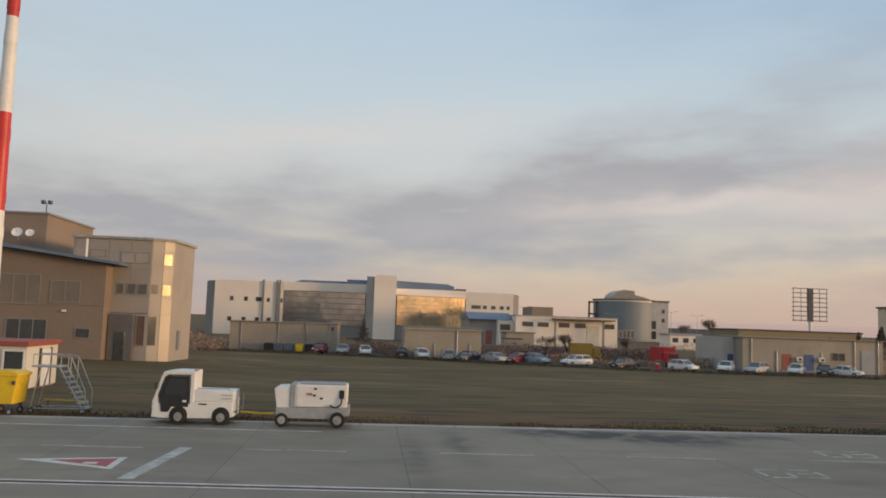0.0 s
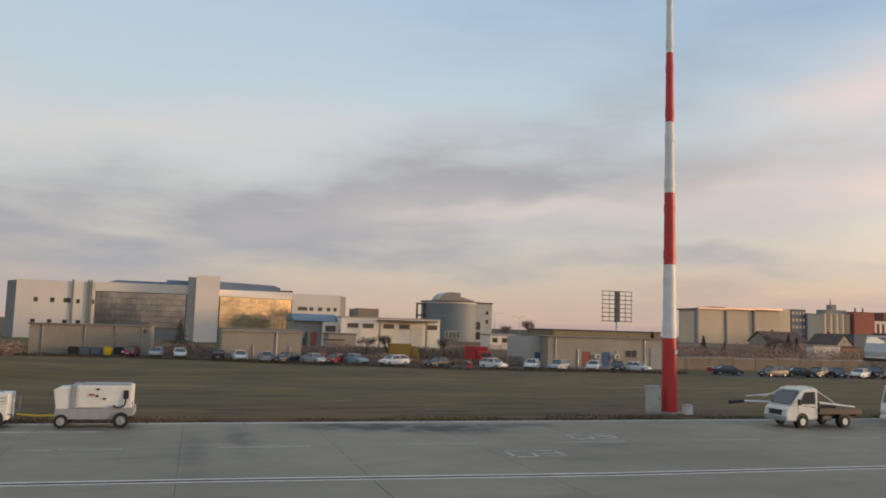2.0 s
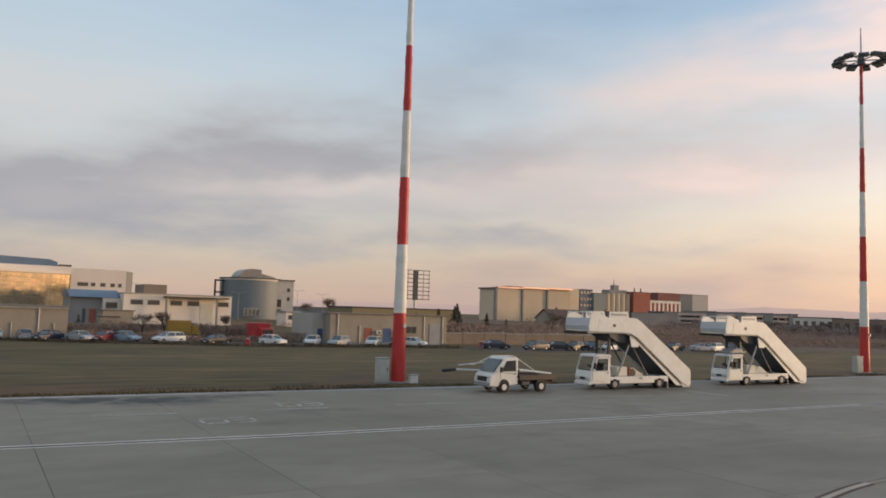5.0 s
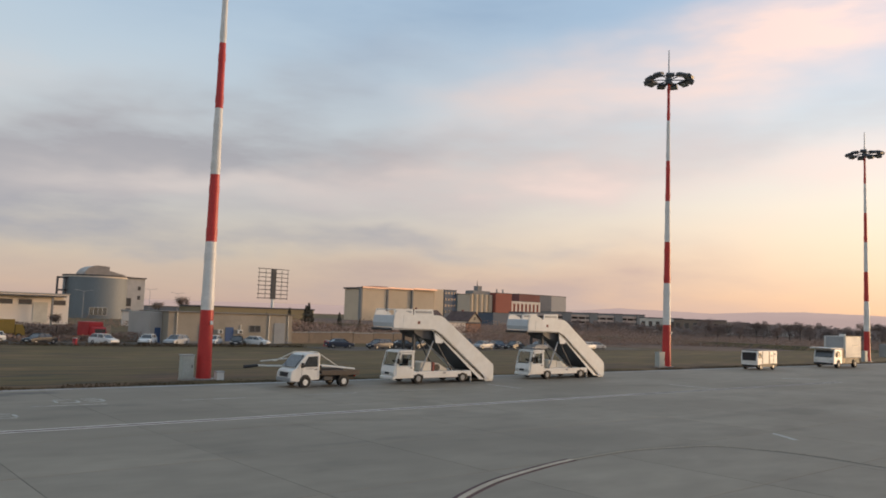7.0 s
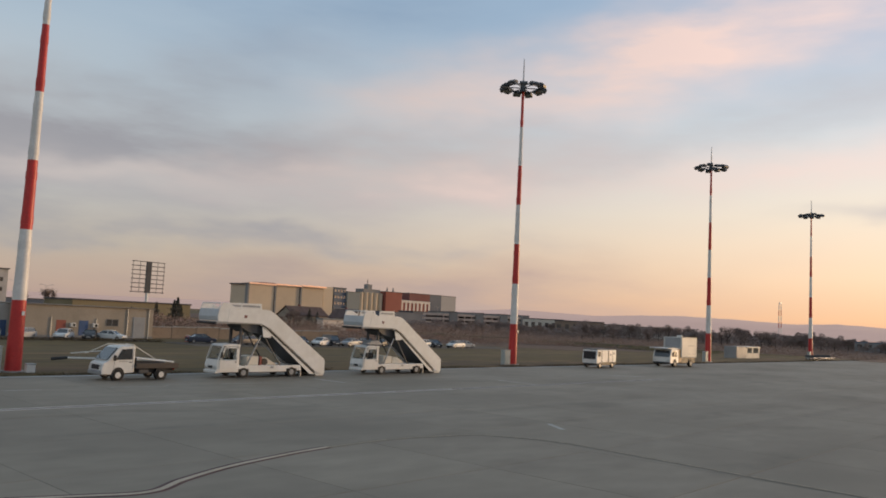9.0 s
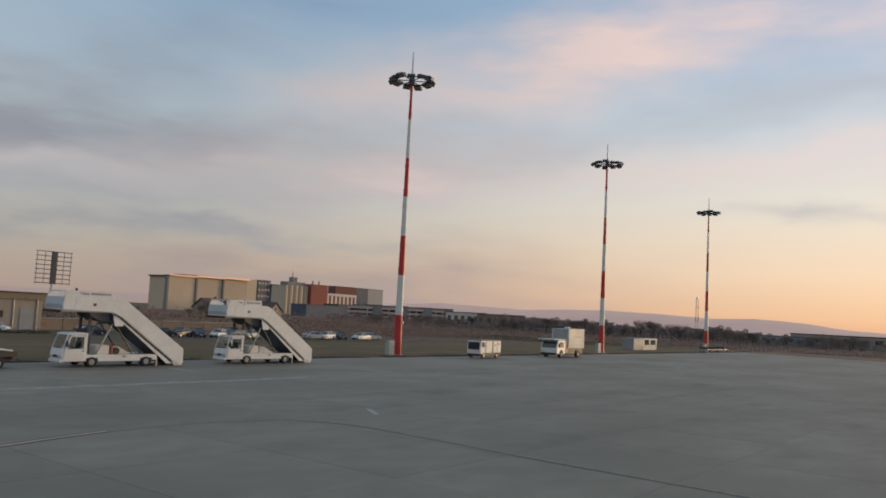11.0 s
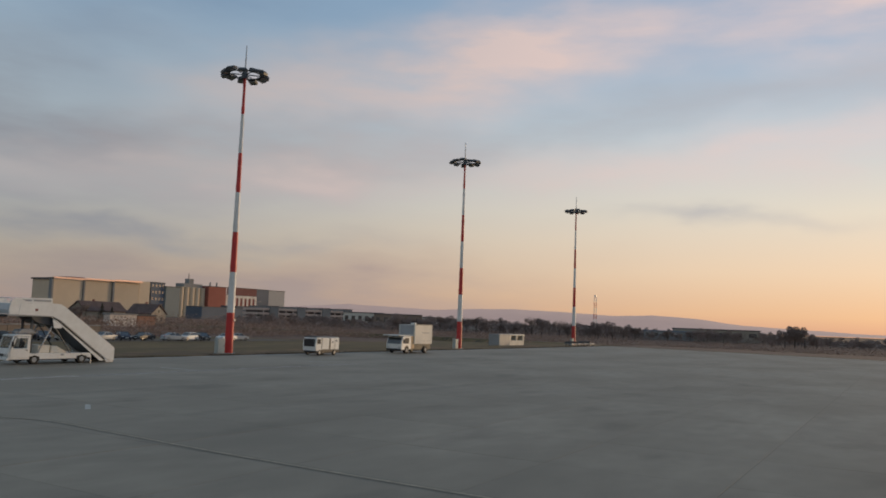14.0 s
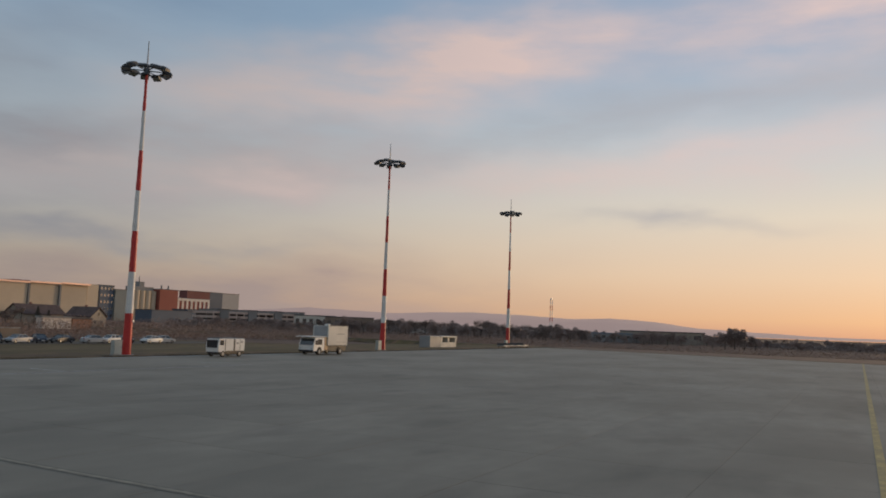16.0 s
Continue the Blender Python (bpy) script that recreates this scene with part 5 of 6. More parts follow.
def stair_truck(m, label):
    ob = thing("passenger_stairs", label, "stair truck", m, "passenger stair trucks")
    W, C = 2.2, 1.4
    # half cab on the near side: body, pillars, roof and panes one can look through
    part("cab", prism(B(), [(0.72, 0.36), (0.66, 0.8), (0.74, 1.16), (2.3, 1.16), (2.3, 0.36)], 0.0, C, "y", 0.04), WHITE, ob, "white lower cab body")
    part("cab_roof", prism(B(), [(1.0, 2.02), (1.06, 2.10), (1.3, 2.15), (2.28, 2.15), (2.34, 2.02)], -0.02, C + 0.02, "y", 0.02), WHITE, ob)
    for y in (0.02, C - 0.09):
        part("pillar", prism(B(), [(0.72, 1.14), (1.02, 2.04), (1.12, 2.04), (0.84, 1.14)], y, y + 0.07, "y", 0.008), WHITE, ob)
        part("pillar", bx(B(), 2.18, 2.31, y, y + 0.07, 1.14, 2.04, 0.01), WHITE, ob)
    part("windscreen", prism(B(), [(0.76, 1.17), (1.04, 2.02), (1.08, 2.02), (0.80, 1.17)], 0.09, C - 0.09, "y"), CLEAR, ob)
    part("rear_window", bx(B(), 2.24, 2.26, 0.09, C - 0.09, 1.2, 2.0), CLEAR, ob)
    part("far_window", prism(B(), [(0.9, 1.17), (1.14, 2.0), (2.18, 2.0), (2.18, 1.17)], C - 0.06, C - 0.04, "y"), CLEAR, ob)
    fr = B()
    for q in ([(0.84, 0.52), (0.86, 1.12), (2.16, 1.12), (2.16, 0.52)], [(0.86, 1.12), (1.16, 1.98), (1.26, 1.98), (0.97, 1.12)], [(2.06, 1.12), (2.06, 1.98), (2.16, 1.98), (2.16, 1.12)], [(1.16, 1.90), (1.16, 2.0), (2.16, 2.0), (2.16, 1.90)]):
        prism(fr, q, -0.035, 0.0, "y")
    d = part("cab_door", fr, WHITE, ob, "white door frame round a large pane")
    part("side_window", prism(B(), [(0.98, 1.13), (1.25, 1.89), (2.05, 1.89), (2.05, 1.13)], -0.02, -0.01, "y"), CLEAR, d)
    part("handle", bx(B(), 1.95, 2.1, -0.06, -0.03, 1.0, 1.05), BLACKP, d)
    part("seat", prism(B(), [(1.6, 1.1), (1.6, 1.25), (1.98, 1.25), (2.04, 1.6), (2.14, 1.6), (2.1, 1.1)], 0.4, 0.9, "y", 0.03), BLACKP, ob)
    part("dashboard", bx(B(), 0.86, 1.02, 0.1, C - 0.1, 1.1, 1.22, 0.03), BLACKP, ob)
    part("steering_wheel", rod(B(), (1.22, 0.65, 1.38), (1.24, 0.65, 1.41), 0.2, seg=14), BLACKP, ob)
    part("bumper", bx(B(), 0.58, 0.82, 0.0, C, 0.3, 0.5, 0.04), WHITE, ob)
    for y in (0.08, C - 0.36):
        part("headlamp", bx(B(), 0.62, 0.74, y, y + 0.28, 0.6, 0.78, 0.03), LAMPGL, ob)
    part("grille", bx(B(), 0.62, 0.72, 0.48, 0.92, 0.62, 0.76), BLACKP, ob)
    part("mirror", bx(B(), 0.86, 0.96, -0.22, -0.06, 1.3, 1.65, 0.02), BLACKP, ob)
    # chassis with white skirt and dark running gear
    part("chassis", bx(B(), 2.3, 7.3, 0.0, W, 0.56, 0.78, 0.02), WHITE, ob, "white chassis deck")
    part("skirt", bx(B(), 3.08, 6.08, -0.01, 0.05, 0.36, 0.57, 0.01), WHITE, ob)
    part("skirt", bx(B(), 6.95, 7.3, -0.01, 0.05, 0.42, 0.57, 0.01), WHITE, ob)
    part("chassis_rail", bx(B(), 2.2, 7.4, 0.5, 1.7, 0.28, 0.56), DARKSTEEL, ob)
    part("engine_box", bx(B(), 3.05, 3.98, 0.25, 1.8, 0.78, 1.37, 0.05), CREAM, ob)
    if "red" in label:
        part("cylinder_case", bx(B(), 4.02, 4.2, 0.2, 1.4, 0.78, 1.36, 0.03), BRICKR, ob, "red hydraulic case")
        part("drum", rod(B(), (4.5, 0.3, 1.0), (4.5, 1.2, 1.0), 0.22, seg=16), BLACKP, ob, smooth=True)
    part("canvas_cover", prism(B(), [(4.2, 0.78), (4.25, 1.3), (4.7, 1.28), (5.5, 0.86), (5.6, 0.78)], 0.45, 1.7, "y", 0.05), CREAM, ob, "pale machine cover")
    part("badge", bx(B(), 4.75, 5.0, -0.02, 0.03, 0.60, 0.73), GREYP, ob)
    for x in (2.68, 6.52):
        part("wheel_well", rod(B(), (x, 0.012, 0.40), (x, 0.3, 0.40), 0.40, seg=18), BLACKP, ob)
        wheel(ob, x, 0.1, 0.33, 0.24, GREYP)
        wheel(ob, x, W - 0.1, 0.33, 0.24, GREYP, 1)
    # flight: side panels, stringers, steps
    out = [(1.22, 3.56), (1.32, 4.36), (4.05, 4.46), (4.45, 4.42), (4.78, 4.27), (9.30, 1.20), (9.38, 1.05), (9.38, 0.16), (9.1, 0.12), (8.62, 0.30), (4.55, 3.22), (3.85, 3.52)]
    for y0 in (-0.02, W - 0.04):
        part("side_panel", prism(B(), out, y0, y0 + 0.06, "y", 0.008), CREAM if y0 > 1 else WHITE, ob, "white stair side panel")
        part("stringer", prism(B(), [(3.86, 3.40), (4.3, 3.14), (8.52, 0.14), (8.1, 0.14)], y0 + 0.01, y0 + 0.07, "y", 0.006), WHITE, ob, "white lower stringer")
        part("stringer_gap", prism(B(), [(3.95, 3.46), (4.5, 3.2), (8.64, 0.22), (8.48, 0.22), (4.25, 3.2), (3.9, 3.40)], y0 + 0.03, y0 + 0.05, "y"), BLACKP, ob, "dark slot along the flight")
        part("gusset", prism(B(), [(3.9, 3.3), (4.05, 2.62), (4.62, 2.62), (4.7, 2.78)], y0 + 0.02, y0 + 0.06, "y"), WHITE, ob)
        part("top_panel", prism(B(), [(2.12, 4.38), (2.16, 4.80), (3.72, 4.84), (3.80, 4.42)], y0 + 0.015, y0 + 0.045, "y", 0.006), WHITE, ob, "raised white rail panel")
        part("rail_slot", bx(B(), 2.26, 3.62, y0 + 0.008, y0 + 0.052, 4.56, 4.70), GREYP, ob)
        part("shield", prism(B(), [(0.55, 3.58), (0.50, 3.95), (0.62, 4.5), (0.82, 4.74), (1.2, 4.76), (1.98, 4.46), (1.6, 4.30), (1.40, 4.28), (1.25, 3.58)], y0 + 0.012, y0 + 0.05, "y", 0.008), WHITE, ob, "curved white front shield")
    part("landing", bx(B(), 0.45, 4.1, 0.04, W - 0.04, 3.46, 3.56), GREYP, ob, "grey landing floor")
    for k in range(17):
        x, z = 4.05 + k * 0.275, 3.36 - k * 0.188
        part("step", bx(B(), x, x + 0.31, 0.06, W - 0.06, z - 0.04, z), GALV, ob)
    part("soffit", prism(B(), [(4.0, 3.40), (8.6, 0.22), (8.5, 0.16), (3.9, 3.32)], 0.08, W - 0.08, "y"), DARKSTEEL, ob, "dark underside of the flight")
    # front apron of the landing with an open rail above it
    # Blue-grey base puts the shade on this front wall into its colour.
    part("front_wall", prism(B(), [(0.50, 3.62), (0.44, 3.9), (0.52, 4.36), (0.60, 4.38), (0.56, 3.9), (0.62, 3.62)], 0.02, W - 0.02, "y", 0.01), surface("shaded_front_panel", (0.50, 0.53, 0.55), 0.5, vary=0.06), ob, "front wall in a shaded blue-grey tone")
    rail = rod(B(), (0.66, 0.05, 4.74), (0.66, W - 0.05, 4.74), 0.035, seg=6)
    for y in (0.05, 0.75, W - 0.05):
        rod(rail, (0.56, y, 4.34), (0.66, y, 4.74), 0.03, seg=6)
    part("front_rail", rail, WHITE, ob)
    part("bumper_pad", bx(B(), 0.30, 0.48, 0.02, W - 0.02, 3.40, 3.56, 0.05), BLACKP, ob)
    part("panel_badge", bx(B(), 2.45, 2.66, -0.032, -0.02, 3.86, 4.04), BRICKD, ob, "small dark badge")
    for y in (0.15, W - 0.2):
        part("support", rod(B(), (3.0, y, 0.78), (3.95, y, 2.75), 0.055, seg=8), GALV, ob)
        part("support", rod(B(), (5.6, y, 0.78), (3.9, y, 3.1), 0.05, seg=8), DARKSTEEL, ob)
    part("lift_frame", prism(B(), [(2.4, 3.46), (2.5, 3.25), (3.1, 2.95), (4.0, 2.85), (4.2, 3.3), (3.9, 3.46)], 0.3, W - 0.3, "y"), DARKSTEEL, ob)
    for y in (0.45, W - 0.6):
        part("lift_post", bx(B(), 2.55, 2.7, y, y + 0.15, 0.78, 3.2), DARKSTEEL, ob)
    part("kick_foot", prism(B(), [(8.55, 0.22), (9.3, 0.22), (9.38, 0.02), (8.75, 0.02)], 0.05, W - 0.05, "y", 0.01), WHITE, ob)
    if "roof" in label:
        part("roof_rack", rod(rod(rod(B(), (1.2, 0.2, 2.32), (2.9, 0.2, 2.32), 0.03, seg=6), (1.2, 1.2, 2.32), (2.9, 1.2, 2.32), 0.03, seg=6), (1.2, 0.2, 2.32), (1.2, 1.2, 2.32), 0.03, seg=6), GALV, ob)
        part("roof_load", prism(B(), [(1.5, 2.2), (1.7, 2.5), (2.5, 2.55), (2.9, 2.2)], 0.3, 1.2, "y", 0.04), GREYP, ob, "grey pack on the cab roof")
        part("rack_post", rod(rod(B(), (1.25, 0.2, 2.13), (1.25, 0.2, 2.32), 0.025, seg=6), (2.25, 0.2, 2.13), (2.25, 0.2, 2.32), 0.025, seg=6), GALV, ob)
    part("jack", rod(B(), (7.35, 0.12, 0.0), (7.35, 0.12, 0.62), 0.06, seg=8), GALV, ob)


def second_power_unit():
    ob = thing("ground_power_unit", "white box ground power unit with dark louvres", "power unit", pose(86.4, 32.3, 0))
    part("chassis", bx(B(), 0.2, 4.0, 0.02, 1.78, 0.3, 0.6), BLACKP, ob)
    part("roof_rail", bx(B(), 0.1, 4.05, 0.05, 1.75, 1.95, 2.03, 0.02), DARKSTEEL, ob, "dark roof edge")
    part("body", bx(B(), 1.0, 4.1, 0, 1.8, 0.6, 1.95, 0.05), WHITE, ob)
    part("front_hood", prism(B(), [(0.0, 0.5), (-0.05, 1.2), (0.12, 1.93), (0.98, 1.97), (0.98, 0.5)], 0.0, 1.8, "y", 0.04), WHITE, ob)
    part("control_recess", bx(B(), 0.22, 0.8, -0.02, 0.03, 1.25, 1.78), GLASSD, ob)
    part("front_grille", bx(B(), -0.06, 0.03, 0.15, 1.65, 0.95, 1.78), BLACKP, ob)
    for x, w in ((1.02, 0.05), (2.3, 0.25), (3.3, 0.04)):
        part("panel_gap", bx(B(), x, x + w, -0.01, 0.03, 0.65, 1.88), BLACKP, ob)
    for x, z in ((2.75, 1.35), (3.45, 1.5)):
        part("grille", bx(B(), x, x + 0.32, -0.012, 0.02, z, z + 0.2), GREYP, ob)
    for x in (0.7, 3.3):
        wheel(ob, x, 0.1, 0.32, 0.22)
        wheel(ob, x, 1.7, 0.32, 0.22, out=1)


def catering_truck():
    ob = thing("catering_truck", "white high-loader catering truck with a box body", "truck", pose(102.0, 31.4, 0))
    W = 2.3
    part("cab", prism(B(), [(0.0, 0.45), (-0.02, 1.15), (0.3, 2.05), (0.5, 2.15), (2.2, 2.15), (2.2, 0.5)], 0, W, "y", 0.05), WHITE, ob)
    part("windscreen", prism(B(), [(0.02, 1.2), (0.30, 1.98), (0.25, 1.99), (-0.05, 1.21)], 0.15, W - 0.15, "y"), GLASSD, ob)
    part("side_window", prism(B(), [(0.6, 1.25), (0.8, 1.95), (1.7, 1.95), (1.7, 1.25)], -0.03, 0.03, "y"), GLASSD, ob)
    part("platform", bx(B(), -0.5, 2.8, 0.1, W + 0.25, 2.2, 2.3, 0.02), WHITE, ob, "white front loading platform")
    part("box_body", bx(B(), 2.9, 7.2, -0.1, W + 0.1, 1.15, 3.65, 0.05), surface("dull_white_box", (0.58, 0.56, 0.52), 0.55, vary=0.08, blotch=0.5), ob)
    # Grey sheet added to paint the shade on the box body's front face.
    part("front_shutter", bx(B(), 2.84, 2.9, 0.15, W - 0.15, 2.4, 3.6, 0.01), surface("pale_blue_sheet", (0.30, 0.30, 0.30), 0.6), ob, "grey sheet for the shaded box front")
    part("box_corner", bx(B(), 2.82, 2.98, -0.13, 0.02, 1.15, 3.8, 0.02), CREAM, ob)
    part("box_rail", bx(B(), 2.9, 7.2, -0.12, 0.0, 3.58, 3.68), GREYP, ob)
    part("side_bar", bx(B(), 4.6, 6.9, -0.115, -0.09, 1.55, 1.62), GREYP, ob)
    part("sign_bar", bx(B(), 4.7, 6.4, -0.115, -0.09, 2.55, 2.7), GREYP, ob, "grey bar of unreadable lettering")
    part("roof_unit", bx(B(), 3.0, 3.5, 0.1, 0.7, 3.65, 3.9, 0.05), WHITE, ob)
    part("scissor_frame", bx(B(), 2.3, 7.1, 0.1, W - 0.1, 0.5, 1.15), BLACKP, ob, "black chassis and scissor lift")
    # Orange light on the cab side is put into this panel's colour.
    part("door_frame", bx(B(), 2.25, 2.95, 0.0, 0.4, 0.6, 2.2, 0.03), surface("orange_lit_cab_panel", (0.55, 0.36, 0.2), 0.6), ob)
    part("bumper", bx(B(), -0.1, 0.15, 0.05, W - 0.05, 0.35, 0.6, 0.04), BLACKP, ob)
    part("mirror", bx(B(), 0.15, 0.3, -0.3, -0.12, 1.3, 1.8, 0.03), BLACKP, ob)
    for y in (0.15, W - 0.45):
        part("headlamp", bx(B(), -0.05, 0.05, y, y + 0.3, 0.7, 0.9, 0.02), LAMPGL, ob)
    for x in (1.2, 5.7):
        part("wheel_arch", rod(B(), (x, -0.006, 0.5), (x, 0.3, 0.5), 0.5, seg=18), BLACKP, ob)
        wheel(ob, x, 0.1, 0.42, 0.28, GREYP)
        wheel(ob, x, W - 0.1, 0.42, 0.28, GREYP, 1)


def kiosk_and_dollies():
    ob = thing("guard_kiosk", "small blue-grey and white site cabin on grass", "cabin", pose(158.2, 45.5, -0.1))
    part("side", bx(B(), 0, 4.6, 0, 2.4, 0, 2.25, 0.03), surface("pale_blue_sheet", (0.30, 0.30, 0.30), 0.6), ob, "blue-grey sheet side")
    part("front", bx(B(), 4.62, 11.4, 0, 2.4, 0, 1.0, 0.03), CREAM, ob)
    part("back", bx(B(), 4.62, 11.4, 2.2, 2.4, 1.0, 2.0), DARKSTEEL, ob)
    for x in (4.62, 7.6, 10.9):
        part("post", bx(B(), x, x + 0.6, 0, 2.4, 1.0, 2.0), CREAM, ob)
    part("roof", bx(B(), 4.5, 11.6, -0.1, 2.5, 2.0, 2.25, 0.03), CREAM, ob)
    for i in range(4):
        d = thing("baggage_dolly", "low empty grey baggage dolly", "dolly", pose(175.0 + i * 3.6, 37.0, 0), "parked dollies")
        part("deck", bx(B(), 0, 3.0, 0, 1.6, 0.45, 0.58, 0.02), GREYP, d)
        part("end_rail", bx(B(), 0.0, 0.08, 0, 1.6, 0.58, 1.05, 0.01), DARKSTEEL, d)
        part("drawbar", rod(B(), (3.0, 0.8, 0.45), (3.55, 0.8, 0.3), 0.03, seg=6), DARKSTEEL, d)
        for x in (0.5, 2.5):
            wheel(d, x, 0.1, 0.2, 0.14, GREYP)
            wheel(d, x, 1.5, 0.2, 0.14, GREYP, 1)


def left_corner():
    ob = thing("site_cabin", "cream portable cabin with a red roof edge", "cabin", pose(0, 0, -0.1))
    part("body", bx(B(), -23.5, -17.1, 46.5, 50.8, 0.1, 2.45, 0.03), CREAM, ob)
    part("roof", bx(B(), -23.7, -16.95, 46.3, 51.0, 2.45, 2.72, 0.03), ROOFRED, ob, "red sheet roof edge")
    part("base", bx(B(), -23.4, -17.2, 46.6, 50.7, -0.1, 0.1), GREYW, ob)
    for x in (-21.3, -19.75, -18.3):
        window(ob, x, x + 1.0, 1.15, 2.15, 46.5, frame_mat=WHITE, f=0.1)
    d = part("door", bx(B(), -17.12, -17.02, 48.2, 49.6, 0.12, 2.2, 0.01), WHITE, ob)
    part("frame", bx(bx(B(), -17.11, -16.98, 48.1, 48.2, 0.12, 2.3), -17.11, -16.98, 49.6, 49.7, 0.12, 2.3), DARKSTEEL, d)
    sk = thing("skip_bin", "yellow steel waste skip on castors", "bin", pose(-14.1, 35.3, 0) @ Matrix.Diagonal((1.1, 1.1, 1.1, 1)))
    part("tub", prism(B(), [(0.12, 0.42), (-0.05, 1.5), (1.15, 1.5), (1.02, 0.42)], 0, 1.2, "y", 0.03), YELLOW, sk)
    part("rim", bx(B(), -0.1, 1.2, -0.05, 1.25, 1.46, 1.56, 0.02), YELLOW, sk)
    part("lid", prism(B(), [(-0.08, 1.56), (0.2, 1.66), (0.95, 1.66), (1.18, 1.56)], 0.0, 1.2, "y", 0.02), YELLOW, sk)
    part("lift_hook", bx(B(), 0.98, 1.1, -0.06, 0.0, 1.15, 1.3), DARKSTEEL, sk)
    for x in (0.2, 0.9):
        for y in (0.12, 1.08):
            part("castor_fork", bx(B(), x - 0.05, x + 0.05, y - 0.05, y + 0.05, 0.2, 0.44), DARKSTEEL, sk)
            wheel(sk, x, y, 0.12, 0.06, GREYP)
    # mobile maintenance steps
    st = thing("maintenance_steps", "grey metal mobile steps with a landing and handrails", "steps", pose(-12.7, 36.3, 0))
    part("landing", bx(B(), 0.0, 1.2, 0, 0.9, 1.95, 2.02, 0.01), GALV, st)
    for k in range(8):
        part("tread", bx(B(), 1.15 + k * 0.13, 1.42 + k * 0.13, 0.05, 0.85, 1.74 - k * 0.22, 1.78 - k * 0.22), GALV, st)
    for y in (0.02, 0.88):
        part("stringer", rod(B(), (1.15, y, 1.98), (2.3, y, 0.08), 0.035, seg=6), GALV, st)
        part("handrail", rod(rod(B(), (1.2, y, 2.5), (1.62, y, 2.42), 0.022, seg=6), (1.62, y, 2.42), (2.3, y, 0.95), 0.022, seg=6), GALV, st)
        part("baluster", rod(rod(rod(B(), (1.2, y, 2.0), (1.2, y, 2.5), 0.02, seg=6), (1.62, y, 1.25), (1.62, y, 2.42), 0.02, seg=6), (2.3, y, 0.1), (2.3, y, 0.95), 0.02, seg=6), GALV, st)
        part("leg", rod(rod(B(), (0.05, y, 0.2), (0.4, y, 1.98), 0.03, seg=6), (0.05, y, 0.2), (2.2, y, 0.22), 0.03, seg=6), GALV, st)
        part("guard_rail", rod(rod(B(), (0.05, y, 2.5), (1.2, y, 2.5), 0.022, seg=6), (0.05, y, 2.0), (0.05, y, 2.5), 0.022, seg=6), GALV, st)
        wheel(st, 0.1, y, 0.12, 0.06, GREYP)
        wheel(st, 2.2, y, 0.12, 0.06, GREYP)
    hose = thing("tow_bar", "yellow tow bar lying behind the steps", "tow bar", pose(-12.6, 37.6, 0))
    part("bar", rod(B(), (0, 0, 0.45), (1.9, 0, 0.40), 0.035, seg=6), YELLOW, hose)
    for x in (0.2, 1.7):
        part("foot", rod(B(), (x, 0, 0.42), (x, 0, -0.02), 0.03, seg=6), DARKSTEEL, hose)


tow_tractor()
ground_power_unit()
flatbed_truck()
stair_truck(pose(38.55, 31.45, 0), "white passenger stair truck with red cylinder case")
stair_truck(pose(50.9, 31.45, 0), "white passenger stair truck with cab roof rack")
second_power_unit()
catering_truck()
kiosk_and_dollies()
left_corner()


# ---- parked cars ----
PAINT = {
    "white": ((0.72, 0.72, 0.70), "white"), "silver": ((0.40, 0.41, 0.42), "silver"), "red": ((0.26, 0.025, 0.035), "dark red"),
    "blue": ((0.06, 0.11, 0.17), "blue"), "dark": ((0.022, 0.024, 0.03), "dark"), "navy": ((0.022, 0.03, 0.055), "dark blue"),
    "paleblue": ((0.25, 0.33, 0.40), "pale blue"),
}
CARS = {}


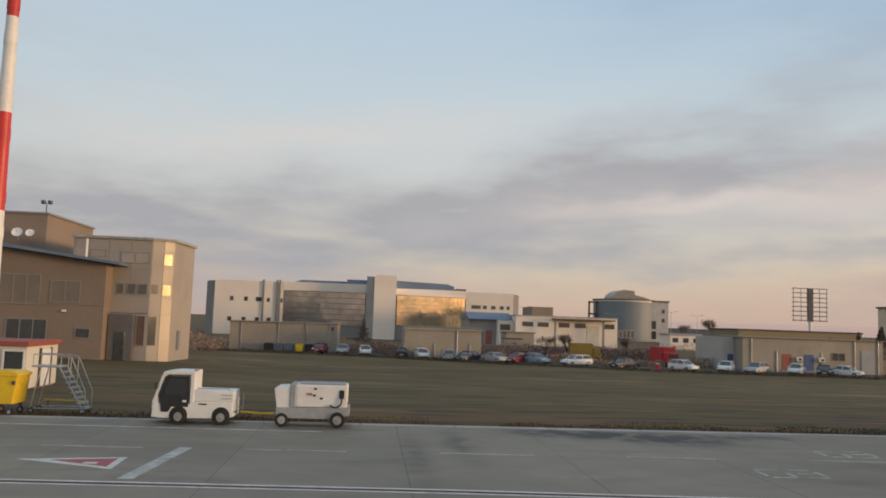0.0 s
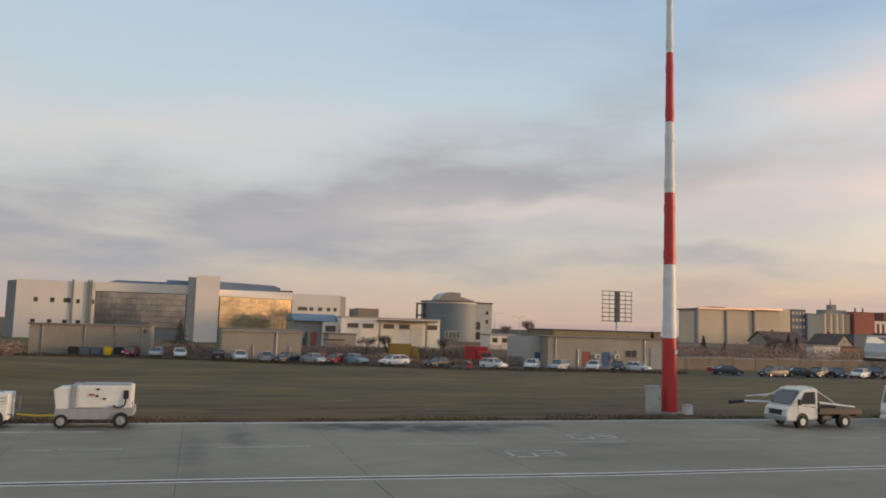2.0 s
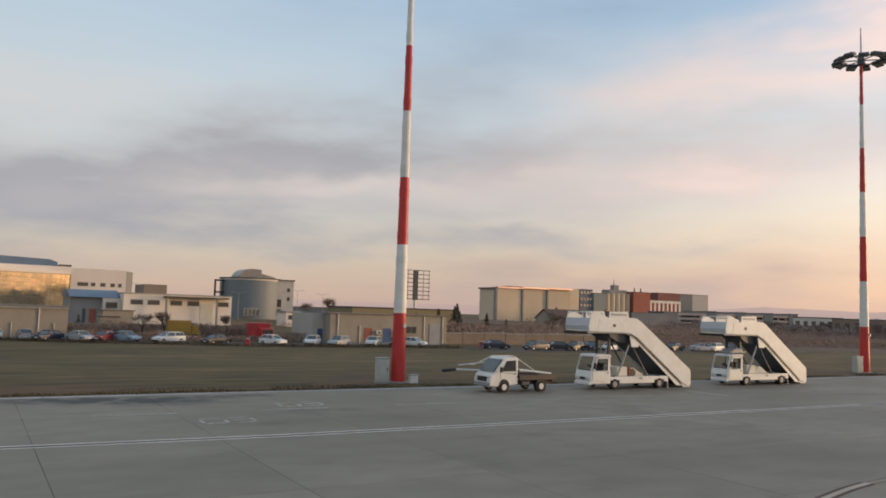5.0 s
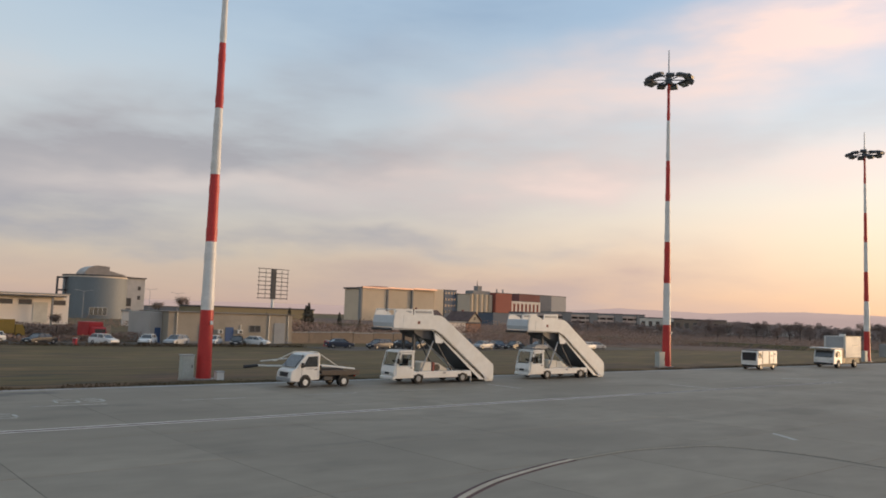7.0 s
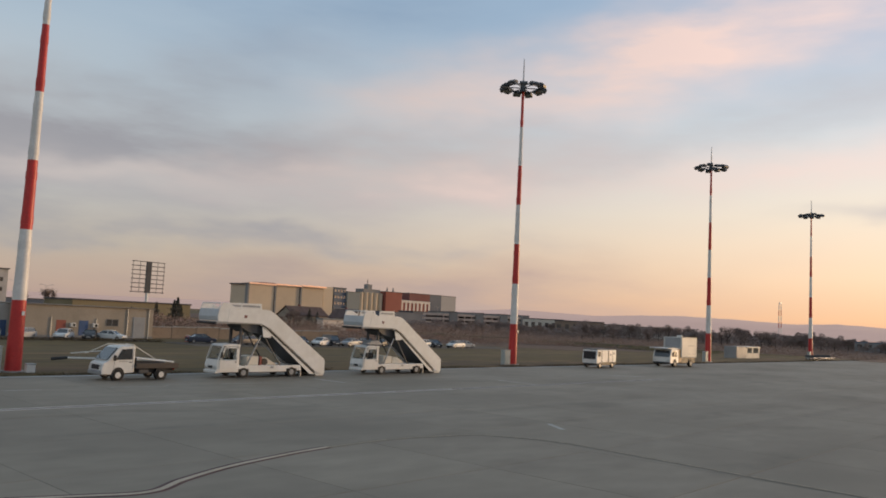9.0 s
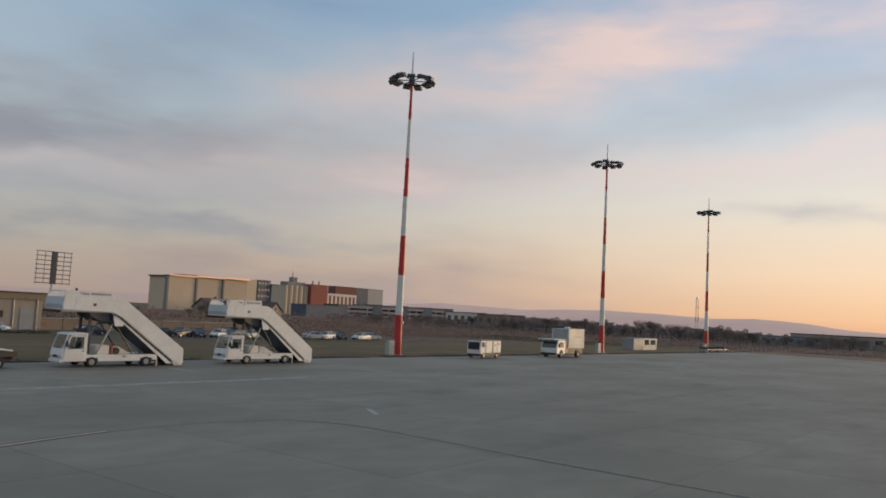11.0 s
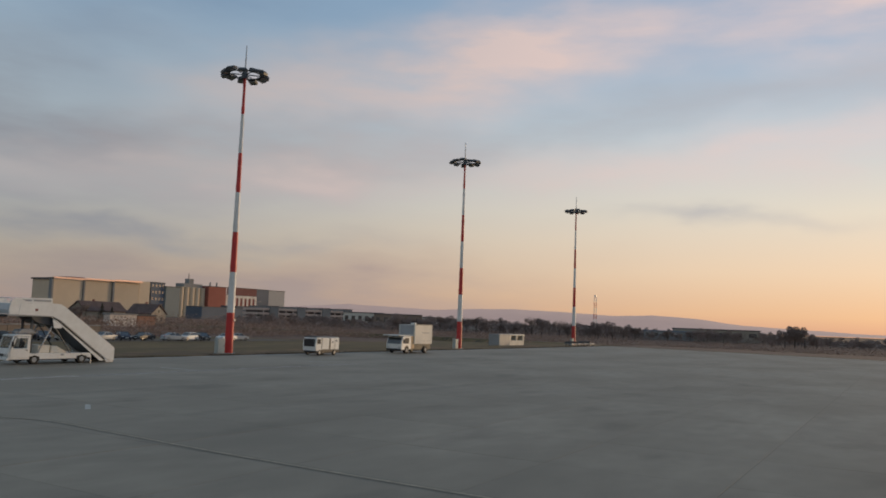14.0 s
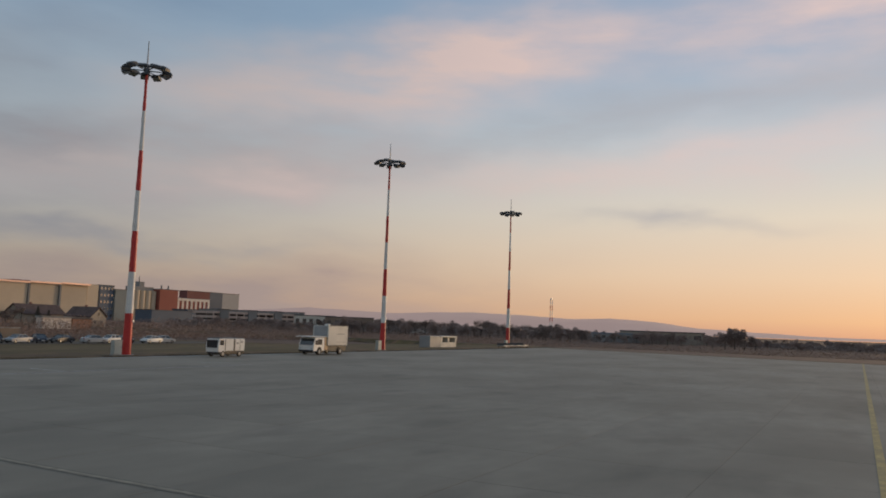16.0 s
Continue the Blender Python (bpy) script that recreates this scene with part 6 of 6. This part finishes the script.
def car_model(style, paint):
    key = (style, paint)
    if key in CARS:
        return CARS[key]
    col, word = PAINT[paint]
    pm = surface("car_paint_" + paint, col, 0.45, 0.0, vary=0.06, bump=0.0, spread=0.05)
    ob = thing("parked_car", f"{word} parked {style} on the car park", "car", group="parked cars")
    W = 1.72
    L = {"hatchback": 3.9, "sedan": 4.4, "estate car": 4.5, "van": 4.4}[style]
    hood, tail = {"hatchback": (0.92, 1.0), "sedan": (0.9, 0.98), "estate car": (0.92, 1.0), "van": (1.0, 1.1)}[style]
    H = {"hatchback": 1.48, "sedan": 1.43, "estate car": 1.50, "van": 1.82}[style]
    body = [(0, 0.30), (-0.02, 0.58), (0.12, 0.76), (1.0, hood), (L - 0.5, tail), (L - 0.04, tail - 0.1), (L, 0.55), (L - 0.05, 0.28), (L - 1.0, 0.22), (0.9, 0.22)]
    part("body", prism(B(), body, -W / 2, W / 2, "y", 0.07), pm, ob, smooth=True)
    back = {"hatchback": (L - 0.62, L - 0.12), "sedan": (L - 1.45, L - 0.75), "estate car": (L - 0.5, L - 0.12), "van": (L - 0.3, L - 0.08)}[style]
    front = 0.95 if style != "van" else 0.6
    cab = B()
    lo = [(front, hood - 0.03), (back[1], tail - 0.04)]
    hi = [(front + 0.72, H - 0.05), (back[0], H - 0.06)]
    vs = []
    for (x, z), w in zip(lo + hi, (W * 0.46, W * 0.46, W * 0.37, W * 0.37)):
        vs.append([cab.verts.new((x, s * w, z)) for s in (-1, 1)])
    a, b, c, d = vs
    for f in ((a[0], a[1], c[1], c[0]), (b[0], d[0], d[1], b[1]), (a[0], c[0], d[0], b[0]), (a[1], b[1], d[1], c[1]), (c[0], c[1], d[1], d[0]), (a[0], b[0], b[1], a[1])):
        cab.faces.new(f)
    part("glasshouse", cab, GLASSD, ob, "dark car windows")
    part("roof", bx(B(), front + 0.66, back[0] + 0.06, -W * 0.385, W * 0.385, H - 0.06, H, 0.03, 2), pm, ob, smooth=True)
    for s in (-1, 1):
        for p, q in (((front, hood - 0.02), (front + 0.72, H - 0.04)), ((back[1], tail - 0.03), (back[0], H - 0.04)), (((front + back[1]) / 2, tail - 0.03), ((front + back[0]) / 2 + 0.3, H - 0.04))):
            part("pillar", rod(B(), (p[0], s * W * 0.462, p[1]), (q[0], s * W * 0.375, q[1]), 0.04, seg=5), pm, ob)
        part("headlamp", bx(B(), -0.03, 0.22, s * 0.68 - 0.16, s * 0.68 + 0.16, 0.60, 0.75, 0.03), LAMPGL, ob)
        part("tail_lamp", bx(B(), L - 0.14, L + 0.01, s * 0.72 - 0.1, s * 0.72 + 0.1, 0.68, 0.92, 0.02), TAIL, ob)
        part("mirror", bx(B(), front + 0.15, front + 0.3, s * 0.93 - 0.08, s * 0.93 + 0.08, 0.95, 1.08, 0.03), pm, ob)
        for x in (0.78, L - 0.82):
            wheel(ob, x, s * (W / 2 - 0.09), 0.31, 0.2, out=s)
    for x, n in ((-0.035, "front_plate"), (L - 0.005, "rear_plate")):
        part(n, bx(B(), x, x + 0.04, -0.26, 0.26, 0.42, 0.53), WHITE, ob, "pale plain plate")
    part("bumper", bx(B(), -0.04, 0.12, -W * 0.46, W * 0.46, 0.26, 0.42, 0.03), BLACKP, ob)
    CARS[key] = ob
    return ob


def park(style, paint, x, y, turn):
    """A car whose middle stands at x, y; at turn 0 its nose points to -x."""
    L = {"hatchback": 3.9, "sedan": 4.4, "estate car": 4.5, "van": 4.4}[style]
    a = radians(turn)
    m = pose(x - L / 2 * math.cos(a), y - L / 2 * math.sin(a), LOW + 0.025, 0, 0, turn)
    first = (style, paint) not in CARS
    ob = car_model(style, paint)
    if first:
        ob.matrix_basis = m
    else:
        copy_thing(ob, m)


for row in (
    ("hatchback", "red", -5.9, 126.2, 80), ("hatchback", "silver", -2.2, 124.4, 85), ("hatchback", "white", 1.2, 122.4, 92), ("hatchback", "dark", 6.6, 118.6, 268),
    ("estate car", "white", 9.5, 117.2, 95), ("hatchback", "silver", 13.1, 115.6, 272), ("sedan", "navy", 16.0, 113.6, 40), ("sedan", "silver", 19.6, 112.6, 120),
    ("hatchback", "red", 22.6, 112.4, 55), ("hatchback", "paleblue", 25.6, 112.2, 125), ("estate car", "white", 30.9, 110.2, 25), ("sedan", "dark", 36.5, 106.2, 30),
    ("hatchback", "white", 44.2, 104.8, 120), ("hatchback", "white", 50.3, 105.0, 55), ("estate car", "silver", 54.0, 103.6, 40), ("hatchback", "white", 59.6, 103.6, 50),
    ("hatchback", "dark", 62.9, 102.6, 60), ("sedan", "white", 66.0, 102.8, 130),
    ("sedan", "navy", 77.2, 96.4, 170), ("estate car", "navy", 83.0, 93.6, 10), ("sedan", "dark", 87.4, 93.4, 160), ("hatchback", "dark", 90.6, 93.2, 20),
    ("hatchback", "navy", 94.0, 93.4, 70), ("sedan", "white", 97.6, 92.4, 25), ("van", "dark", 100.6, 93.4, 80), ("sedan", "silver", 104.2, 92.2, 12),
    ("hatchback", "navy", 108.4, 92.8, 70), ("sedan", "dark", 112.5, 92.6, 15), ("sedan", "silver", 117.6, 91.0, 170), ("hatchback", "white", 121.2, 91.2, 10),
    ("hatchback", "dark", 125.0, 91.6, 70), ("sedan", "white", 129.6, 90.0, 8), ("sedan", "silver", 133.6, 91.2, 170)):
    park(*row)
bm = B()
bx(bm, 72, 150, 88, 99.4, LOW - 0.15, LOW + 0.022)
tagged(new("car_park_east", mesh_of("car_park_east", bm, ASPHALT)), "dark asphalt of the farther car park", "road", kind="structure")


# ---- clutter by the sheds ----
def skip(x, y, label, material, w=1.4):
    ob = thing("waste_container", label, "bin", pose(x, y, LOW), "waste containers")
    part("tub", prism(B(), [(0.08, 0.15), (0.0, 1.1), (w, 1.1), (w - 0.08, 0.15)], 0, 1.0, "y", 0.02), material, ob)
    part("lid", prism(B(), [(-0.03, 1.1), (0.2, 1.3), (w - 0.2, 1.3), (w + 0.03, 1.1)], -0.03, 1.03, "y", 0.02), material, ob)
    for px in (0.2, w - 0.2):
        part("castor", rod(B(), (px, 0.1, 0.08), (px, 0.2, 0.08), 0.1, seg=10), BLACKP, ob)


for k, x in enumerate((-14.6, -13.0, -11.4)):
    skip(x, 126.2, "dark waste container against the shed wall", BLUED if k else BLACKP)
skip(-9.7, 126.0, "yellow waste container against the shed wall", YELLOW, 1.2)
skip(-8.3, 126.2, "dark waste container beside the yellow one", BLACKP)


def box_truck(x, y, label, material, turn=0):
    ob = thing("parked_truck", label, "truck", pose(x, y, LOW, 0, 0, turn))
    part("box", bx(B(), 1.4, 5.0, -1.1, 1.1, 0.8, 2.9, 0.04), material, ob)
    part("cab", prism(B(), [(0, 0.5), (0, 1.2), (0.3, 2.1), (1.3, 2.2), (1.3, 0.5)], -1.0, 1.0, "y", 0.05), material, ob)
    part("windscreen", bx(B(), -0.02, 0.3, -0.8, 0.8, 1.3, 1.9), GLASSD, ob)
    for px in (0.8, 4.0):
        for s in (-1, 1):
            wheel(ob, px, s * 0.95, 0.42, 0.25, GREYP, s)


box_truck(46.5, 114.0, "bright red parked box truck", surface("bright_red_paint", (0.46, 0.025, 0.03), 0.5), 100)
box_truck(38.5, 124.0, "dull yellow parked works truck", surface("ochre_paint", (0.38, 0.22, 0.04), 0.6), 170)
for x, y, lab in ((40.2, 103.2, "small red plastic barrier beside the cars"), (78.5, 101.5, "red plastic barrier by the wall")):
    b = thing("barrier", lab, "barrier", pose(x, y, LOW))
    part("block", prism(B(), [(-0.3, 0), (-0.12, 0.35), (-0.1, 0.9), (0.1, 0.9), (0.12, 0.35), (0.3, 0)], -0.1, 1.3, "y", 0.02), surface("barrier_red", (0.5, 0.04, 0.05), 0.5), b)
    part("cap", bx(B(), -0.12, 0.12, -0.1, 1.3, 0.9, 0.96, 0.01), WHITE, b)


# ---- trees and scrub ----
def soup(n, place, size, flat=1.0):
    """Many small leaf or twig clumps as loose triangles."""
    verts, faces = [], []
    for _ in range(n):
        c = place()
        s = size * random.uniform(0.5, 1.3)
        k = len(verts)
        for _ in range(3):
            verts.append((c[0] + random.uniform(-s, s), c[1] + random.uniform(-s, s), c[2] + random.uniform(-s, s) * flat))
        faces.append((k, k + 1, k + 2))
    return verts, faces


def soup_mesh(name, vf, material):
    me = bpy.data.meshes.new(name)
    me.from_pydata(vf[0], [], vf[1])
    me.materials.append(material)
    return me


def conifer(h, w, seed):
    random.seed(seed)
    ob = thing("conifer", "dark evergreen conifer with ragged branches", "tree", group="conifers")
    part("trunk", rod(B(), (0, 0, -0.3), (0, 0, h * 0.95), 0.02 * h + 0.05, 0.02, 8), BARK, ob)

    def spot():
        z = random.random() ** 1.25
        tier = 0.75 + 0.25 * math.cos(z * 34 + seed)
        r = w * (1 - z) * tier * math.sqrt(random.uniform(0.15, 1))
        a = random.uniform(0, math.tau)
        r *= 1 + 0.25 * math.sin(3 * a + seed)
        return (r * math.cos(a), r * math.sin(a), h * (0.08 + 0.93 * z) - 0.12 * r)
    cr = new("crown", soup_mesh("crown", soup(3600, spot, 0.030 * h, 0.6), NEEDLE))
    cr.parent = ob
    return ob


def bare_tree(h, seed, mat_crown=None):
    random.seed(seed)
    ob = thing("bare_tree", "leafless winter tree with fine brown twigs", "tree", group="bare trees")
    limbs = B()
    tips = []

    def grow(p, d, ln, r, depth):
        q = p + d * ln
        rod(limbs, p, q, r, r * 0.65, 5 if depth else 7)
        if depth >= 3:
            tips.append((p, q))
            return
        for _ in range(3 if depth else 4):
            nd = (d + Vector((random.uniform(-0.8, 0.8), random.uniform(-0.8, 0.8), random.uniform(-0.1, 0.5)))).normalized()
            grow(q, nd, ln * random.uniform(0.55, 0.8), r * 0.55, depth + 1)
    grow(Vector((0, 0, -0.2)), Vector((0, 0, 1)), h * 0.34, 0.024 * h, 0)
    part("trunk", limbs, BARK, ob)

    def spot():
        a, b = random.choice(tips)
        return tuple(a.lerp(b, random.uniform(0.2, 1.5)) + Vector([random.gauss(0, 0.045 * h) for _ in range(3)]))
    cr = new("crown", soup_mesh("crown", soup(1900, spot, 0.022 * h), mat_crown or TWIG))
    cr.parent = ob
    return ob


def broad_evergreen(h, seed):
    random.seed(seed)
    ob = thing("dense_tree", "dark dense tree in the far tree belt", "tree", group="tree belt")
    part("trunk", rod(B(), (0, 0, -0.5), (0, 0, h * 0.6), 0.03 * h, 0.01 * h, 7), BARK, ob)
    lumps = [(random.uniform(-0.28, 0.28) * h, random.uniform(-0.28, 0.28) * h, random.uniform(0.3, 0.85) * h, random.uniform(0.13, 0.24) * h) for _ in range(9)]

    def spot():
        x, y, z, r = random.choice(lumps)
        v = Vector([random.gauss(0, 1) for _ in range(3)]).normalized() * r * random.uniform(0.55, 1.08)
        return (x + v.x, y + v.y, z + v.z)
    # The pale foliage colour holds the haze over the far trees.
    cr = new("crown", soup_mesh("crown", soup(5000, spot, 0.026 * h), surface("hazed_foliage", (0.31, 0.245, 0.22), 0.95, vary=0.2, grain=0.6, blotch=0.2, bump=0, spread=0.25)))
    cr.parent = ob
    return ob


def plant_out():
    def place(maker, spots, *args):
        proto = None
        for x, y, z, s, turn in spots:
            m = pose(x, y, z, 0, 0, turn) @ Matrix.Diagonal((s, s, s, 1))
            if proto is None:
                proto = maker(*args)
                proto.matrix_basis = m
            else:
                c = copy_thing(proto, Matrix.Identity(4))
                c.matrix_basis = m
    place(conifer, [(0.6, 150, LOW, 1.0, 0), (104, 150, LOW, 1.05, 70), (25.5, 170, LOW, 0.5, 30), (123, 158, LOW, 0.75, 60), (208, 235, LOW, 1.3, 20), (216, 240, LOW, 1.1, 20)], 5.6, 2.3, 3)
    place(conifer, [(96, 146, LOW, 1.0, 0), (99, 144, LOW, 1.1, 50), (101.5, 147, LOW, 1.2, 140), (92, 149, LOW, 0.8, 10), (113, 152, LOW, 0.9, 10), (21, 160, LOW, 0.6, 0)], 6.2, 2.2, 8)
    place(bare_tree, [(135, 300, LOW, 1.3, 0), (128, 310, LOW, 1.0, 60), (33, 124, LOW, 0.55, 10), (30, 126, LOW, 0.5, 120), (44, 128, LOW, 0.5, 20), (160, 180, LOW, 0.6, 50), (150, 175, LOW, 0.55, 9),
                      (185, 215, LOW, 0.8, 77), (172, 200, LOW, 0.7, 33), (212, 250, LOW, 0.9, 12)], 9, 21)
    rng = random.Random(5)
    dense, bare = [], []
    for i in range(210):
        a = radians(-8 + 52 * (i + rng.random()) / 210)
        d = math.degrees(a)
        r = rng.uniform(360, 520)
        s = rng.uniform(0.6, 1.0) * (1.05 if 17 < d < 34 else 0.8)
        if d < 7:
            s *= 0.75
        spot = (18 + r * math.cos(a), -22 + r * math.sin(a), LOW - 0.3, s, rng.uniform(0, 360))
        (dense if rng.random() < 0.7 else bare).append(spot)
    dense += [(18 + 330 * math.cos(radians(b)), -22 + 330 * math.sin(radians(b)), LOW, k, 40 * b) for b, k in ((7.6, 0.55), (6.8, 0.8), (5.6, 0.9), (6.2, 1.0), (4.9, 0.6))]
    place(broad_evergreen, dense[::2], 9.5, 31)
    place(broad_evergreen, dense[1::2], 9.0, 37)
    place(bare_tree, bare, 10, 44)
    # brush behind the car parks and below the mills
    random.seed(9)
    def band(n, x0, x1, y0, y1, h):
        def spot():
            x, y = random.uniform(x0, x1), random.uniform(y0, y1)
            top = h * (0.35 + 0.65 * max(0, noise.noise((x * 0.12, y * 0.1, 4.0)) + 0.45))
            return (x, y, LOW + top * random.random() ** 0.8)
        return soup(int(n * 3.2), spot, 0.19, 0.9)
    for args in ((5200, 18, 52, 126, 133, 3.0), (9000, 80, 200, 121, 150, 5.2), (7000, 150, 330, 160, 235, 4.2), (1400, -22, 6, 140, 152, 2.5), (2500, 60, 140, 180, 210, 3.0),
                 (1500, -32, -20.5, 118, 134, 3.2), (1200, -3, 6.5, 128, 138, 2.6), (2600, 19, 53, 113.5, 119, 1.9), (5000, 118, 215, 104, 125, 2.2), (5000, 215, 330, 70, 150, 2.4), (5200, 77, 120, 113, 121, 4.6)):
        ob = new("brush", soup_mesh("brush", band(*args), SCRUB))
        tagged(ob, "tangled leafless brush behind the car parks", "brush", kind="stuff")

    def far_spot():
        a = radians(random.uniform(-10, 55))
        r = 215 + 425 * random.random() ** 1.4
        return (18 + r * math.cos(a), -22 + r * math.sin(a), LOW + 1.1 * random.random() ** 1.5 * (0.3 + 0.7 * max(0, noise.noise((a * 60, r * 0.02, 0)) + 0.5)))
    tagged(new("far_scrub", soup_mesh("far_scrub", soup(170000, far_spot, 0.26, 0.6), SCRUB)), "brown scrub and hedges across the far field", "scrub", kind="stuff")

    def weed_spot():
        x = random.uniform(-24, 72)
        y = float(np.interp(x, (-24, 2, 20, 40, 72), (124.3, 119.2, 109.2, 102.4, 99.4))) - random.uniform(0.1, 2.2)
        return (x, y, LOW + 0.55 * random.random() * (0.4 + 0.6 * max(0, noise.noise((x * 0.5, 0, 0)) + 0.5)))
    tagged(new("weeds", soup_mesh("weeds", soup(16000, weed_spot, 0.12, 0.8), BLADE)), "tall dry weeds in front of the parked cars", "weeds", kind="stuff")

    def wood_spot():
        a = radians(random.uniform(-9, 46))
        r = random.uniform(400, 560)
        d = math.degrees(a)
        top = 4.2 + 2.6 * noise.noise((d * 1.3, 1.0, 0)) + 2.0 * noise.noise((d * 5.0, 3.0, 0)) + (1.5 if 17 < d < 33 else -0.5 if d > 8 else -2.0)
        return (18 + r * math.cos(a), -22 + r * math.sin(a), LOW + max(0.6, top) * random.random() ** 0.7)
    tagged(new("far_wood", soup_mesh("far_wood", soup(90000, wood_spot, 0.55, 0.8), MATS["hazed_foliage"])), "hazy dark wood along the far field", "wood", kind="stuff")

    def blade_tris(n, x0, x1, y0, y1, h):
        verts, faces = [], []
        for _ in range(n):
            x, y = random.uniform(x0, x1), y0 + (y1 - y0) * random.random() ** 1.6
            if noise.noise((x * 0.25, y * 0.25, 7.0)) < -0.15:
                continue
            z = lie(x, y) - 0.03
            hh, a, w = h * random.uniform(0.4, 1.2), random.uniform(0, math.tau), 0.035
            k = len(verts)
            verts += [(x - w * math.cos(a), y - w * math.sin(a), z), (x + w * math.cos(a), y + w * math.sin(a), z), (x + random.uniform(-0.1, 0.1), y + random.uniform(-0.1, 0.1), z + hh)]
            faces.append((k, k + 1, k + 2))
        return verts, faces
    tagged(new("grass_tufts", soup_mesh("grass_tufts", blade_tris(36000, -20, 205, 35.42, 38.0, 0.11), BLADE)), "dry winter grass tufts along the apron edge", "grass", kind="stuff")


plant_out()


# ---- far skyline ----
def skyline():
    t = thing("lattice_mast", "thin red and white lattice radio mast on the skyline", "mast", pose(1056.6, 345.2, 0) @ Matrix.Diagonal((1.3, 1.3, 1.75, 1)))
    for k in range(6):
        z0, z1 = k * 4.4, (k + 1) * 4.4
        w0, w1 = 1.3 - 0.05 * k, 1.3 - 0.05 * (k + 1)
        bm = B()
        for sx, sy in ((-1, -1), (1, -1), (1, 1), (-1, 1)):
            rod(bm, (sx * w0, sy * w0, z0), (sx * w1, sy * w1, z1), 0.14, seg=5)
            rod(bm, (sx * w0, sy * w0, z0), (-sx * w1, sy * w1, z1), 0.09, seg=4)
        part("section", bm, MAST_R if k % 2 == 0 else MAST_W, t)
    part("top_box", bx(B(), -0.9, 0.9, -0.9, 0.9, 26.4, 27.6), MAST_W, t)
    for az, r, w, h, label, m in ((14.3, 420, 24, 3.4, "low hall with a pale blue roof", None), (11.2, 430, 42, 5.0, "long grey barracks block among trees", SHEDW), (33.5, 500, 30, 7.5, "tan block among trees", STUCCO_T),
                                  (31.6, 520, 24, 6.5, "pale block among trees", WHITEW), (29.0, 540, 30, 6.0, "low pale hall among trees", CREAM), (36.0, 520, 26, 8.0, "pale block behind the deck", CREAM)):
        a = radians(az)
        x, y = 18 + r * math.cos(a), -22 + r * math.sin(a)
        far_block("distant_hall", label, x - w / 2, x + w / 2, y - 5, y + 5, h, m or surface("pale_blue_sheet", (0.30, 0.30, 0.30), 0.6), BLUEROOF if m is None else DARKROOF, 1, 6, turn=az - 90)
    for x, y, h in ((105, 330, 11), (150, 380, 14), (172, 400, 13), (420, 360, 14), (60, 300, 12)):
        p = thing("street_lamp", "slender twin-armed street lamp on the skyline", "lamp", pose(x, y, LOW), "skyline lamps")
        part("pole", rod(B(), (0, 0, 0), (0, 0, h), 0.14, 0.08, 8), GREYP, p)
        for s in (-1, 1):
            part("arm", rod(B(), (0, 0, h), (s * 2.4, 0, h + 0.5), 0.07, seg=6), GREYP, p)
            part("head", bx(B(), s * 2.9 - 0.6, s * 2.9 + 0.6, -0.2, 0.2, h + 0.42, h + 0.6, 0.04), GREYP, p)


skyline()


# ---- apron slabs ----
def apron():
    ob = thing("apron", "grey worn concrete apron in large slabs", "apron")
    ob["kind"] = "structure"
    SX, SY, gap = 5.5, 5.4, 0.022
    base = part("joint_bed", bx(B(), -120, 200, -250, EDGE, -0.25, -0.007), JOINT, ob, "dark joint sealant between slabs")
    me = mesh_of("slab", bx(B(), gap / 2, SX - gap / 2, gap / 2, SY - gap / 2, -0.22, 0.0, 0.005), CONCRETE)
    rest = B()
    rows = int((EDGE - 0.6 + 60) / SY)
    for j in range(rows):
        for i in range(40):
            x, y = -19.0 + i * SX, EDGE - 0.6 - (j + 1) * SY
            if x + SX > 203:
                continue
            if -19 <= x < 92 and j < 14:
                share("slab", me, ob, Matrix.Translation((x, y, random.uniform(-0.002, 0.002))))
            else:
                bx(rest, x + gap / 2, x + SX - gap / 2, y + gap / 2, y + SY - gap / 2, -0.22, random.uniform(-0.002, 0.002))
    for j in range(rows):
        y = EDGE - 0.6 - (j + 1) * SY
        for i in range(6):
            bx(rest, -19 - (i + 1) * SX, -19 - i * SX - gap, y + gap / 2, y + SY - gap / 2, -0.22, 0)
    y = EDGE - 0.6 - rows * SY
    bx(rest, -120, 200, -250, y - gap, -0.22, 0)
    bx(rest, -120, -19 - 6 * SX - gap, y, EDGE - 0.6, -0.22, 0)
    far = part("slab_field", rest, CONCRETE, ob)
    far["kind"] = "stuff"
    for i in range(64):
        x = -60 + i * 4.1
        part("edge_stone", bx(B(), x, x + 4.06, EDGE - 0.58, EDGE, -0.25, 0.012, 0.01), CURB, ob)


apron()
